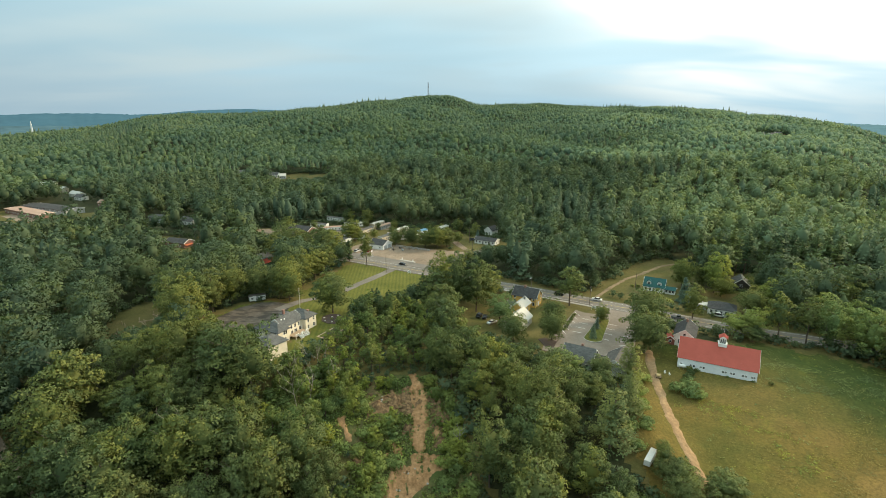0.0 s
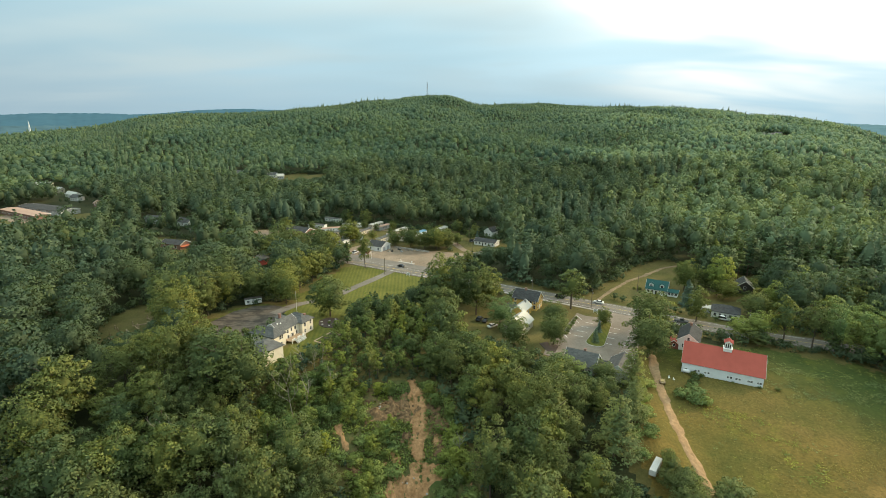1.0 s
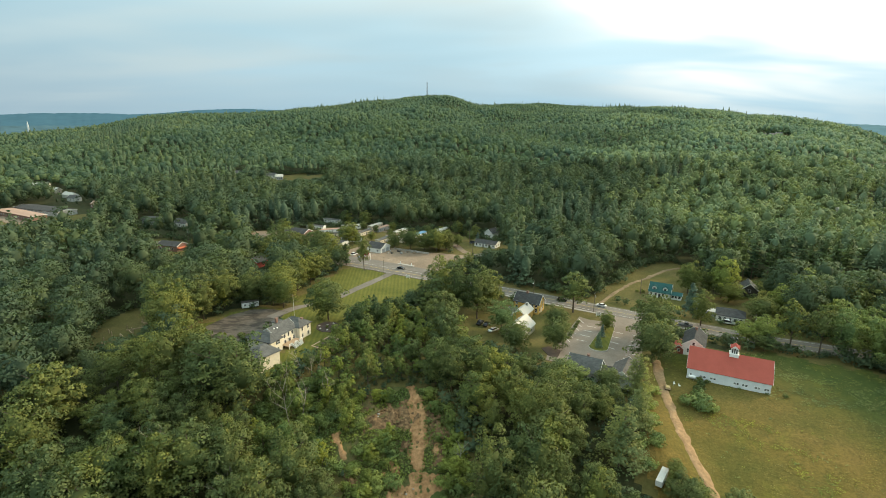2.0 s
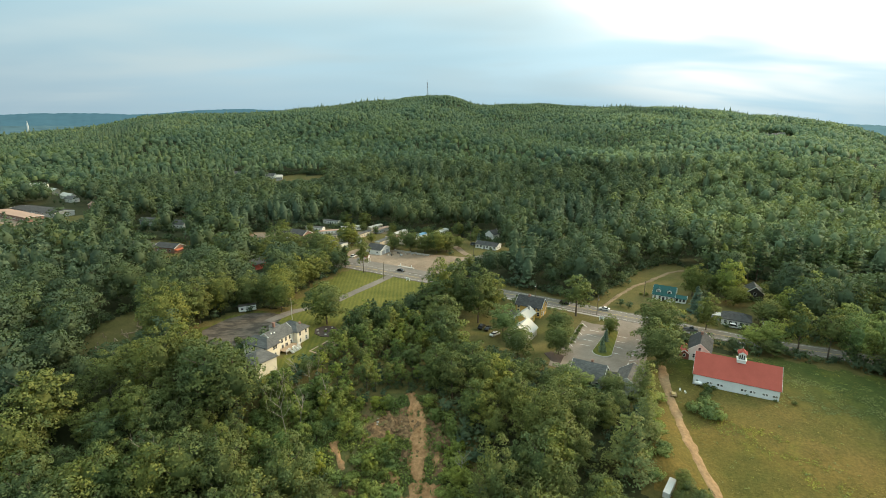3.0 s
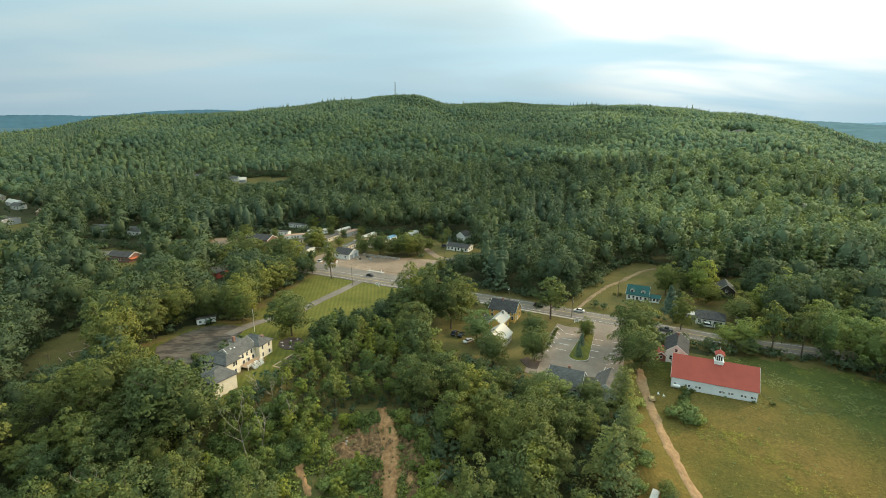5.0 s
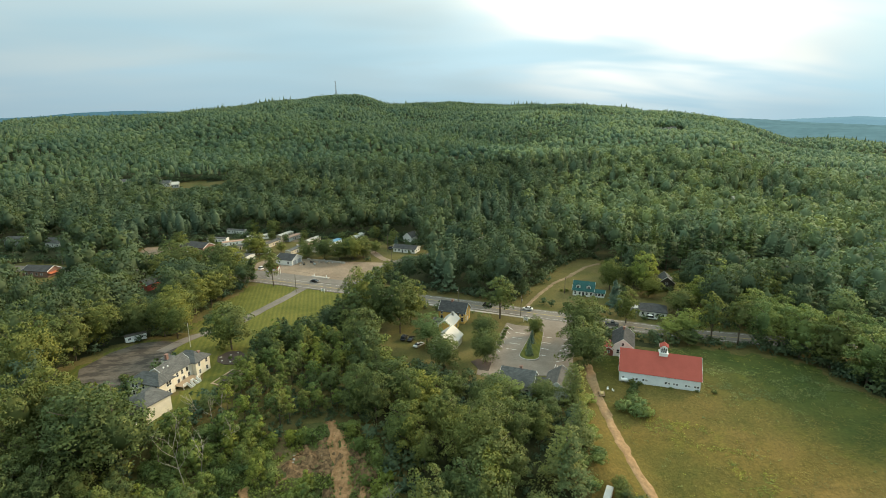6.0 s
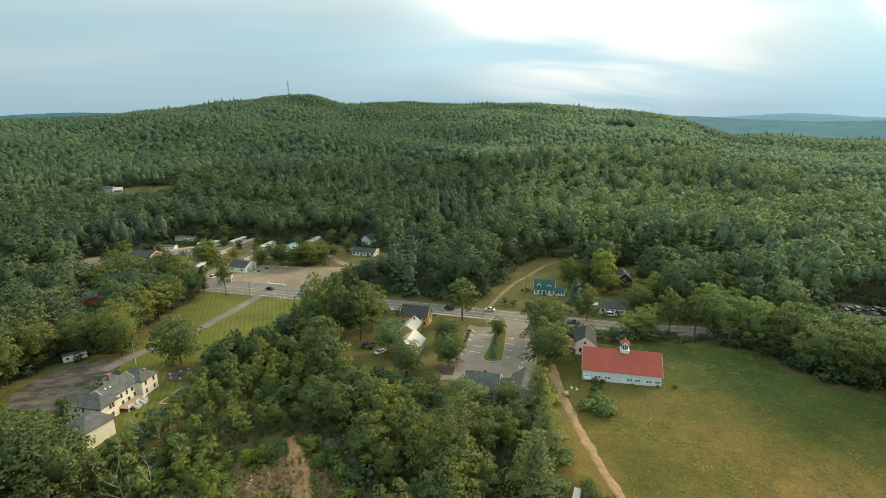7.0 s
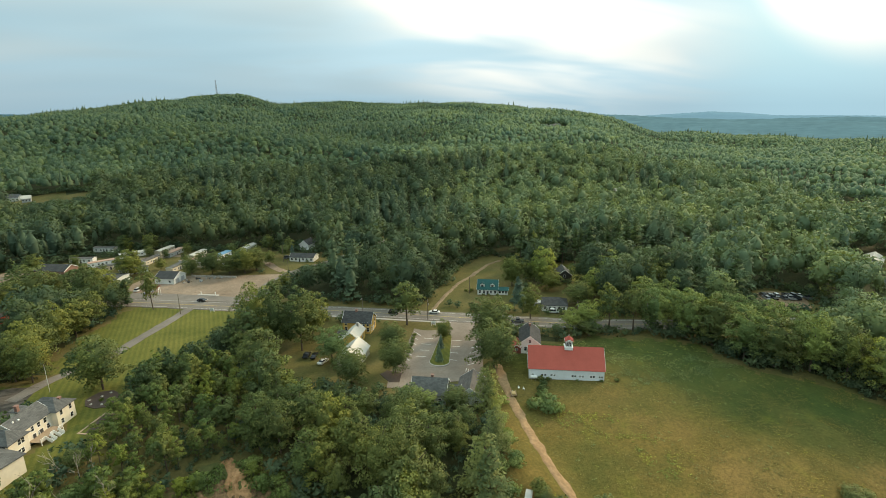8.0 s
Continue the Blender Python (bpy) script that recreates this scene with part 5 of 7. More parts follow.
GROUP = "trees on the wooded bank"
BROAD = []
for k in range(7):
    hgt, wid = (17, 19, 15, 18, 16, 20, 14)[k], (11, 12, 10.5, 9.5, 12.5, 11, 9)[k]
    BROAD.append((tree("broadleaf_tree", ("full-crowned green broadleaf tree on the wooded bank", "tall dark green broadleaf tree on the wooded bank")[k % 2],
                       broad_crown(hgt, wid, 62, 80, 0.235, 0.04, 1), trunk_shape(hgt, 0.26, 6, wid * 0.36), LEAF, GROUP), hgt))
YOUNG = []
for k in range(3):
    hgt, wid = (11, 13, 9)[k], (6.5, 7, 5.5)[k]
    YOUNG.append((tree("young_tree", "slender yellow-green young tree on the scrubby slope", broad_crown(hgt, wid, 18, 60, 0.34, 0.05, 0), trunk_shape(hgt, 0.13, 5, wid * 0.34), LEAF_YOUNG, "young trees"), hgt))
SLENDER, SLENDER_GREEN = [], []
for k in range(4):
    hgt, wid = (12, 14, 10, 13)[k], (5.0, 5.4, 4.4, 4.8)[k]
    (SLENDER if k < 2 else SLENDER_GREEN).append((tree("slender_tree", ("slender yellow-green tree with a thin bare stem", "slender green tree with a thin bare stem")[k // 2], broad_crown(hgt, wid, 26, 62, 0.19, 0.22, 0, 0.4, 0.7, 0.34), trunk_shape(hgt, 0.15, 5, wid * 0.34), LEAF_YOUNG if k < 2 else LEAF, "slender trees on the bank"), hgt))
DENSE = [(tree("shade_tree", "dense dark green shade tree with a full round crown", broad_crown(17, 13, 74, 88, 0.25, 0.08, 1, 0.45, 0.75, 0.56), trunk_shape(17, 0.3, 6, 4.5), LEAF, "shade trees"), 17)]
WHITE_PINE = [(tree("white_pine", "broad soft-needled white pine at the edge of the field", pine_crown(16, 13, 15, 330, 0.27, 0.06, -0.08, 0.42, 8), trunk_shape(16, 0.28, 6, 3.0), NEEDLE_SOFT, "white pines"), 16)]
LIGHT = []
for k in range(3):
    hgt, wid = (18, 20, 16)[k], (12, 12.5, 11)[k]
    LIGHT.append((tree("roadside_tree", "full light green broadleaf tree in sunlit tone between field and road", broad_crown(hgt, wid, 60, 92, 0.225, 0.06, 1), trunk_shape(hgt, 0.26, 6, wid * 0.36), LEAF_LIGHT, "trees between field and road"), hgt))
PINES = []
for k in range(3):
    hgt, wid = (21, 18, 24)[k], (9, 8, 9.5)[k]
    PINES.append((tree("pine_tree", "tall dark white pine with layered boughs", pine_crown(hgt, wid * 1.15, 12, 190, 0.46, 0.16, -0.05, 0.42, 5), trunk_shape(hgt, 0.27, 4, 1.5), NEEDLE, "pine trees"), hgt))


def spread_points(x0, x1, y0, y1, step, jit=0.42):
    gx, gy = np.meshgrid(np.arange(x0, x1, step), np.arange(y0, y1, step))
    gx[::2] += step / 2
    return (gx + rng.uniform(-jit, jit, gx.shape) * step).ravel(), (gy + rng.uniform(-jit, jit, gy.shape) * step).ravel()


SPECIMENS = [  # kind (b broad, d dense, v open, p pine, s spruce), x, y, height, width of trees that stand apart
    ("d", -40.0, 206.0, 17.5, 15.5), ("d", -61.5, 219.5, 15.5, 12), ("b", -67.0, 223.0, 18, 11), ("d", -65.0, 231.0, 19, 13), ("b", -67.0, 243.0, 20, 13), ("d", -64.5, 256.0, 19, 12), ("b", -61.0, 269.0, 17, 12), ("b", -57.5, 280.0, 15, 11), ("b", 21.5, 219, 25, 16), ("b", 13, 223, 27, 15), ("p", 2, 226, 19, 8), ("p", -2.5, 223, 17, 8), ("p", 4, 221, 20, 8), ("p", -0.5, 219.5, 16, 8), ("b", 7, 235, 23, 14), ("b", 29, 238, 12, 9), ("b", 27, 228, 21, 13),
    ("v", 65.5, 226.0, 18.5, 15),
    ("y", 154, 179, 19, 13), ("y", 161, 169.5, 20, 13), ("b", 165, 161, 20, 14), ("y", 166, 148.5, 20, 14), ("b", 170, 140, 20, 14), ("y", 178, 133, 21, 14), ("b", 184, 125, 20, 14), ("y", 187, 114, 19, 13), ("b", 194, 100, 18, 13), ("b", 137.2, 93, 3.7, 7),
    ("y", 46.5, 165.0, 8.0, 7.5), ("y", 50.5, 162.5, 6.5, 7), ("d", 58.5, 159.5, 7.5, 8), ("b", 43.0, 161.0, 10, 9), ("d", 33.0, 186.5, 12.4, 11), ("y", 30.0, 204, 14, 12.5), ("b", -10.5, 345, 8.2, 6.0), ("b", 6, 340, 9.8, 8.2), ("b", 12, 334, 11, 10), ("b", 18, 288, 8, 7), ("b", 24, 296, 9, 8),
    ("b", -26, 364, 5.7, 4.5), ("b", -9, 366, 5.7, 4.5), ("b", -60, 366, 6.6, 5.2), ("b", 20, 344, 9.0, 7.5), ("b", 30, 356, 9.0, 6.8), ("b", -27, 374, 5.7, 4.5), ("b", -104, 380, 11.5, 9.0), ("b", -48, 352, 8.2, 6.0), ("b", -66, 357, 7.4, 6.0), ("b", -86, 346, 7.4, 6.0), ("b", -54, 300, 12, 9), ("b", -60, 306, 14, 11), ("b", -66, 312, 15, 12),
    ("v", -35.5, 290, 20, 9), ("b", -52.7, 351.2, 15.5, 12.8), ("b", -60.5, 316.2, 16.2, 14), ("b", -68.2, 319.8, 17.3, 15), ("b", -88.8, 320.5, 18.9, 18), ("b", -93.7, 307.3, 15.4, 14), ("b", -21.4, 338.8, 11.2, 8.2), ("d", -11.1, 336.4, 13.7, 12), ("d", 5.7, 331.0, 15.5, 14), ("b", -2.2, 333.3, 11.6, 11), ("b", -38.6, 358.5, 7.5, 6.0), ("b", -50.1, 303.3, 12.1, 11), ("b", -81.1, 327.5, 13.9, 12), ("b", 12.3, 335.5, 13.1, 11), ("b", -17.9, 358.9, 8.4, 6.8), ("p", -68.9, 298.4, 17.9, 8), ("p", -96.7, 343.4, 15, 8), ("b", -48, 408, 12.3, 9.8), ("b", -64, 412, 11.5, 9.0), ("b", 22, 378, 10.7, 8.2), ("b", 34, 368, 9.8, 7.5), ("p", -47, 300, 13, 6), ("w", 66.8, 155.6, 15.5, 13), ("w", 51.5, 127.5, 19, 16), ("w", 60.0, 138.5, 14, 11), ("p", -104, 352, 16, 8), ("s", 70.0, 199.6, 5.5, 3.4), ("d", 73.5, 205.5, 8.5, 6.5), ("s", 65.6, 190.5, 6.5, 4.2), ("s", 34, 352, 8, 4), ("s", 47.6, 172.8, 4.5, 2),
    ("d", -94, 186.5, 21, 15), ("b", -91.5, 196.0, 21, 13), ("b", -90, 206.5, 18, 12), ("d", -86, 218, 17, 13), ("d", -76.5, 224, 16, 11), ("b", -98, 202, 20, 13), ("p", -104, 197, 21, 8), ("b", -56, 380, 7.4, 5.2), ("b", -14, 350, 6.6, 5.2), ("b", -38, 384, 6.6, 4.5), ("b", -86, 386, 7.4, 5.2), ("b", -26, 388, 7.4, 5.2), ("b", 0, 378, 7.4, 6.0), ("b", -48, 392, 7.4, 6.0), ("b", -70, 346, 6.6, 4.5), ("b", 14, 366, 7.4, 6.0), ("b", -74, 362, 6.6, 4.5), ("b", 1.5, 338, 10.7, 8.2), ("b", -22, 344, 8.2, 6.0), ("b", 128, 186.5, 7, 8), ("d", 89.5, 196.2, 18.7, 16), ("d", 82.0, 179.6, 17.4, 16), ("d", 130.0, 251.0, 16.3, 11.3), ("s", 121.4, 229.8, 12.7, 5.9), ("b", 115.8, 210.4, 16.0, 11.1), ("y", 143.1, 244.0, 20.6, 11.8), ("b", 140.3, 250.9, 13.4, 10.4), ("d", 143.7, 238.3, 10.8, 12.6), ("d", 144.9, 215.5, 11.0, 13.3), ("y", 168.3, 224.4, 19.3, 14.2), ("y", 156.3, 219.5, 15.5, 10.8), ("y", 124.5, 192.6, 9.8, 10.6), ("y", 131.1, 192.0, 12.2, 11.8), ("v", 139.1, 188.1, 18.7, 11), ("v", 147.2, 183.4, 19.0, 11), ("y", 162.2, 194.5, 17.0, 11.6), ("b", 181.4, 210.0, 20.9, 13.6), ("y", 165.8, 175.9, 17.1, 15.2), ("y", 170.6, 190.0, 16.5, 11.2), ("d", 52.6, 205.5, 11.0, 9.6), ("d", 48.6, 188.4, 12.6, 10.4), ("y", 172.3, 166.6, 18.3, 11.4), ("y", 179.0, 159.7, 18.1, 11.5), ("y", 185.5, 152.2, 17.2, 11.5), ("y", 187.7, 145.0, 16.5, 11.4), ("b", 192.5, 178.3, 15.8, 10.7), ("p", 208.1, 189.2, 23.0, 15.5)]


PLANTED = set()


def plant(src, x, y, h, w=None):
    """A tree of one of the kinds; the first of each kind is the built one itself."""
    proto, ph = src[int(rng.integers(len(src)))]
    k = h / ph
    kw = k * rng.uniform(0.88, 1.15)
    if w:
        kw = w / (ph * (0.81 if src is WHITE_PINE else 0.76 if src is DENSE else 0.64))
    m = pose(x, y, ground_z(x, y) - 0.1, rng.uniform(-2, 2), rng.uniform(-2, 2), rng.uniform(0, 360)) @ Matrix.Diagonal((kw, kw, k, 1))
    if proto.name not in PLANTED:
        PLANTED.add(proto.name)
        proto.matrix_basis = m
        return proto
    a, b, c = proto.scale
    return copy_thing(proto, m @ Matrix.Diagonal((1 / a, 1 / b, 1 / c, 1)))


def height_limit(x, y):
    """Trees on the river side of open land stay low: the height that each may reach."""
    r = np.hypot(x, y)
    z = land(x, y)
    cap = np.full(x.shape, 99.0)
    for k in (125, 110, 96, 83, 70, 57, 45, 38, 32, 26, 20, 15, 10, 5):
        sx, sy = x * (1 + k / r), y * (1 + k / r)
        hit = near_line(ROAD[4:9], sx, sy) < (5 if k < 60 else 0)
        for key in ("homes", "pasture") if k > 60 else ("lot", "yard", "park", "teal", "dark", "gravel", "works", "pasture", "junk", "clear", "homes", "clearing"):
            hit |= inside(AREAS[key], sx, sy)
        for bi, (bx, by, br) in enumerate(BUILT[:HOUSES]):
            hit |= (np.hypot(sx - bx, sy - by) < br * 1.1) & (k < (97 if bi < NEAR_HOUSES else 36))
        hit |= inside(AREAS["lawn"], sx, sy) & (k < 60)
        slope = 88.0 / (r + k)
        cap = np.where(hit, np.minimum(cap, 1.2 + slope * k + land(sx, sy) - z), cap)
    return cap


HOUSES = len(BUILT)
VASE = [(tree("open_crowned_tree", "tall tree with a bare forked trunk and open crown", broad_crown(19, 11, 28, 66, 0.38, 0.24, 0), trunk_shape(19, 0.34, 7, 4.5), LEAF, "trees by the road"), 19)]
SPRUCES = [(tree("spruce_tree", "small blue-green spruce with a dense cone", pine_crown(9, 6.0, 18, 130, 0.28, 0.02, 0.25, 0.9), trunk_shape(9, 0.12, 2, 0.5), SPRUCE, "spruce trees"), 9)]
TALL = [(tree("tall_pine", "tall pine with a bare lower trunk", pine_crown(24, 8.5, 11, 170, 0.46, 0.42, -0.05, 0.42, 5), trunk_shape(24, 0.26, 5, 1.6), NEEDLE, "pine trees"), 24)]
for k in range(26):
    x, y = 152 + 2.9 * k + 2.0 * math.sin(k * 2.7), 276 + 3.5 * math.sin(k * 1.9) - 0.55 * k + 7 * (k % 2)
    plant(TALL, x, y, 19 + 5 * math.sin(k * 5.1) ** 2)
    BUILT.append((x, y, 2.0))
for kind, x, y, h, w in SPECIMENS:
    if h:
        plant({"b": BROAD, "y": LIGHT, "d": DENSE, "v": VASE, "p": PINES, "w": WHITE_PINE, "s": SPRUCES}[kind], x, y, h, w if kind in "bdvwy" else None)
        BUILT.append((x, y, w * 0.42))

# the woods within reach: nearest trees one by one, the rest as one mass
X, Y = spread_points(-260, 270, 78, 260, 8.7, 0.3)
X2, Y2 = spread_points(-440, 460, 78, 650, 9.6, 0.36)
m, m2 = np.hypot(X, Y) < 235, np.hypot(X2, Y2) >= 235
X, Y = np.concatenate([X[m], X2[m2]]), np.concatenate([Y[m], Y2[m2]])
r, az = np.hypot(X, Y), np.degrees(np.arctan2(X, Y))
keep = (~open_land(X, Y, 1.5)) & (r < 640) & (r > 84) & (az > -56) & (az < 76)
X, Y, r = X[keep], Y[keep], r[keep]
cap = height_limit(X, Y)
H = rng.uniform(10.0, 23.5, len(X)) + np.where(r > 235, 2.5, 0)
H = np.minimum(H, cap * rng.uniform(0.85, 1.1, len(X)))
grown = H > 2.2
X, Y, H = X[grown], Y[grown], H[grown]
pinewood = np.sin(X / 37.0 + 1.3) * np.cos(Y / 43.0) + rng.normal(0, 0.45, len(X)) > np.where((np.hypot(X, Y) > 250) & (np.abs(X) > 45), np.where(X > 0, 0.5, 0.68), np.where((X < 0) & (Y < 200), 1.45, 0.9))
near = np.hypot(X - 5, Y - 40) < 158
order = np.argsort(np.where(near, np.hypot(X - 5, Y - 40), 1e6))
count = dict(b=0, p=0)
mass = []
for i in order:
    k = "p" if pinewood[i] else "b"
    if near[i] and count[k] < (255 if k == "b" else 60):
        count[k] += 1
        plant(PINES if k == "p" else BROAD, X[i], Y[i], H[i] * (1.1 if k == "p" else 1.0))
    else:
        mass.append(i)

# young growth on the scrub slope
gx, gy = spread_points(-28, 20, 92, 160, 5.2)
ok = inside(AREAS["gully"], gx, gy) & (near_line([(-6, 158), (-4, 140), (-2, 128)], gx, gy) > 5.6) & (near_line([(-2, 126), (-7, 116), (-14, 98)], gx, gy) > 6.5) & (near_line([(-15, 146), (-10, 146)], gx, gy) > 6.2)
for x, y in zip(gx[ok], gy[ok]):
    plant(YOUNG, x, y, rng.uniform(3.0, 6.5))
gx, gy = spread_points(-54, -18, 126, 162, 4.9)
ok = inside(AREAS["slope"], gx, gy) & (near_line([(-27, 141), (-23, 133)], gx, gy) > 3.0)
for x, y in zip(gx[ok], gy[ok]):
    plant(SLENDER if x * 13 % 1 < 0.6 else YOUNG, x, y, rng.uniform(4.5, 10.5))
gx, gy = spread_points(-40, 4, 158, 218, 4.7)
ok = inside(AREAS["grove"], gx, gy)
for x, y, h in ((-26, 196, 13), (-15, 199, 14)):
    plant(VASE, x, y, h)
for x, y, h in ((-24, 207, 13), (-21, 203, 15), (-17, 206, 14), (-13, 209, 13), (-30, 193, 11), (-10, 205, 14)):
    plant(PINES, x, y, h)
for i, (x, y) in enumerate(zip(gx[ok], gy[ok])):
    plant((SLENDER, SLENDER, SLENDER_GREEN)[i % 3], x, y, rng.uniform(6.5, 12.5) * (0.72 if x < -31 else 1.0))


def mass_trees(xs, ys, hs, templates, name, label, mats, sink=0.0, group=400):
    """Many trees joined into one mesh, each a turned and scaled copy of a template."""
    vs, fs, ns, tints, base = [], [], [], [], 0
    pick = rng.integers(len(templates), size=len(xs))
    zs = land(xs, ys)
    for t, (tv, tf, tn, th) in enumerate(templates):
        m = pick == t
        n = int(m.sum())
        if not n:
            continue
        a = rng.uniform(0, 6.283, n)
        k = hs[m] / th
        kw = k * rng.uniform(0.85, 1.15, n)
        ca, sa = np.cos(a)[:, None], np.sin(a)[:, None]
        px = (tv[None, :, 0] * ca - tv[None, :, 1] * sa) * kw[:, None] + xs[m][:, None]
        py = (tv[None, :, 0] * sa + tv[None, :, 1] * ca) * kw[:, None] + ys[m][:, None]
        pz = tv[None, :, 2] * k[:, None] + zs[m][:, None] - sink
        vs.append(np.stack([px, py, pz], -1).reshape(-1, 3))
        fs.append((tf[None] + (np.arange(n) * len(tv))[:, None, None]).reshape(-1, 3) + base)
        ns.append(np.stack([tn[None, :, 0] * ca - tn[None, :, 1] * sa, tn[None, :, 0] * sa + tn[None, :, 1] * ca, np.broadcast_to(tn[None, :, 2], px.shape)], -1).reshape(-1, 3))
        tints.append(np.repeat(rng.uniform(0, 1, n), len(tv)))
        base += n * len(tv)
    ob = new(name, bulk(name, np.concatenate(vs), np.concatenate(fs), mats, np.concatenate(ns)))
    ob.data.attributes.new("tint", "FLOAT", "POINT").data.foreach_set("value", np.concatenate(tints).astype(np.float32))
    return tagged(ob, label, "woods", kind="stuff")


mass = np.array(mass)
mr = np.hypot(X[mass], Y[mass])
close = mr < 300
T_MID = [(*broad_crown(17, 9.6 + 0.4 * k, 30, 46, 0.33, 0.16, 0, 0.16, 0.86, 0.48), 17) for k in range(6)]
T_FARMID = [(*broad_crown(17, 8.6 + 0.35 * k, 18, 15, 0.52, 0.2, 0, 0.10, 0.9, 0.55), 17) for k in range(7)]
T_PINE = [(*pine_crown(20, 8.6, 13, 34, 0.54, 0.10, -0.04, 0.45, 6, 0.12, 0.25), 20) for _ in range(5)]
pm = pinewood[mass]
# trees to the east get the leaf and needle copies paled for haze
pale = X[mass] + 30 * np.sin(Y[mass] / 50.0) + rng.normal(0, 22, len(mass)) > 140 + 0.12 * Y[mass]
for name, label, m, mat in (("broadleaf_woods", "dense green broadleaf woods round the village", close & ~pm & ~pale, LEAF_MID_HAZE), ("pale_woods_by_road", "broadleaf woods beside the road, leaves paled for haze", close & ~pm & pale, LEAF_PALE_HAZE), ("broadleaf_woods_beyond", "dense green broadleaf woods beyond the village", ~close & ~pm & ~pale, LEAF_MID_HAZE), ("pale_woods", "broadleaf woods on the low ground, leaves paled for haze", ~close & ~pm & pale, LEAF_PALE_HAZE)):
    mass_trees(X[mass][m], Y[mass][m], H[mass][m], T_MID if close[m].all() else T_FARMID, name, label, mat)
for name, label, m, mat in (("pine_woods", "dark pine groves standing in the woods", pm & ~pale, NEEDLE_WOODS), ("pale_pine_woods", "pine groves on the low ground, needles paled for haze", pm & pale, NEEDLE_PALE_HAZE)):
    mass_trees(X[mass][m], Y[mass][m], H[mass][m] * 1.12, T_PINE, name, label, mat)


# undergrowth along the edges of the open land
ux, uy = spread_points(-330, 330, 84, 470, 3.9, 0.5)
edge = open_land(ux, uy, 8.0) & ~open_land(ux, uy, 0.6) & (np.hypot(ux, uy) < 475)
ux, uy = ux[edge], uy[edge]
uh = np.minimum(rng.uniform(1.6, 5.0, len(ux)), height_limit(ux, uy) + 0.5)
hedge = (ux > 118) & (ux < 172) & (near_line(ROAD, ux, uy) > 9.5) & (near_line(ROAD, ux, uy) < 18) & (uy < 200) & (np.sin(ux / 4.3) > -0.75)
uh = np.where(hedge, rng.uniform(2.2, 4.6, len(ux)), uh)
rim = [(133, 186), (149, 176), (160, 165.5), (161.5, 151), (164.5, 141.5), (171.5, 135), (179.5, 127.5), (182.5, 113.5), (190, 86)]
for (x0, y0), (x1, y1) in zip(rim, rim[1:]):
    n = int(math.hypot(x1 - x0, y1 - y0) * 0.8)
    t = rng.uniform(0, 1, n)
    side = rng.uniform(-0.6, 6.5, n)
    d = Vector((y0 - y1, x1 - x0)).normalized()
    ux, uy = np.concatenate([ux, x0 + t * (x1 - x0) + d.x * side]), np.concatenate([uy, y0 + t * (y1 - y0) + d.y * side])
    uh = np.concatenate([uh, rng.uniform(2.0, 4.0, n) + 0.45 * np.clip(side, 0, 9) if x0 > 148 else rng.uniform(1.2, 2.6, n)])
gx, gy = spread_points(-36, 4, 158, 218, 2.8, 0.5)
low = inside(AREAS["grove"], gx, gy) & (gx > -33)
ux, uy, uh = np.concatenate([ux, gx[low]]), np.concatenate([uy, gy[low]]), np.concatenate([uh, rng.uniform(1.0, 2.4, int(low.sum()))])
tall = uh > 0.9
T_BUSH = [(*broad_crown(4, 5.0, 9, 9, 0.44, 0.0, 0, 0.3), 4) for _ in range(5)]
mass_trees(ux[tall], uy[tall], uh[tall], T_BUSH, "undergrowth", "leafy undergrowth along the edges of the woods", LEAF_MID_HAZE)


# bushes along the rims of the far clearings
for key, box in (("pasture", (-206, -98, 586, 660)), ("clearing", (556, 656, 876, 966))):
    ex, ey = spread_points(*box, 4.2, 0.5)
    rim = ~inside(AREAS[key], ex, ey) & (near_line(AREAS[key] + AREAS[key][:1], ex, ey) < 11)
    cx, cy = np.mean(AREAS[key], axis=0)
    ex, ey = ex[rim], ey[rim]
    mass_trees(ex, ey, np.where(np.hypot(ex, ey) < math.hypot(cx, cy), 1.0, 1.0 + rng.uniform(1.5, 5.5, len(ex))), T_BUSH, "clearing_bushes", "leafy bushes along the rim of a far clearing", LEAF_MID_HAZE)


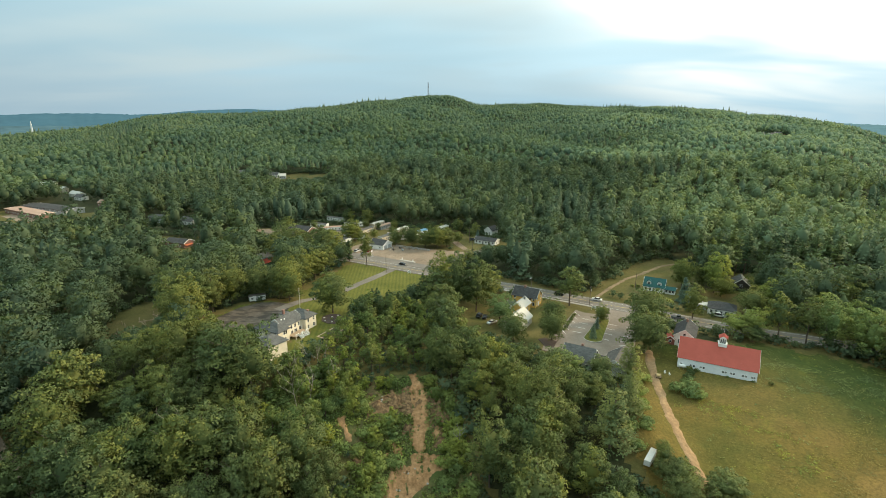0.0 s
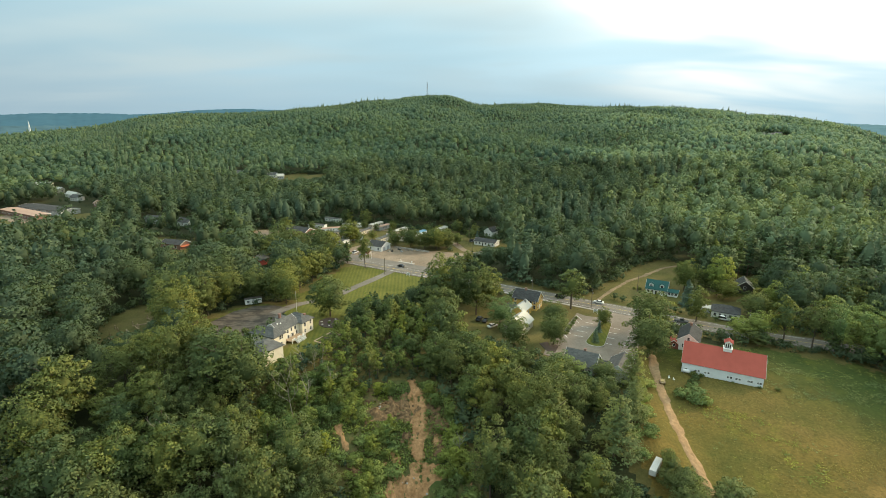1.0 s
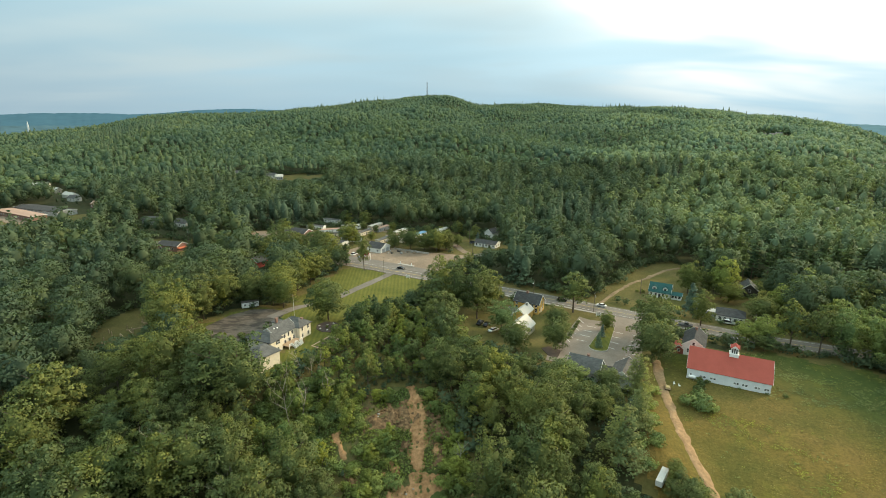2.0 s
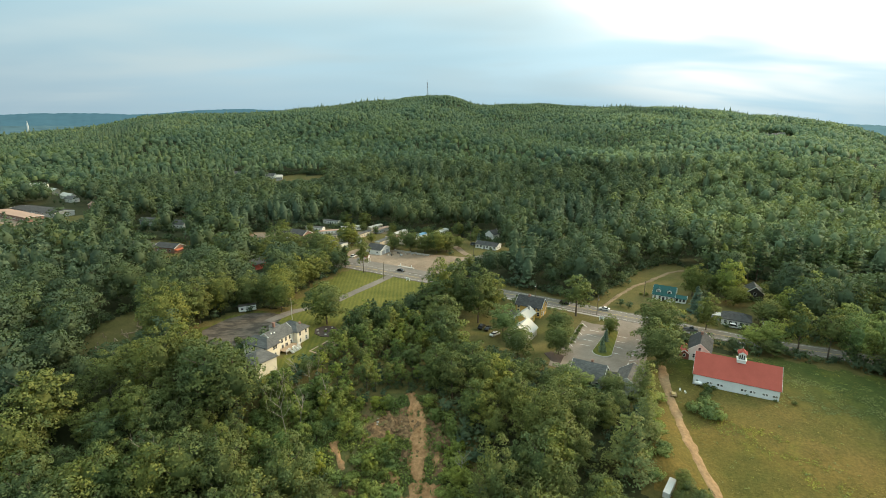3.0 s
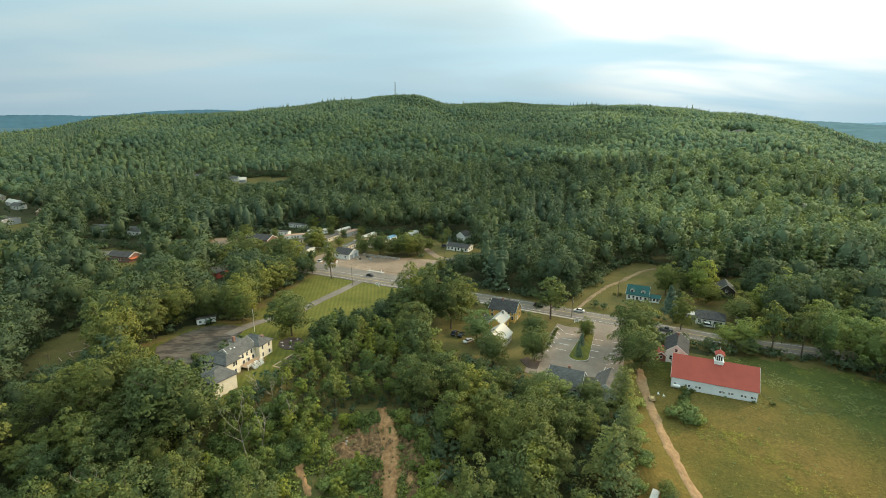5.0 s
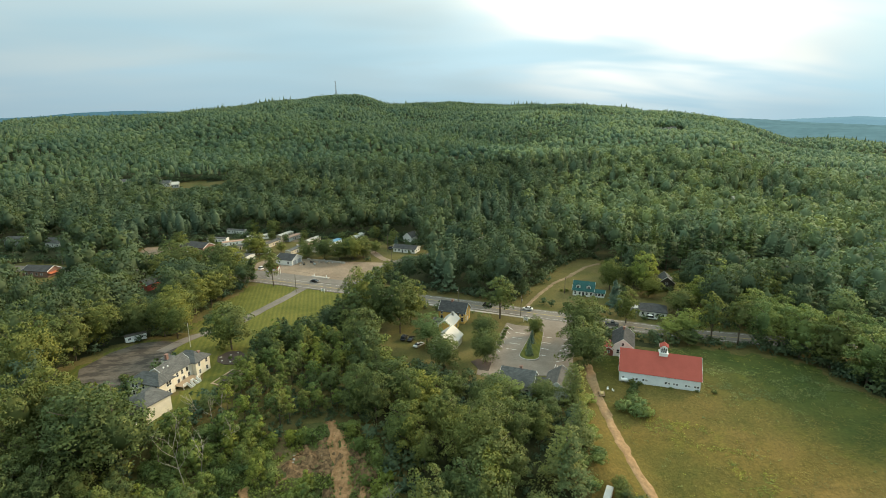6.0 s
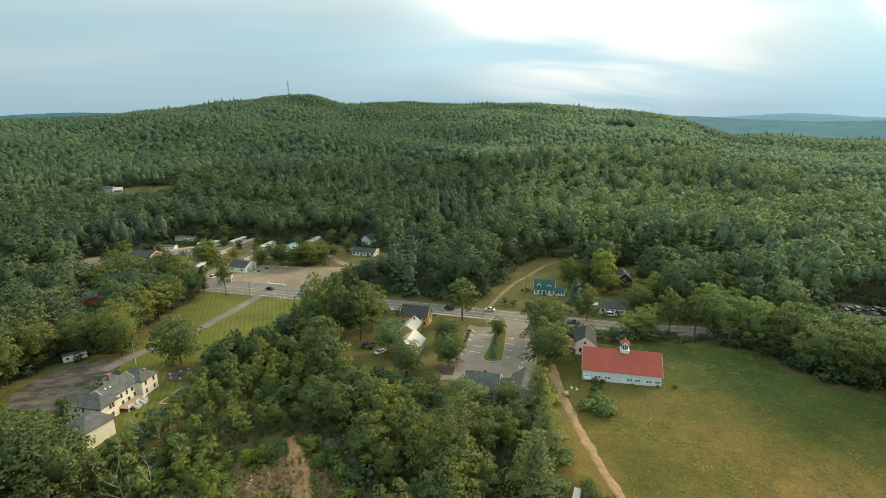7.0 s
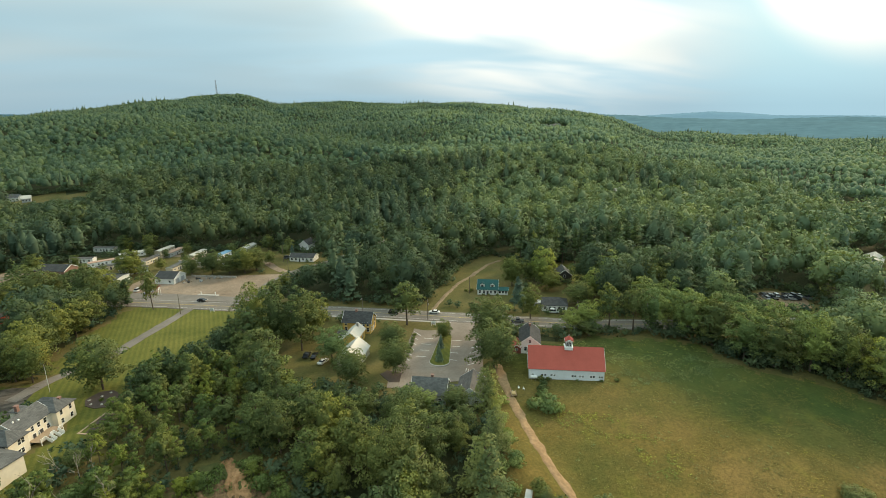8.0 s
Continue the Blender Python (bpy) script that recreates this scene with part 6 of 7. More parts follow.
def far_template(conifer, k, sprays):
    """A distant crown: an uneven dome with clumped leaf sprays standing out of it."""
    v, f = [(0.0, 0.0, 1.0)], []
    for j, e in enumerate((40, -20)):
        c, z = math.cos(math.radians(e)), math.sin(math.radians(e))
        v += [(c * math.cos((i + 0.5 * j) * 6.2832 / k), c * math.sin((i + 0.5 * j) * 6.2832 / k), z) for i in range(k)]
    for i in range(k):
        n = (i + 1) % k
        f += [(0, 1 + i, 1 + n), (1 + i, 1 + k + i, 1 + n), (1 + k + i, 1 + k + n, 1 + n)]
    d, f = np.array(v), np.array(f)
    if conifer:
        t = (d[:, 2] + 1) / 2
        dome = np.stack([d[:, 0] * 3.0 * (1.05 - t), d[:, 1] * 3.0 * (1.05 - t), 2 + 15 * t], 1)
        nd = norm(np.stack([d[:, 0], d[:, 1], np.full(len(d), 0.7)], 1))
        u = rng.uniform(0, 1, sprays) ** 0.8
        a = rng.uniform(0, 6.283, sprays)
        side = np.stack([np.cos(a), np.sin(a), np.full(sprays, 0.6)], 1)
        at = side * np.array([1, 1, 0]) * (3.2 * (1 - u))[:, None] + np.stack([0 * u, 0 * u, 4 + 13 * u], 1)
        size = 1.4 * (1.1 - 0.75 * u)
    else:
        dome = d * np.array([3.9, 3.9, 4.7]) * rng.uniform(0.72, 1.12, (len(d), 1)) + np.array([0, 0, 9.2])
        nd = norm(d + np.array([0, 0, 0.15]) + rng.normal(0, 0.15, d.shape))
        lobe = unit(7)
        lobe[:, 2] = np.abs(lobe[:, 2]) * 1.1 - 0.1
        own = unit(sprays)
        side = lobe[rng.integers(7, size=sprays)] + own * 0.42
        at = side * np.array([4.3, 4.3, 4.7]) * rng.uniform(0.86, 1.1, (sprays, 1)) + np.array([0, 0, 9.4])
        size = rng.uniform(0.6, 1.15, sprays)
        side = norm(side + own * 0.5)
    cv, cf, cn = cards(at, norm(side * 0.7 + unit(sprays) * 0.6), size, norm(side + np.array([0, 0, 0.12])), 0.22)
    v, f, n = join([(dome, f, nd), (cv, cf, cn)])
    return v, f, n, 17 if conifer else 15


x, y = spread_points(-1500, 1900, 100, 2450, 8.3)
r, az = np.hypot(x, y), np.degrees(np.arctan2(x, y))
rr = np.interp(az, RIDGE[:, 0], RIDGE[:, 1])
keep = (r > 634) & (az > -50) & (az < 72) & (r < rr + 130) & ~open_land(x, y)
x, y, r = x[keep], y[keep], r[keep]
h = rng.uniform(11.5, 18, len(x))
hill_az = np.degrees(np.arctan2(x, y))
first = (r < 820) | ((np.abs(hill_az - 33.0) < 2.2) & (r > 960) & (r < 1105))
h[first] = np.minimum(h[first], height_limit(x[first], y[first]))
con = np.sin(x / 120 + 0.4) * np.cos(y / 150) + rng.normal(0, 0.5, len(x)) > np.interp(hill_az, [-34, -30, -12, -7], [0.95, 0.35, 0.45, 0.95])
crest = (np.abs(rr[keep] - r) < 45) & (rng.uniform(size=len(x)) < 0.2)
con |= crest
h = np.where(crest, h * rng.uniform(1.0, 1.4, len(x)), h)
stand = 1 + 0.18 * np.sin(x / 70 + 2) * np.sin(y / 83) + 0.14 * np.sin((x - y) / 41)
h = h * np.where(first, 1.0, stand)
# eastern bearings take the leaf copy lightened for haze
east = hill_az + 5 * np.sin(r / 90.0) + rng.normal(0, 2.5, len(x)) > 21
mass_trees(x[east & ~con], y[east & ~con], h[east & ~con], [far_template(False, 4, 10) for _ in range(12)], "eastern_hill_woods", "broadleaf forest on the low eastern slopes, lightened for haze", LEAF_EAST_HAZE)
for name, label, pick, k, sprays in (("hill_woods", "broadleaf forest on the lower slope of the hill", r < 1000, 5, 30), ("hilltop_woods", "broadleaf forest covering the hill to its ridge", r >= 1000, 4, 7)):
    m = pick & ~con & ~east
    mass_trees(x[m], y[m], h[m], [far_template(False, k, sprays) for _ in range(12)], name, label, LEAF_HILL_HAZE)
mass_trees(x[con], y[con], h[con] * 1.08, [far_template(True, 4, 10) for _ in range(6)], "hill_conifers", "dark conifers scattered through the hill forest", NEEDLE_WOODS)


# ---- far hills ----
def far_ridge(name, dist, front, tops, bumps, mat, label, seed, lo=-80, hi=100):
    """A line of far hills; tops: azimuth and height."""
    n = 420
    t = np.linspace(lo, hi, n)
    a = np.radians(t)
    rs = np.random.default_rng(seed)
    ph = rs.uniform(0, 6.28, 6)
    top = np.interp(t, [p[0] for p in tops], [p[1] for p in tops])
    top = top + bumps * (0.5 * np.sin(t / 6.0 + ph[0]) + 0.35 * np.sin(t / 2.9 + ph[1]) + 0.15 * np.sin(t / 1.1 + ph[2])) + 0.8 * rs.normal(size=n)
    rows = []
    for dr, dz in ((-front, 0.0), (-front * 0.6, 0.25), (-front * 0.25, 0.7), (0, 1.0), (300, 0.3)):
        z = -45 + (top + 45) * dz
        rows.append(np.stack([(dist + dr) * np.sin(a), (dist + dr) * np.cos(a), z], 1))
    v = np.concatenate(rows)
    i, j = np.meshgrid(np.arange(4), np.arange(n - 1), indexing="ij")
    f = np.stack([i * n + j, i * n + j + 1, (i + 1) * n + j + 1, (i + 1) * n + j], -1).reshape(-1, 4)
    me = bulk(name, v, f, mat)
    me.polygons.foreach_set("use_smooth", np.ones(len(f), bool))
    return tagged(new(name, me), label, "hills", kind="structure")


# the blue of each line of hills is painted haze, not leaf colour
far_ridge("backdrop_hills_west", 4600, 500, ((-80, 20), (-30, 36), (-26, 52), (-23, 76), (-20.5, 86), (-18.5, 90), (-15, 82), (-10, 60), (10, 20)), 2, HAZE_BLUE, "hills on the western horizon, tinted blue for haze", 3, -80, 10)
far_ridge("backdrop_hills_far", 4600, 500, ((5, 20), (30, 20), (41, 6), (45, 26), (48.5, 44), (51, 34), (54, 14), (70, 10), (95, 10)), 3, HAZE_PALE, "hills on the horizon, tinted pale blue for haze", 3, 5, 100)
far_ridge("backdrop_hills_mid", 3700, 700, ((-80, 40), (-42, 40), (-38, 48), (-35, 56), (-31, 58), (-27, 48), (-20, 30), (10, 30)), 2, HAZE_BLUE, "wooded hills in the distance, tinted blue for haze", 8, -80, 10)
far_ridge("backdrop_hills_east", 3700, 700, ((5, 30), (30, 30), (35, 36), (37, 42), (41, 32), (45, 18), (50, 8), (55, 14), (59, 22), (64, 8), (95, 8)), 3, HAZE_EAST, "wooded eastern hills in the distance, tinted pale for haze", 8, 5, 100)
far_ridge("backdrop_plain", 2900, 1000, ((-80, 6), (-38, 10), (-30, 12), (10, 10)), 2, HAZE_GREEN, "wooded plain before the hills, tinted blue-green for haze", 11, -80, 10)
far_ridge("backdrop_plain_east", 2900, 1000, ((5, 10), (38, 12), (46, 22), (51, 14), (57, 20), (64, 10), (95, 10)), 3, HAZE_EAST, "hazy green wooded plain before the hills", 11, 5, 100)


def steeple():
    x, y = -1470.0, 2022.0
    g = ground_z(x, y)
    ob = thing("church_steeple", "white church steeple rising over far woods", "church steeple", pose(x, y, g, 0, 0, 20))
    part("tower", Shape().box(-2.3, -2.3, -2.0, 2.3, 2.3, 24.0 - g), WHITE, ob)
    part("belfry", Shape().box(-1.8, -1.8, 24.0 - g, 1.8, 1.8, 29.0 - g), WHITE, ob)
    part("spire", Shape().tube([(0, 0, 29.0 - g), (0, 0, 40.0 - g)], [1.8, 0.2], 8), WHITE, ob)


steeple()
MAST_STEEL = plain("dull_mast_steel", (0.20, 0.20, 0.205), 0.7, 0.2)


def mast():
    x, y = -1.6, 1826.0
    z = ground_z(x, y)
    ob = thing("radio_mast", "grey steel lattice mast on the hilltop", "radio mast", pose(x, y, z))
    Ht, w0, w1 = 66.0, 3.0, 1.0
    legs = []
    for k in range(3):
        a = 2.0944 * k
        legs.append((Vector((w0 * math.cos(a), w0 * math.sin(a), -1)), Vector((w1 * math.cos(a), w1 * math.sin(a), Ht))))
        part("leg", Shape().tube([tuple(legs[k][0]), tuple(legs[k][1])], [0.5, 0.42], 5), MAST_STEEL, ob)
    for k in range(3):
        p, q = legs[k], legs[(k + 1) % 3]
        for i in range(14):
            t0, t1 = i / 14, (i + 1) / 14
            part("brace", Shape().tube([tuple(p[0].lerp(p[1], t0)), tuple(q[0].lerp(q[1], t1))], [0.2, 0.2], 4), MAST_STEEL, ob)
            part("brace", Shape().tube([tuple(q[0].lerp(q[1], t0)), tuple(p[0].lerp(p[1], t1))], [0.2, 0.2], 4), MAST_STEEL, ob)
    for hz, w in ((38, 2.4), (50, 2.6), (64, 3.2)):
        for k in range(3):
            a = 2.0944 * k + 0.5
            part("antenna", Shape().box(w * math.cos(a) - 0.35, w * math.sin(a) - 0.35, hz - 1.4, w * math.cos(a) + 0.35, w * math.sin(a) + 0.35, hz + 1.4), TRIM, ob)
        part("mount", Shape().tube([(-w, 0, hz), (w, 0, hz)], [0.15, 0.15], 5).tube([(0, -w, hz), (0, w, hz)], [0.15, 0.15], 5), STEEL, ob)
    part("whip", Shape().tube([(0, 0, Ht), (0, 0, Ht + 6)], [0.14, 0.06], 5), STEEL, ob)


mast()


# ---- the torn gully ----
SOIL = ground_material("crumbling_soil", ((0.36, (0.080, 0.052, 0.030)), (0.62, (0.235, 0.148, 0.082))), 0.9, (0.55, 0.55, 0.52), (1.4, 1.35, 1.3))
slide("scarp_soil", [(-15.0, 145.5, 3.6), (-11.2, 146, 5.2), (-6.8, 147.0, 4.8)], SOIL, "brown crumbling soil torn open beside the sand", 9, 0.55, 1.0, 0.45, "bank")
slide("scarp_edge", [(0.8, 150, 1.6), (2.4, 141, 2.4), (3.4, 133, 1.8)], SOIL, "brown crumbling soil edge of the gully", 19, 0.45, 0.5, 0.45, "bank")
slide("sand_chute", [(-5.4, 161.0, 0.9), (-4.6, 156.5, 1.2), (-3.2, 152.5, 3.3), (-2.4, 148.5, 3.2), (-2.5, 142, 2.5), (-2.7, 136, 2.1), (-2.6, 132.5, 2.3)], SAND, "steep bare orange sand washed down the bank", 2, 0.4, 0.6, 0.35)
slide("sand_fan", [(4.6, 126.0, 1.5), (0.6, 127.0, 2.6), (-4.5, 122.0, 4.0), (-10.0, 115, 5.0), (-15, 105, 5.0), (-18, 96, 4.0)], SAND, "fan of pale sand at the foot of the gully", 5, 0.5, 0.75, 0.4)
for k, line in enumerate(([(-9.6, 132, 0.8), (-8.8, 130.5, 1.3)], [(-26.0, 139.5, 0.8), (-24.6, 137.0, 1.1), (-23.2, 133.8, 0.9)], [(2.0, 134.0, 0.4), (3.0, 137.5, 0.35), (4.6, 140.5, 0.3)], [(-15, 124, 0.8), (-13.5, 121, 1.6)], [(-21, 128, 0.8), (-19, 126, 1.5)])):
    slide("sand_patch", line, SAND if k < 3 else SOIL, "small patch of bare sand in the scrub", 40 + k, 0.6, 0.4)


def stone(x, y, size, seed, name="boulder", label="grey boulder lying on the bare ground", mat=STONE, group=""):
    rs = np.random.default_rng(seed)
    v, f = ICO2
    v = v * rs.uniform(0.75, 1.15, (len(v), 1)) * np.array([1.0, 0.8, 0.6]) * size
    ob = new(name, bulk(name, v, f, mat))
    ob.matrix_basis = pose(x, y, ground_z(x, y) + size * 0.25, 0, 0, rs.uniform(0, 360))
    return tagged(ob, label, "stone", group)


for k in range(46):
    a, rr_ = k * 2.4, 0.35 + 0.65 * ((k * 13) % 17) / 17
    x, y = -10.4 + 5.4 * rr_ * math.cos(a), 147.0 + 3.6 * rr_ * math.sin(a)
    stone(x, y, 0.22 + 0.4 * ((k * 7) % 9) / 9, 500 + k, "soil_clod", "brown clod of fallen soil and roots", SOIL, "clods on the scarp")
for k in range(34):
    x, y = -5 + 7.5 * math.sin(k * 1.3) * ((k * 5) % 11) / 11 - 0.4 * k * ((k % 3) / 3), 122.5 + 5.5 * math.cos(k * 2.3) * ((k * 7) % 13) / 13
    stone(x, y, 0.16 + 0.26 * ((k * 7) % 9) / 9, 600 + k, "soil_clod", "brown clod lying on the pale sand", SOIL, "clods on the sand")
for k in range(26):
    x, y = (-11 + 4.2 * math.sin(k * 2.1), 146.5 + 2.6 * math.cos(k * 3.7)) if k < 15 else (-4 + 5 * math.sin(k * 1.7), 121 + 5 * math.cos(k * 2.9))
    stone(x, y, 0.25 + 0.25 * ((k * 7) % 5) / 5, 100 + k, group="stones in the gully")


# ---- bare trees ----
def dead_tree(x, y, height, seed, lean=6):
    rd = random.Random(seed)
    s = Shape()

    def limb(p, d, length, r, depth):
        q, pts, rad = Vector(p), [tuple(p)], [r]
        for k in range(4):
            d = (d + Vector((rd.uniform(-.22, .22), rd.uniform(-.22, .22), rd.uniform(-.05, .12)))).normalized()
            q = q + d * length / 4
            pts.append(tuple(q))
            rad.append(r * (1 - 0.2 * (k + 1)))
            if depth and k:
                for _ in range(2 if depth > 1 else 1):
                    e = (d + Vector((rd.uniform(-1, 1), rd.uniform(-1, 1), rd.uniform(0.0, 0.5)))).normalized()
                    limb(tuple(q), e, length * rd.uniform(0.35, 0.55), r * 0.5, depth - 1)
        s.tube(pts, rad, 5)

    limb((0, 0, -0.5), Vector((0, 0, 1)), height * 0.85, 0.15, 2)
    ob = thing("dead_tree", "bare bleached tree with forked grey branches", "tree", pose(x, y, ground_z(x, y), rd.uniform(-lean, lean), rd.uniform(-lean, lean), rd.uniform(0, 360)), "bare trees")
    part("trunk", s, DEADWOOD, ob)


for k, (x, y, h) in enumerate(((-40, 143, 17), (-37, 146, 14), (-61, 156, 12), (-63, 152, 11), (-41, 165, 8), (-38, 163, 7), (-35.5, 166, 6.5), (-45, 155, 9), (-30, 152, 11), (-70, 128, 14), (-52, 118, 13), (9, 130, 7))):
    dead_tree(x, y, h, k + 3)


for x, y, h, w in ((62.2, 117.2, 6, 5.5), (64.0, 120.2, 6, 5.5), (64.8, 123.4, 4.5, 4), (65.5, 113.5, 8, 7), (64.5, 109.5, 9, 8), (76, 110.5, 8.4, 10.5), (66.5, 116.5, 5.5, 5)):
    plant(BROAD, x, y, h, w)


# ---- shrubs and hedges ----
SHRUB = thing("shrub", "rounded leafy green shrub", "shrub", pose(92.6, 164.4, ground_z(92.6, 164.4) - 0.1) @ Matrix.Diagonal((0.7, 0.7, 0.7, 1)), "shrubs")
sv, sf, sn = broad_crown(2.6, 4.4, 14, 34, 0.24, 0.0, 0)
part("foliage", bulk("foliage", sv, sf, LEAF, sn), None, SHRUB)
SCRUB_BUSH = thing("scrub_bush", "light green bush on the rough grass", "shrub", pose(88.8, 158.8, ground_z(88.8, 158.8) - 0.1), "scrub bushes")
sv, sf, sn = broad_crown(2.4, 4.8, 16, 40, 0.2, 0.0, 0, 0.35)
part("foliage", bulk("foliage", sv, sf, LEAF_LIGHT, sn), None, SCRUB_BUSH)
for x, y, k in ((83.8, 155.6, 1.3), (88.4, 154.6, 1.35), (87.0, 152.0, 1.25), (89.4, 151.2, 1.0)):
    copy_thing(SCRUB_BUSH, pose(x, y, ground_z(x, y) - 0.1, 0, 0, x * 77 % 360) @ Matrix.Diagonal((k, k, k * 0.95, 1)))
for x, y, k in ((90.6, 162.0, 0.8), (93.2, 166.8, 0.6), (95.4, 165.8, 0.45), (104.0, 161.2, 0.25), (111.0, 157.6, 0.3), (116.0, 155.6, 0.4),
                (64.8, 214.5, 0.42), (63.3, 211.8, 0.42), (61.8, 209, 0.45), (60.3, 206.2, 0.45), (58.9, 203.5, 0.42), (57.4, 200.8, 0.42), (55.9, 198.2, 0.4),
                (48.2, 175.6, 0.4), (50.4, 174.9, 0.45), (52.6, 174.2, 0.42), (57.5, 172.0, 0.42), (60.0, 170.8, 0.45), (62.2, 170.0, 0.4),
                (107.8, 252.6, 0.6), (105.6, 253.4, 0.5), (111, 245.2, 0.35), (113.2, 243.9, 0.35), (116.8, 241.9, 0.35), (-66, 186, 0.9), (-69, 189, 0.7), (-72, 182, 0.8), (-62, 172, 0.6),
                (34, 350, 0.7), (41, 339.5, 0.5), (82, 220, 0.3), (-39, 198, 0.35), (-43, 206, 0.35), (7, 209, 0.7), (10, 204, 0.8), (3, 212, 0.7), (15, 201, 0.6), (72, 160, 0.8), (69, 157, 0.9), (74, 165, 0.6)):
    m = pose(x, y, ground_z(x, y) - 0.1, 0, 0, x * 77 % 360) @ Matrix.Diagonal((k, k, k * 1.05, 1))
    copy_thing(SHRUB, m @ Matrix.Diagonal((1 / 0.7, 1 / 0.7, 1 / 0.7, 1)))
# scrubby undergrowth along the bank and field edge
gx, gy = spread_points(-60, 76, 92, 206, 3.6)
ok = (inside(AREAS["gully"], gx, gy) & (near_line([(-6, 158), (-4, 140), (-2, 128)], gx, gy) > 4.6) & (near_line([(-2, 126), (-7, 116), (-14, 98)], gx, gy) > 5.6) & (near_line([(-15, 145), (-10, 146)], gx, gy) > 6.2) & ((near_line([(1, 149), (3, 134)], gx, gy) > 3.4) | (gx * 7 % 1 < 0.3))) \
    | ((near_line([(57, 96), (60, 128), (66, 150), (72, 160)], gx, gy) < 3.4)) | (inside(AREAS["slope"], gx, gy) & (near_line([(-27, 141), (-23, 133)], gx, gy) > 2.6))
ok &= np.hypot(gx - 58.8, gy - 121.0) > 5.5
for x, y in zip(gx[ok], gy[ok]):
    k = rng.uniform(0.55, 1.15)
    copy_thing(SCRUB_BUSH, pose(x, y, ground_z(x, y) - 0.15, 0, 0, rng.uniform(0, 360)) @ Matrix.Diagonal((k, k, k * rng.uniform(0.7, 1.1), 1)))


def gully_grass():
    """Rank grass and low growth on the slopes of the gully."""
    x, y = spread_points(-52, 16, 92, 162, 0.7, 0.5)
    ok = (inside(AREAS["gully"], x, y) | inside(AREAS["slope"], x, y)) & (near_line([(-26, 139.5), (-23.5, 134)], x, y) > 0.8) & (near_line([(-5, 158), (-3, 150), (-2.5, 142), (-2.7, 132)], x, y) > 1.7) & (near_line([(3, 126.5), (-5, 121), (-14, 106), (-18, 96)], x, y) > 3.6) & (near_line([(-14, 145.5), (-8, 147)], x, y) > 4.2)
    ok &= ripple(x, y, 77, 3.0) > -0.75
    x, y = x[ok], y[ok]
    n, per = len(x), 6
    at = np.repeat(np.stack([x, y, land(x, y) + 0.3], 1), per, 0) + rng.normal(0, 0.3, (n * per, 3)) * np.array([1, 1, 0.6])
    v, f, sn = cards(at, norm(unit(n * per) * 0.9 + np.array([0, 0, 0.5])), rng.uniform(0.16, 0.36, n * per), np.tile(np.array([[0.2, 0.0, 1.0]]), (n * per, 1)))
    tagged(new("gully_grass", bulk("gully_grass", v, f, LEAF_YOUNG, sn)), "rank green grass on the slopes of the gully", "grass", kind="stuff")


gully_grass()


def weeds(name, label, line, spread, base, size, mat, seed):
    """Tufts standing in the hay field, thickest along a line."""
    x, y = spread_points(60, 200, 62, 186, 0.8, 0.5)
    ok = inside(AREAS["field"], x, y) & (near_line(TRACK, x, y) > 2.0)
    dens = base + 1.1 * np.exp(-(near_line(line, x, y) / spread) ** 2)
    dens = dens * np.clip(0.5 + 1.6 * ripple(x, y, seed, 2.6), 0, 1.5)
    ok &= rng.uniform(size=x.shape) < dens
    x, y = x[ok], y[ok]
    n, per = len(x), 6
    at = np.repeat(np.stack([x, y, land(x, y) + 0.08], 1), per, 0) + rng.normal(0, 0.38, (n * per, 3)) * np.array([1, 1, 0.10])
    v, f, sn = cards(at, norm(unit(n * per) * 0.35 + np.array([0, 0, 1.0])), rng.uniform(0.5, 1.0, n * per) * size, np.tile(np.array([[0.1, 0.1, 1.0]]), (n * per, 1)))
    tagged(new(name, bulk(name, v, f, mat, sn)), label, "weeds", kind="stuff")


weeds("yellow_weeds", "yellow-green leafy weeds tufted through the hay field", [(84, 149), (92, 147), (98, 142), (102, 133), (103, 120)], 4.0, 0.008, 0.23, leaf_material("yellow_weeds_leaf", (0.20, 0.20, 0.040), (0.26, 0.25, 0.050), (0.33, 0.31, 0.062), 0.12, 0.2, 0.1, 0.0), 61)
weeds("pale_weeds", "pale green broad-leaved weeds in the hay field", [(116, 172), (126, 160), (138, 152), (152, 150)], 9.0, 0.012, 0.27, leaf_material("pale_weeds_leaf", (0.125, 0.150, 0.052), (0.180, 0.200, 0.078), (0.24, 0.25, 0.105), 0.12, 0.2, 0.1, 0.0), 62)
weeds("dry_weeds", "dry grassy tufts scattered over the hay field", [(120, 110), (150, 118), (175, 110)], 16.0, 0.14, 0.17, leaf_material("dry_weeds_leaf", (0.150, 0.125, 0.040), (0.205, 0.165, 0.056), (0.27, 0.215, 0.080), 0.12, 0.2, 0.1, 0.0), 63)


# ---- vehicles ----
def prism(profile, y0, y1, inset=0.0):
    """A side profile (x, z) drawn across from y0 to y1."""
    n = len(profile)
    s = Shape()
    zs = [p[1] for p in profile]
    zt = max(zs)
    a = [(x, y0 + (inset if z > zt - 0.02 else 0), z) for x, z in profile]
    b = [(x, y1 - (inset if z > zt - 0.02 else 0), z) for x, z in profile]
    return s.add(a + b, [tuple(range(n)), tuple(range(2 * n - 1, n - 1, -1))] + [(i, n + i, n + (i + 1) % n, (i + 1) % n) for i in range(n)])


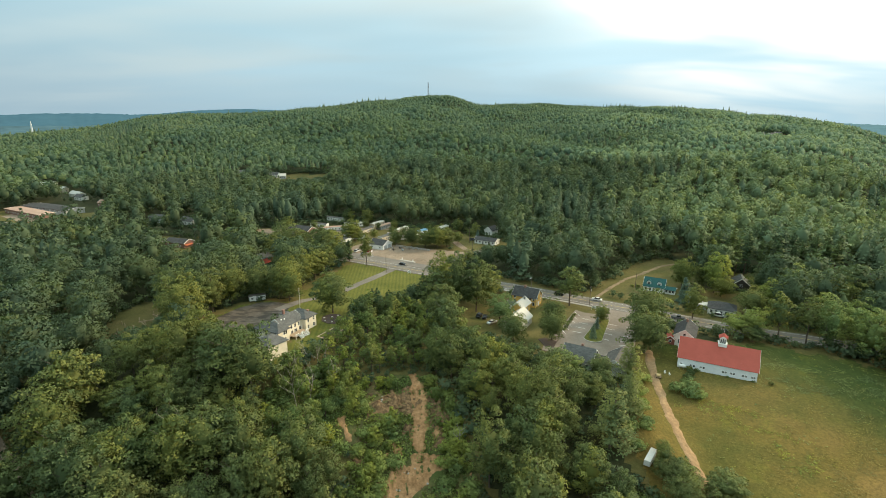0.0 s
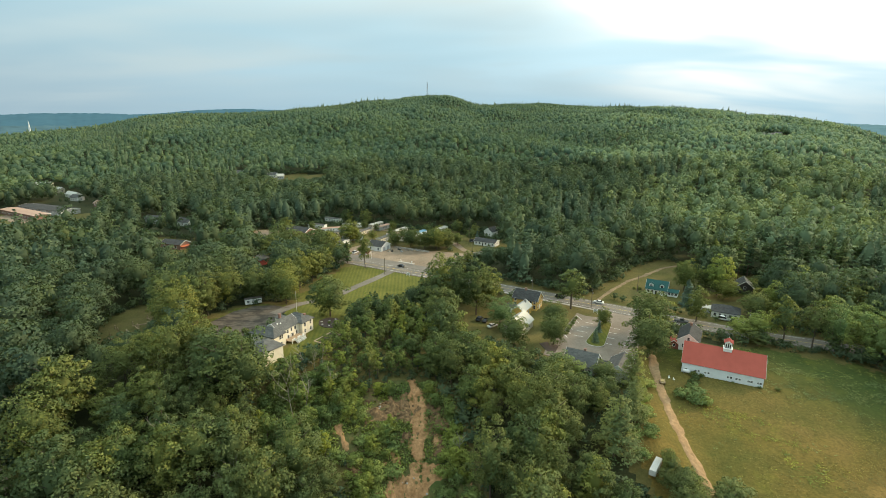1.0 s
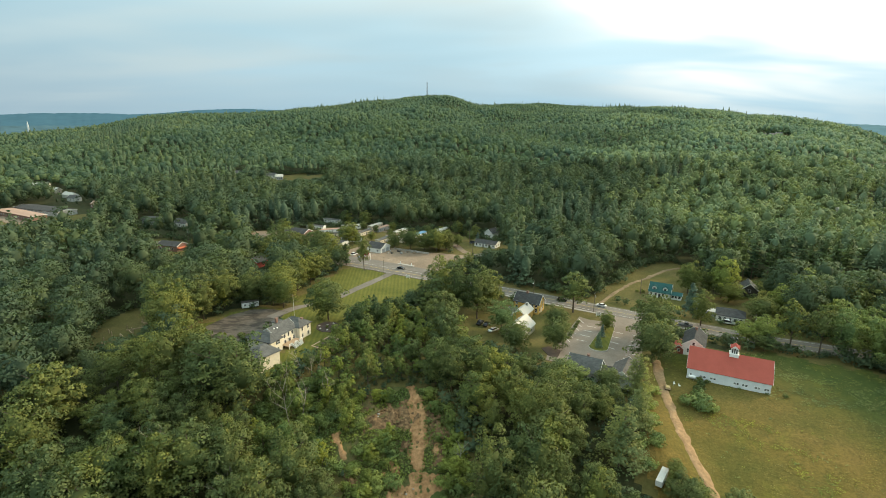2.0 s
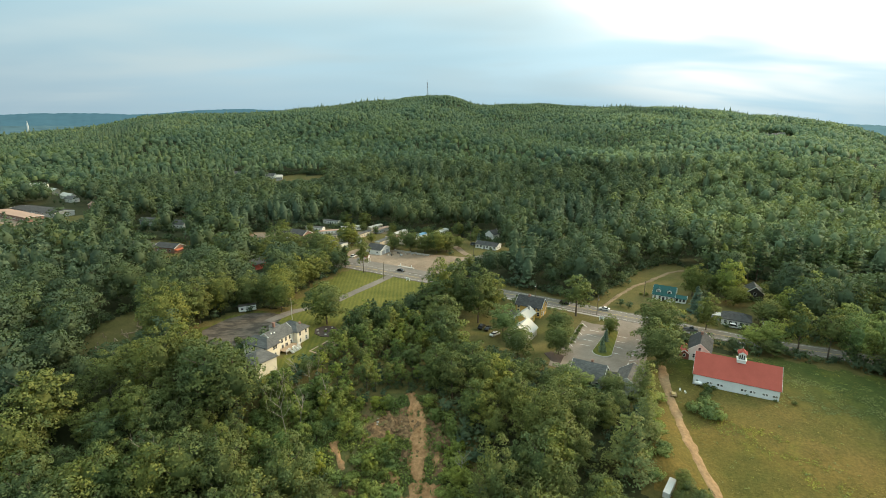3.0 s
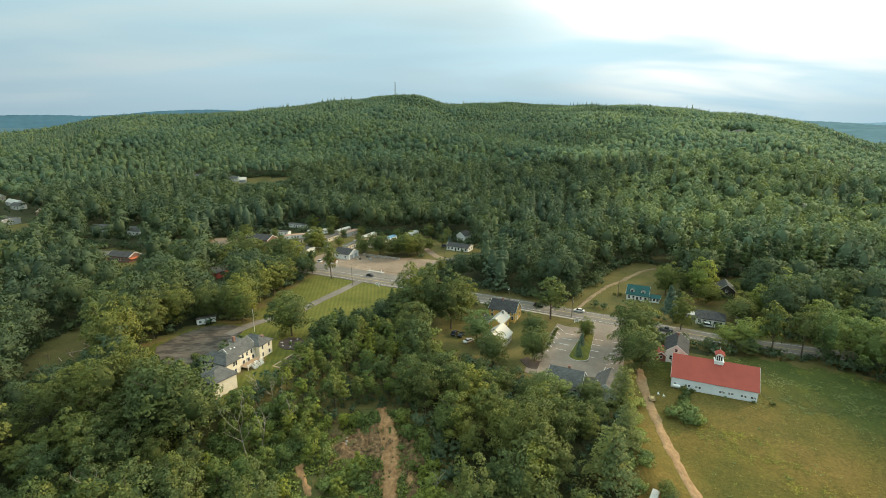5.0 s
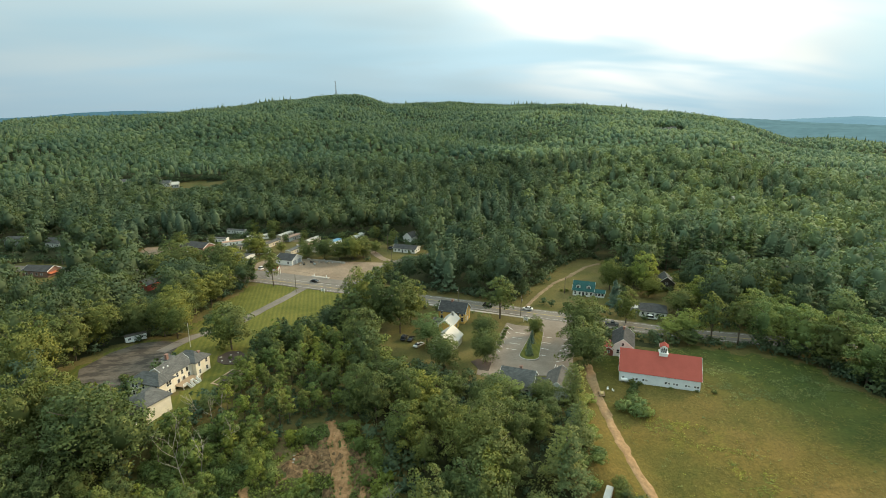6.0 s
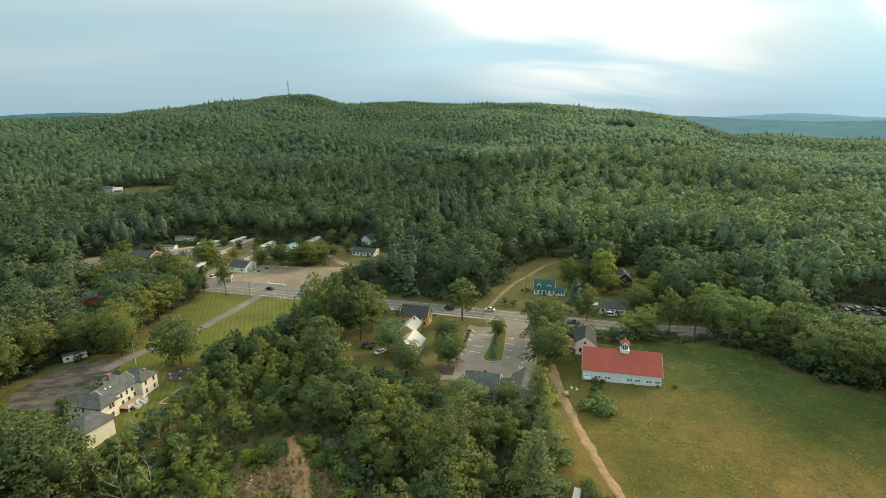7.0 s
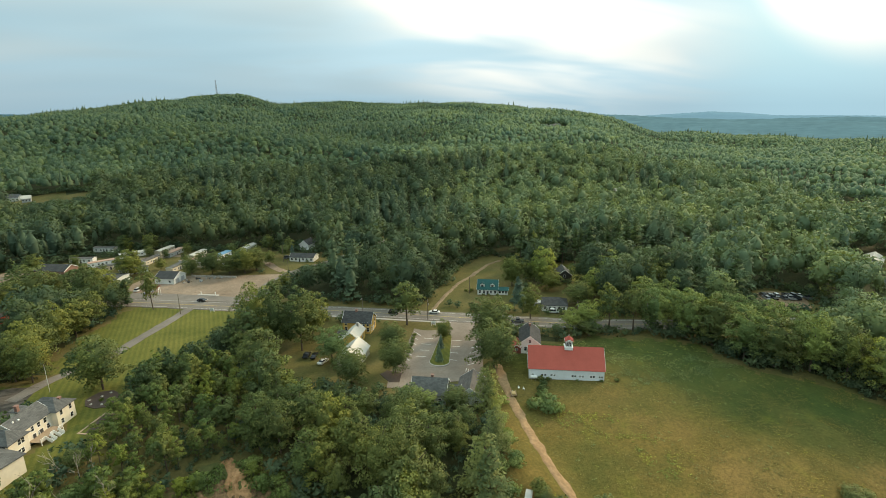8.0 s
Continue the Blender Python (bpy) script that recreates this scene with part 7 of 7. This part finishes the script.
def wheels(ob, xs, half, r=0.34):
    for x in xs:
        for sy in (-1, 1):
            w = Shape().tube([(x, sy * (half - 0.2), r), (x, sy * half, r)], [r, r], 12)
            t = part("wheel", w, TYRE, ob)
            part("rim", Shape().tube([(x, sy * half, r), (x, sy * (half + 0.015), r)], [r * 0.6, r * 0.55], 10), STEEL, t)


def car(paint, x, y, head, label, style="sedan", name="car", z=None):
    ob = thing(name, label, name.replace("_", " "), pose(x, y, (ground_z(x, y) + 0.16) if z is None else z, 0, 0, head))
    p = CAR_PAINT[paint]
    if style == "pickup":
        part("body", prism([(-2.8, 0.5), (2.7, 0.5), (2.75, 0.85), (2.6, 1.12), (1.2, 1.2), (-0.6, 1.2), (-0.65, 1.12), (-2.8, 1.12)], -0.98, 0.98), p, ob)
        part("bed", Shape().box(-2.7, -0.86, 1.125, -0.75, 0.86, 1.14), DARKTRIM, ob)
        cab = part("cab", prism([(-0.6, 1.2), (1.15, 1.2), (0.55, 1.85), (-0.45, 1.88)], -0.9, 0.9, 0.1), GLASS, ob)
        part("roof_panel", Shape().bevel_box(-0.5, -0.82, 1.86, 0.6, 0.82, 1.95, 0.05), p, cab)
        wheels(ob, (-1.75, 1.75), 0.98, 0.4)
        return ob
    tall = 1.75 if style in ("suv", "van") else 1.45
    rear = {"sedan": -1.55, "suv": -2.15, "van": -2.3}[style]
    part("body", prism([(-2.3, 0.32), (2.3, 0.32), (2.35, 0.6), (2.2, 0.82), (1.1, 0.95), (-2.1, 0.98), (-2.32, 0.8)], -0.9, 0.9), p, ob)
    cab = part("cabin", prism([(rear, 0.95), (1.2, 0.93), (0.45, tall - 0.04), (rear + 0.45, tall)], -0.82, 0.82, 0.12), GLASS, ob)
    part("roof_panel", Shape().bevel_box(rear + 0.5, -0.68, tall - 0.03, 0.4, 0.68, tall + 0.04, 0.04), p, cab)
    for sy in (-1, 1):
        part("headlight", Shape().box(2.26, sy * 0.62 - 0.16, 0.62, 2.34, sy * 0.62 + 0.16, 0.76), TRIM, ob)
    wheels(ob, (-1.4, 1.42), 0.9)
    return ob


car("black", 64.0, 240.2, GRID, "black car driving along the road", "suv", z=1.16)
car("white", 80.6, 233.0, GRID + 180, "white car driving along the road", "sedan", z=1.16)
car("black", 24.9, 211.4, 62, "black car parked on the bare yard", "sedan")
car("black", 22.4, 213.0, 62, "black car parked on the bare yard", "suv")
car("white", 27.0, 205.6, 40, "small white car parked beside the trees", "sedan")
car("white", 128.8, 212.2, GRID, "white car parked in front of the bungalow", "suv")
car("black", -15.0, 292.2, GRID, "dark car turning out of the lot", "sedan", z=1.16)
car("white", 8.2, 279.5, GRID, "white car waiting at the junction", "sedan", z=1.16)
car("silver", -40.0, 316.0, 40, "silver car parked beside the workshop", "sedan")
car("white", -45.5, 322.0, 60, "white car parked beside the workshop", "suv")
car("red", -37.5, 322.5, 62, "red car parked beside the workshop", "sedan")
for k, (x, y, c) in enumerate(((-74, 352, "white"), (-70, 356, "grey"), (-80, 360, "silver"), (-88, 358, "red"), (-92, 364, "white"), (-104, 370, "grey"), (-110, 372, "blue"), (-98, 370, "white"), (14, 352, "white"), (31, 352, "grey"))):
    car(c, x, y, 20 + 40 * k, "car parked beside the mobile homes and stores", ("sedan", "suv")[k % 2])
for k in range(13):
    x, y = 226 + 1.6 * k + 0.8 * (k % 3), 191.5 - 0.75 * k - 4.5 * (k % 2)
    car(("white", "grey", "silver", "black", "grey", "silver")[k * 5 % 6], x, y, 55 + (k * 37) % 24, "old car parked in the crowded vehicle yard", ("sedan", "suv", "van", "pickup")[k % 4])
car("white", 242.0, 163.5, 140, "white van parked beside the road", "van")
car("black", 236.0, 153.6, GRID + 8, "dark car driving along the road", "sedan", z=1.16)
car("grey", 109.0, 209.6, GRID, "grey pickup truck on the road", "pickup", "pickup_truck", z=1.16)


# ---- poles, signs and small things ----
def utility_pole(x, y, h=10.0, arm=True, lamp=False, head=GRID):
    ob = thing("utility_pole", "weathered wooden utility pole by the road" if arm else "bare weathered wooden pole", "utility pole", pose(x, y, ground_z(x, y), 0, 0, head), "utility poles")
    part("pole", Shape().tube([(0, 0, -0.6), (0, 0, h)], [0.17, 0.11], 8), POLEWOOD, ob)
    if arm:
        part("crossarm", Shape().box(-0.08, -1.1, h - 0.9, 0.08, 1.1, h - 0.76), POLEWOOD, ob)
        for v in (-1.0, -0.5, 0.5, 1.0):
            part("insulator", Shape().tube([(0, v, h - 0.76), (0, v, h - 0.55)], [0.05, 0.04], 6), STEEL, ob)
        part("transformer", Shape().tube([(0.32, 0, h - 2.6), (0.32, 0, h - 1.7)], [0.2, 0.2], 9), STEEL, ob)
    if lamp:
        part("lamp_arm", Shape().tube([(0, 0, h - 1.4), (0.3, -1.2, h - 0.9), (0.3, -2.2, h - 0.9)], [0.05, 0.05, 0.05], 6), STEEL, ob)
        part("lamp_head", Shape().bevel_box(0.15, -2.7, h - 0.98, 0.45, -2.1, h - 0.82, 0.05), TRIM, ob)


for x, y, h, arm, lamp in ((-23.5, 278.5, 9.5, False, False), (2.8, 275.2 - 8.2, 10.5, True, False), (75.2, 227.0, 9.5, True, False), (51.0, 243.5, 9.5, False, True), (105.7, 250.0, 8.5, False, False), (27.5, 314.0, 9.5, False, False),
                           (15.5, 290.0, 8, False, False), (132, 200, 9.5, True, False), (158, 188, 9.5, True, False), (-60, 318, 10, True, False), (-110, 337, 10, True, False), (28, 346, 11, False, False), (-38, 372, 12, False, False), (-160, 352, 10, True, False)):
    utility_pole(x, y, h, arm, lamp)


def wire(a, b, sag, name="power_line"):
    a, b = Vector(a), Vector(b)
    pts = [a.lerp(b, k / 10) - Vector((0, 0, sag * 4 * (k / 10) * (1 - k / 10))) for k in range(11)]
    ob = new(name, Shape().tube([tuple(p) for p in pts], [0.018] * 11, 4).mesh(name, DARKTRIM))
    tagged(ob, "thin dark power line between poles", "power line", "power lines")


for a, b in (((2.8, 267.0), (75.2, 227.0)), ((75.2, 227.0), (132, 200)), ((132, 200), (158, 188)), ((-60, 318), (2.8, 267.0))):
    wire((*a, ground_z(*a) + 9.4), (*b, ground_z(*b) + 8.8), 1.2)


def flagpole():
    ob = thing("flagpole", "bare white flagpole beside the large house", "flagpole", pose(-54.7, 210.0, ground_z(-54.7, 210)))
    part("pole", Shape().tube([(0, 0, -0.3), (0, 0, 9.0)], [0.09, 0.05], 8), TRIM, ob)
    part("ball", Shape().tube([(0, 0, 9.0), (0, 0, 9.1), (0, 0, 9.2)], [0.05, 0.1, 0.03], 8), STEEL, ob)


flagpole()


def board_sign(x, y, head, w, h, z, label, name="sign"):
    """A painted board on two posts; its small lettering shows as bars."""
    ob = thing(name, label, "sign", pose(x, y, ground_z(x, y), 0, 0, head))
    part("board", Shape().box(-w / 2, -0.05, z, w / 2, 0.05, z + h), TRIM, ob)
    for sx in (-1, 1):
        part("post", Shape().box(sx * w / 2 - 0.06, -0.06, -0.3, sx * w / 2 + 0.06, 0.06, z + h + 0.1), TRIM, ob)
    for k in range(3):
        part("text_bar", Shape().box(-w * 0.36, -0.06, z + h * (0.2 + 0.26 * k), w * (0.36 - 0.1 * (k % 2)), -0.052, z + h * (0.3 + 0.26 * k)), DARKTRIM, ob)


board_sign(-10.5, 275.6, GRID, 1.9, 1.3, 0.5, "white painted board sign on the lawn edge")
board_sign(75.2, 220.5, GRID, 1.8, 1.4, 0.7, "white board sign on posts at the parking entrance")
board_sign(-34.6, 310.0, 59, 1.5, 1.2, 3.2, "tall white roadside sign on two posts")
board_sign(19.5, 291.5, GRID, 1.2, 1.0, 0.6, "small pale sign on the roadside verge")


def trailer():
    ob = thing("office_trailer", "small white box trailer with a brown roof", "trailer", pose(-75.8, 219.8, ground_z(-75.8, 219.8) + 0.12, 0, 0, 28))
    part("body", Shape().bevel_box(-3.4, -1.2, 0.5, 3.4, 1.2, 2.7, 0.05), WHITE, ob)
    part("roof", Shape().bevel_box(-3.5, -1.3, 2.7, 3.5, 1.3, 2.85, 0.08), ROOF_BROWN, ob)
    for u in (-2.2, 1.6):
        window_part(ob, pose(u, -1.2, 1.3), 0.9, 0.8)
    part("door", Shape().box(-0.5, -1.24, 0.55, 0.4, -1.19, 2.4), GREYSIDE, ob)
    wheels(ob, (-0.9, 0.9), 1.15, 0.35)


trailer()


def mulch_bed():
    pts = [(-43.5, 200), (-40.5, 204), (-37.1, 204.5), (-34.6, 201), (-34.6, 196), (-37, 193.6), (-40.1, 193.6), (-42.8, 196)]
    sheet("mulch_bed", pts, MULCH, 0.16, "dark mulched planting bed under the lawn tree", "flower bed", 1.5)
    for k, (x, y) in enumerate(((-42.3, 199.2), (-41.4, 196.4), (-39.4, 200.6), (-38.6, 195.4), (-36.4, 198.4), (-37.4, 202.6))):
        stone(x, y, 0.5, 300 + k, "bed_stone", "pale rounded stone set in the mulch bed", plain("pale_stone", (0.42, 0.40, 0.35), 0.9) if k == 0 else bpy.data.materials["pale_stone"], "stones of the bed")
    sheet("mulch_strip", [(43.5, 189.5), (46.5, 191), (50.5, 187.2), (47.8, 181.6), (44.8, 183)], MULCH, 0.15, "dark mulch under the parking lot trees", "flower bed", 1.5)
    ob = thing("timber_bed", "low timber-edged planting bed with bare soil", "planter", pose(-37.3, 184.6, ground_z(-37.3, 184.6), 0, 0, 60))
    for a in ((-5.0, -2.4, 5.0, -1.9), (-5.0, 1.9, 5.0, 2.4), (-5.0, -1.9, -4.5, 1.9), (4.5, -1.9, 5.0, 1.9)):
        part("edging", Shape().box(a[0], a[1], -0.6, a[2], a[3], 0.3), WOOD, ob)
    part("soil", Shape().box(-4.5, -1.9, -0.5, 4.5, 1.9, 0.12), MULCH, ob)


mulch_bed()


def field_things():
    ob = thing("hay_wagon", "small flat wooden wagon standing beside the track", "wagon", pose(80.9, 163.8, ground_z(80.9, 163.8), 0, 0, 70))
    part("deck_board", Shape().box(-1.4, -0.85, 0.62, 1.4, 0.85, 0.74), WOOD, ob)
    for sy in (-0.82, 0.82):
        part("side_rail", Shape().box(-1.4, sy - 0.04, 0.74, 1.4, sy + 0.04, 1.05), WOOD, ob)
    part("load", Shape().bevel_box(-1.0, -0.6, 0.74, 0.8, 0.6, 1.15, 0.15), plain("straw", (0.40, 0.31, 0.15), 0.95), ob)
    part("drawbar", Shape().tube([(1.4, 0, 0.6), (2.6, 0, 0.35)], [0.05, 0.05], 6), STEEL, ob)
    wheels(ob, (-0.8, 0.8), 0.85, 0.33)
    tr = thing("box_trailer", "white box trailer parked under the field trees", "trailer", pose(61.0, 122.2, ground_z(61.0, 122.2), 0, 0, 52))
    part("box", Shape().bevel_box(-3.4, -0.85, 0.7, 3.4, 0.85, 2.3, 0.06), plain("white_trailer_skin", (0.52, 0.51, 0.48), 0.6), tr)
    part("chassis", Shape().box(-2.5, -0.7, 0.5, 3.2, 0.7, 0.8), DARKTRIM, tr)
    wheels(tr, (-0.5, 0.4), 0.95, 0.36)
    tank = thing("fuel_tank", "white fuel tank on legs against the barn wall", "tank", pose(91.2, 168.2, ground_z(91.2, 168.2), 0, 0, -28.9))
    part("tank_body", Shape().tube([(-1.1, 0, 1.1), (-0.9, 0, 1.1), (0.9, 0, 1.1), (1.1, 0, 1.1)], [0.3, 0.55, 0.55, 0.3], 12), TRIM, tank)
    for u in (-0.7, 0.7):
        for v in (-0.35, 0.35):
            part("leg", Shape().box(u - 0.05, v - 0.05, -0.3, u + 0.05, v + 0.05, 0.8), STEEL, tank)
    for k, (x, y) in enumerate(((84.2, 166.0), (85.4, 164.8))):
        ch = thing("garden_chair", "small pale garden chair on the grass", "chair", pose(x, y, ground_z(x, y), 0, 0, 30 * k), "garden chairs")
        part("seat", Shape().box(-0.28, -0.28, 0.38, 0.28, 0.28, 0.43), TRIM, ch)
        part("backrest", Shape().box(-0.28, 0.24, 0.43, 0.28, 0.29, 0.95), TRIM, ch)
        for u in (-0.24, 0.24):
            for v in (-0.24, 0.24):
                part("leg", Shape().box(u - 0.03, v - 0.03, 0, u + 0.03, v + 0.03, 0.38), TRIM, ch)
    for k, (x, y, s) in enumerate(((-103.5, 203.5, 1.0), (-101.8, 202.0, 0.7))):
        stone(x, y, s, 400 + k, "lot_boulder", "pale boulder at the corner of the parking area", bpy.data.materials["pale_stone"])


field_things()


def training_ground():
    """Posts and low beams set out in the small clearing."""
    for k, (x, y) in enumerate(((-121, 190), (-119.5, 188.2), (-118, 187), (-122.5, 199), (-120.5, 206), (-115.5, 200.5), (-117.5, 212), (-113, 197), (-123, 194.5), (-112.5, 205.5), (-126, 203), (-116, 193.5))):
        ob = thing("wooden_post", "short weathered post in the mown clearing", "post", pose(x, y, ground_z(x, y), 0, 0, 31 * k), "posts in the clearing")
        part("stake", Shape().tube([(0, 0, -0.4), (0, 0, 1.3 + 0.12 * (k % 4))], [0.2, 0.16], 8), WOOD, ob)
        part("cap", Shape().tube([(0, 0, 1.3 + 0.12 * (k % 4)), (0, 0, 1.5 + 0.12 * (k % 4))], [0.24, 0.12], 8), WOOD, ob)
    for k, (x, y, h, L) in enumerate(((-115.5, 210, -30, 5.0), (-113.5, 207, 60, 4.0), (-110.5, 209, -30, 5.0), (-112, 212, 60, 4.0), (-117.5, 197, -45, 4.5), (-115, 199, -45, 4.5), (-114, 203, 25, 9.0))):
        ob = new("timber_beam", Shape().bevel_box(-L / 2, -0.14, -0.1, L / 2, 0.14, 0.3, 0.03).mesh("timber_beam", WOOD))
        ob.matrix_basis = pose(x, y, ground_z(x, y), 0, 0, h)
        tagged(ob, "pale squared timber lying on the grass", "beam", "beams in the clearing")


training_ground()


def lot_clutter():
    """Low wall, blocks and stacked scrap on the gravel lot."""
    for k in range(9):
        a = Vector((-20.5, 336.5)) + Vector((2.55 * k, -1.45 * k))
        ob = new("concrete_block", Shape().bevel_box(-1.2, -0.35, -0.2, 1.2, 0.35, 0.95, 0.06).mesh("concrete_block", CONCRETE))
        ob.matrix_basis = pose(a.x, a.y, ground_z(a.x, a.y), 0, 0, -29)
        tagged(ob, "pale concrete barrier block along the lot", "barrier", "barrier blocks")
    rd = random.Random(4)
    for k in range(22):
        x, y = -20 + rd.uniform(-6, 14), 330 + rd.uniform(-3, 3) - (k % 3)
        w, d, h = rd.uniform(0.5, 1.6), rd.uniform(0.4, 1.0), rd.uniform(0.3, 1.1)
        ob = new("scrap_crate", Shape().bevel_box(-w / 2, -d / 2, 0, w / 2, d / 2, h, 0.05).mesh("scrap_crate", (WOOD, STEEL, DARKTRIM, STONE)[k % 4]))
        ob.matrix_basis = pose(x, y, ground_z(x, y) + 0.05, 0, 0, rd.uniform(0, 180))
        tagged(ob, "piled crate and scrap on the gravel lot", "crate", "scrap on the lot")
    kerb = new("lot_kerb", Shape().bevel_box(-5.5, -0.9, -0.1, 5.5, 0.9, 0.32, 0.08).mesh("lot_kerb", CONCRETE))
    kerb.matrix_basis = pose(-12.5, 300.5, ground_z(-12.5, 300.5), 0, 0, GRID)
    tagged(kerb, "old raised concrete pump island on the lot", "kerb")
    for u in (-3.8, 3.8):
        p = Vector((-12.5, 300.5)) + U * u
        ob = new("bollard", Shape().tube([(0, 0, 0), (0, 0, 1.3)], [0.2, 0.2], 9).mesh("bollard", TRIM))
        ob.matrix_basis = pose(p.x, p.y, ground_z(*p) + 0.3)
        tagged(ob, "short white bollard on the pump island", "bollard", "bollards")


lot_clutter()
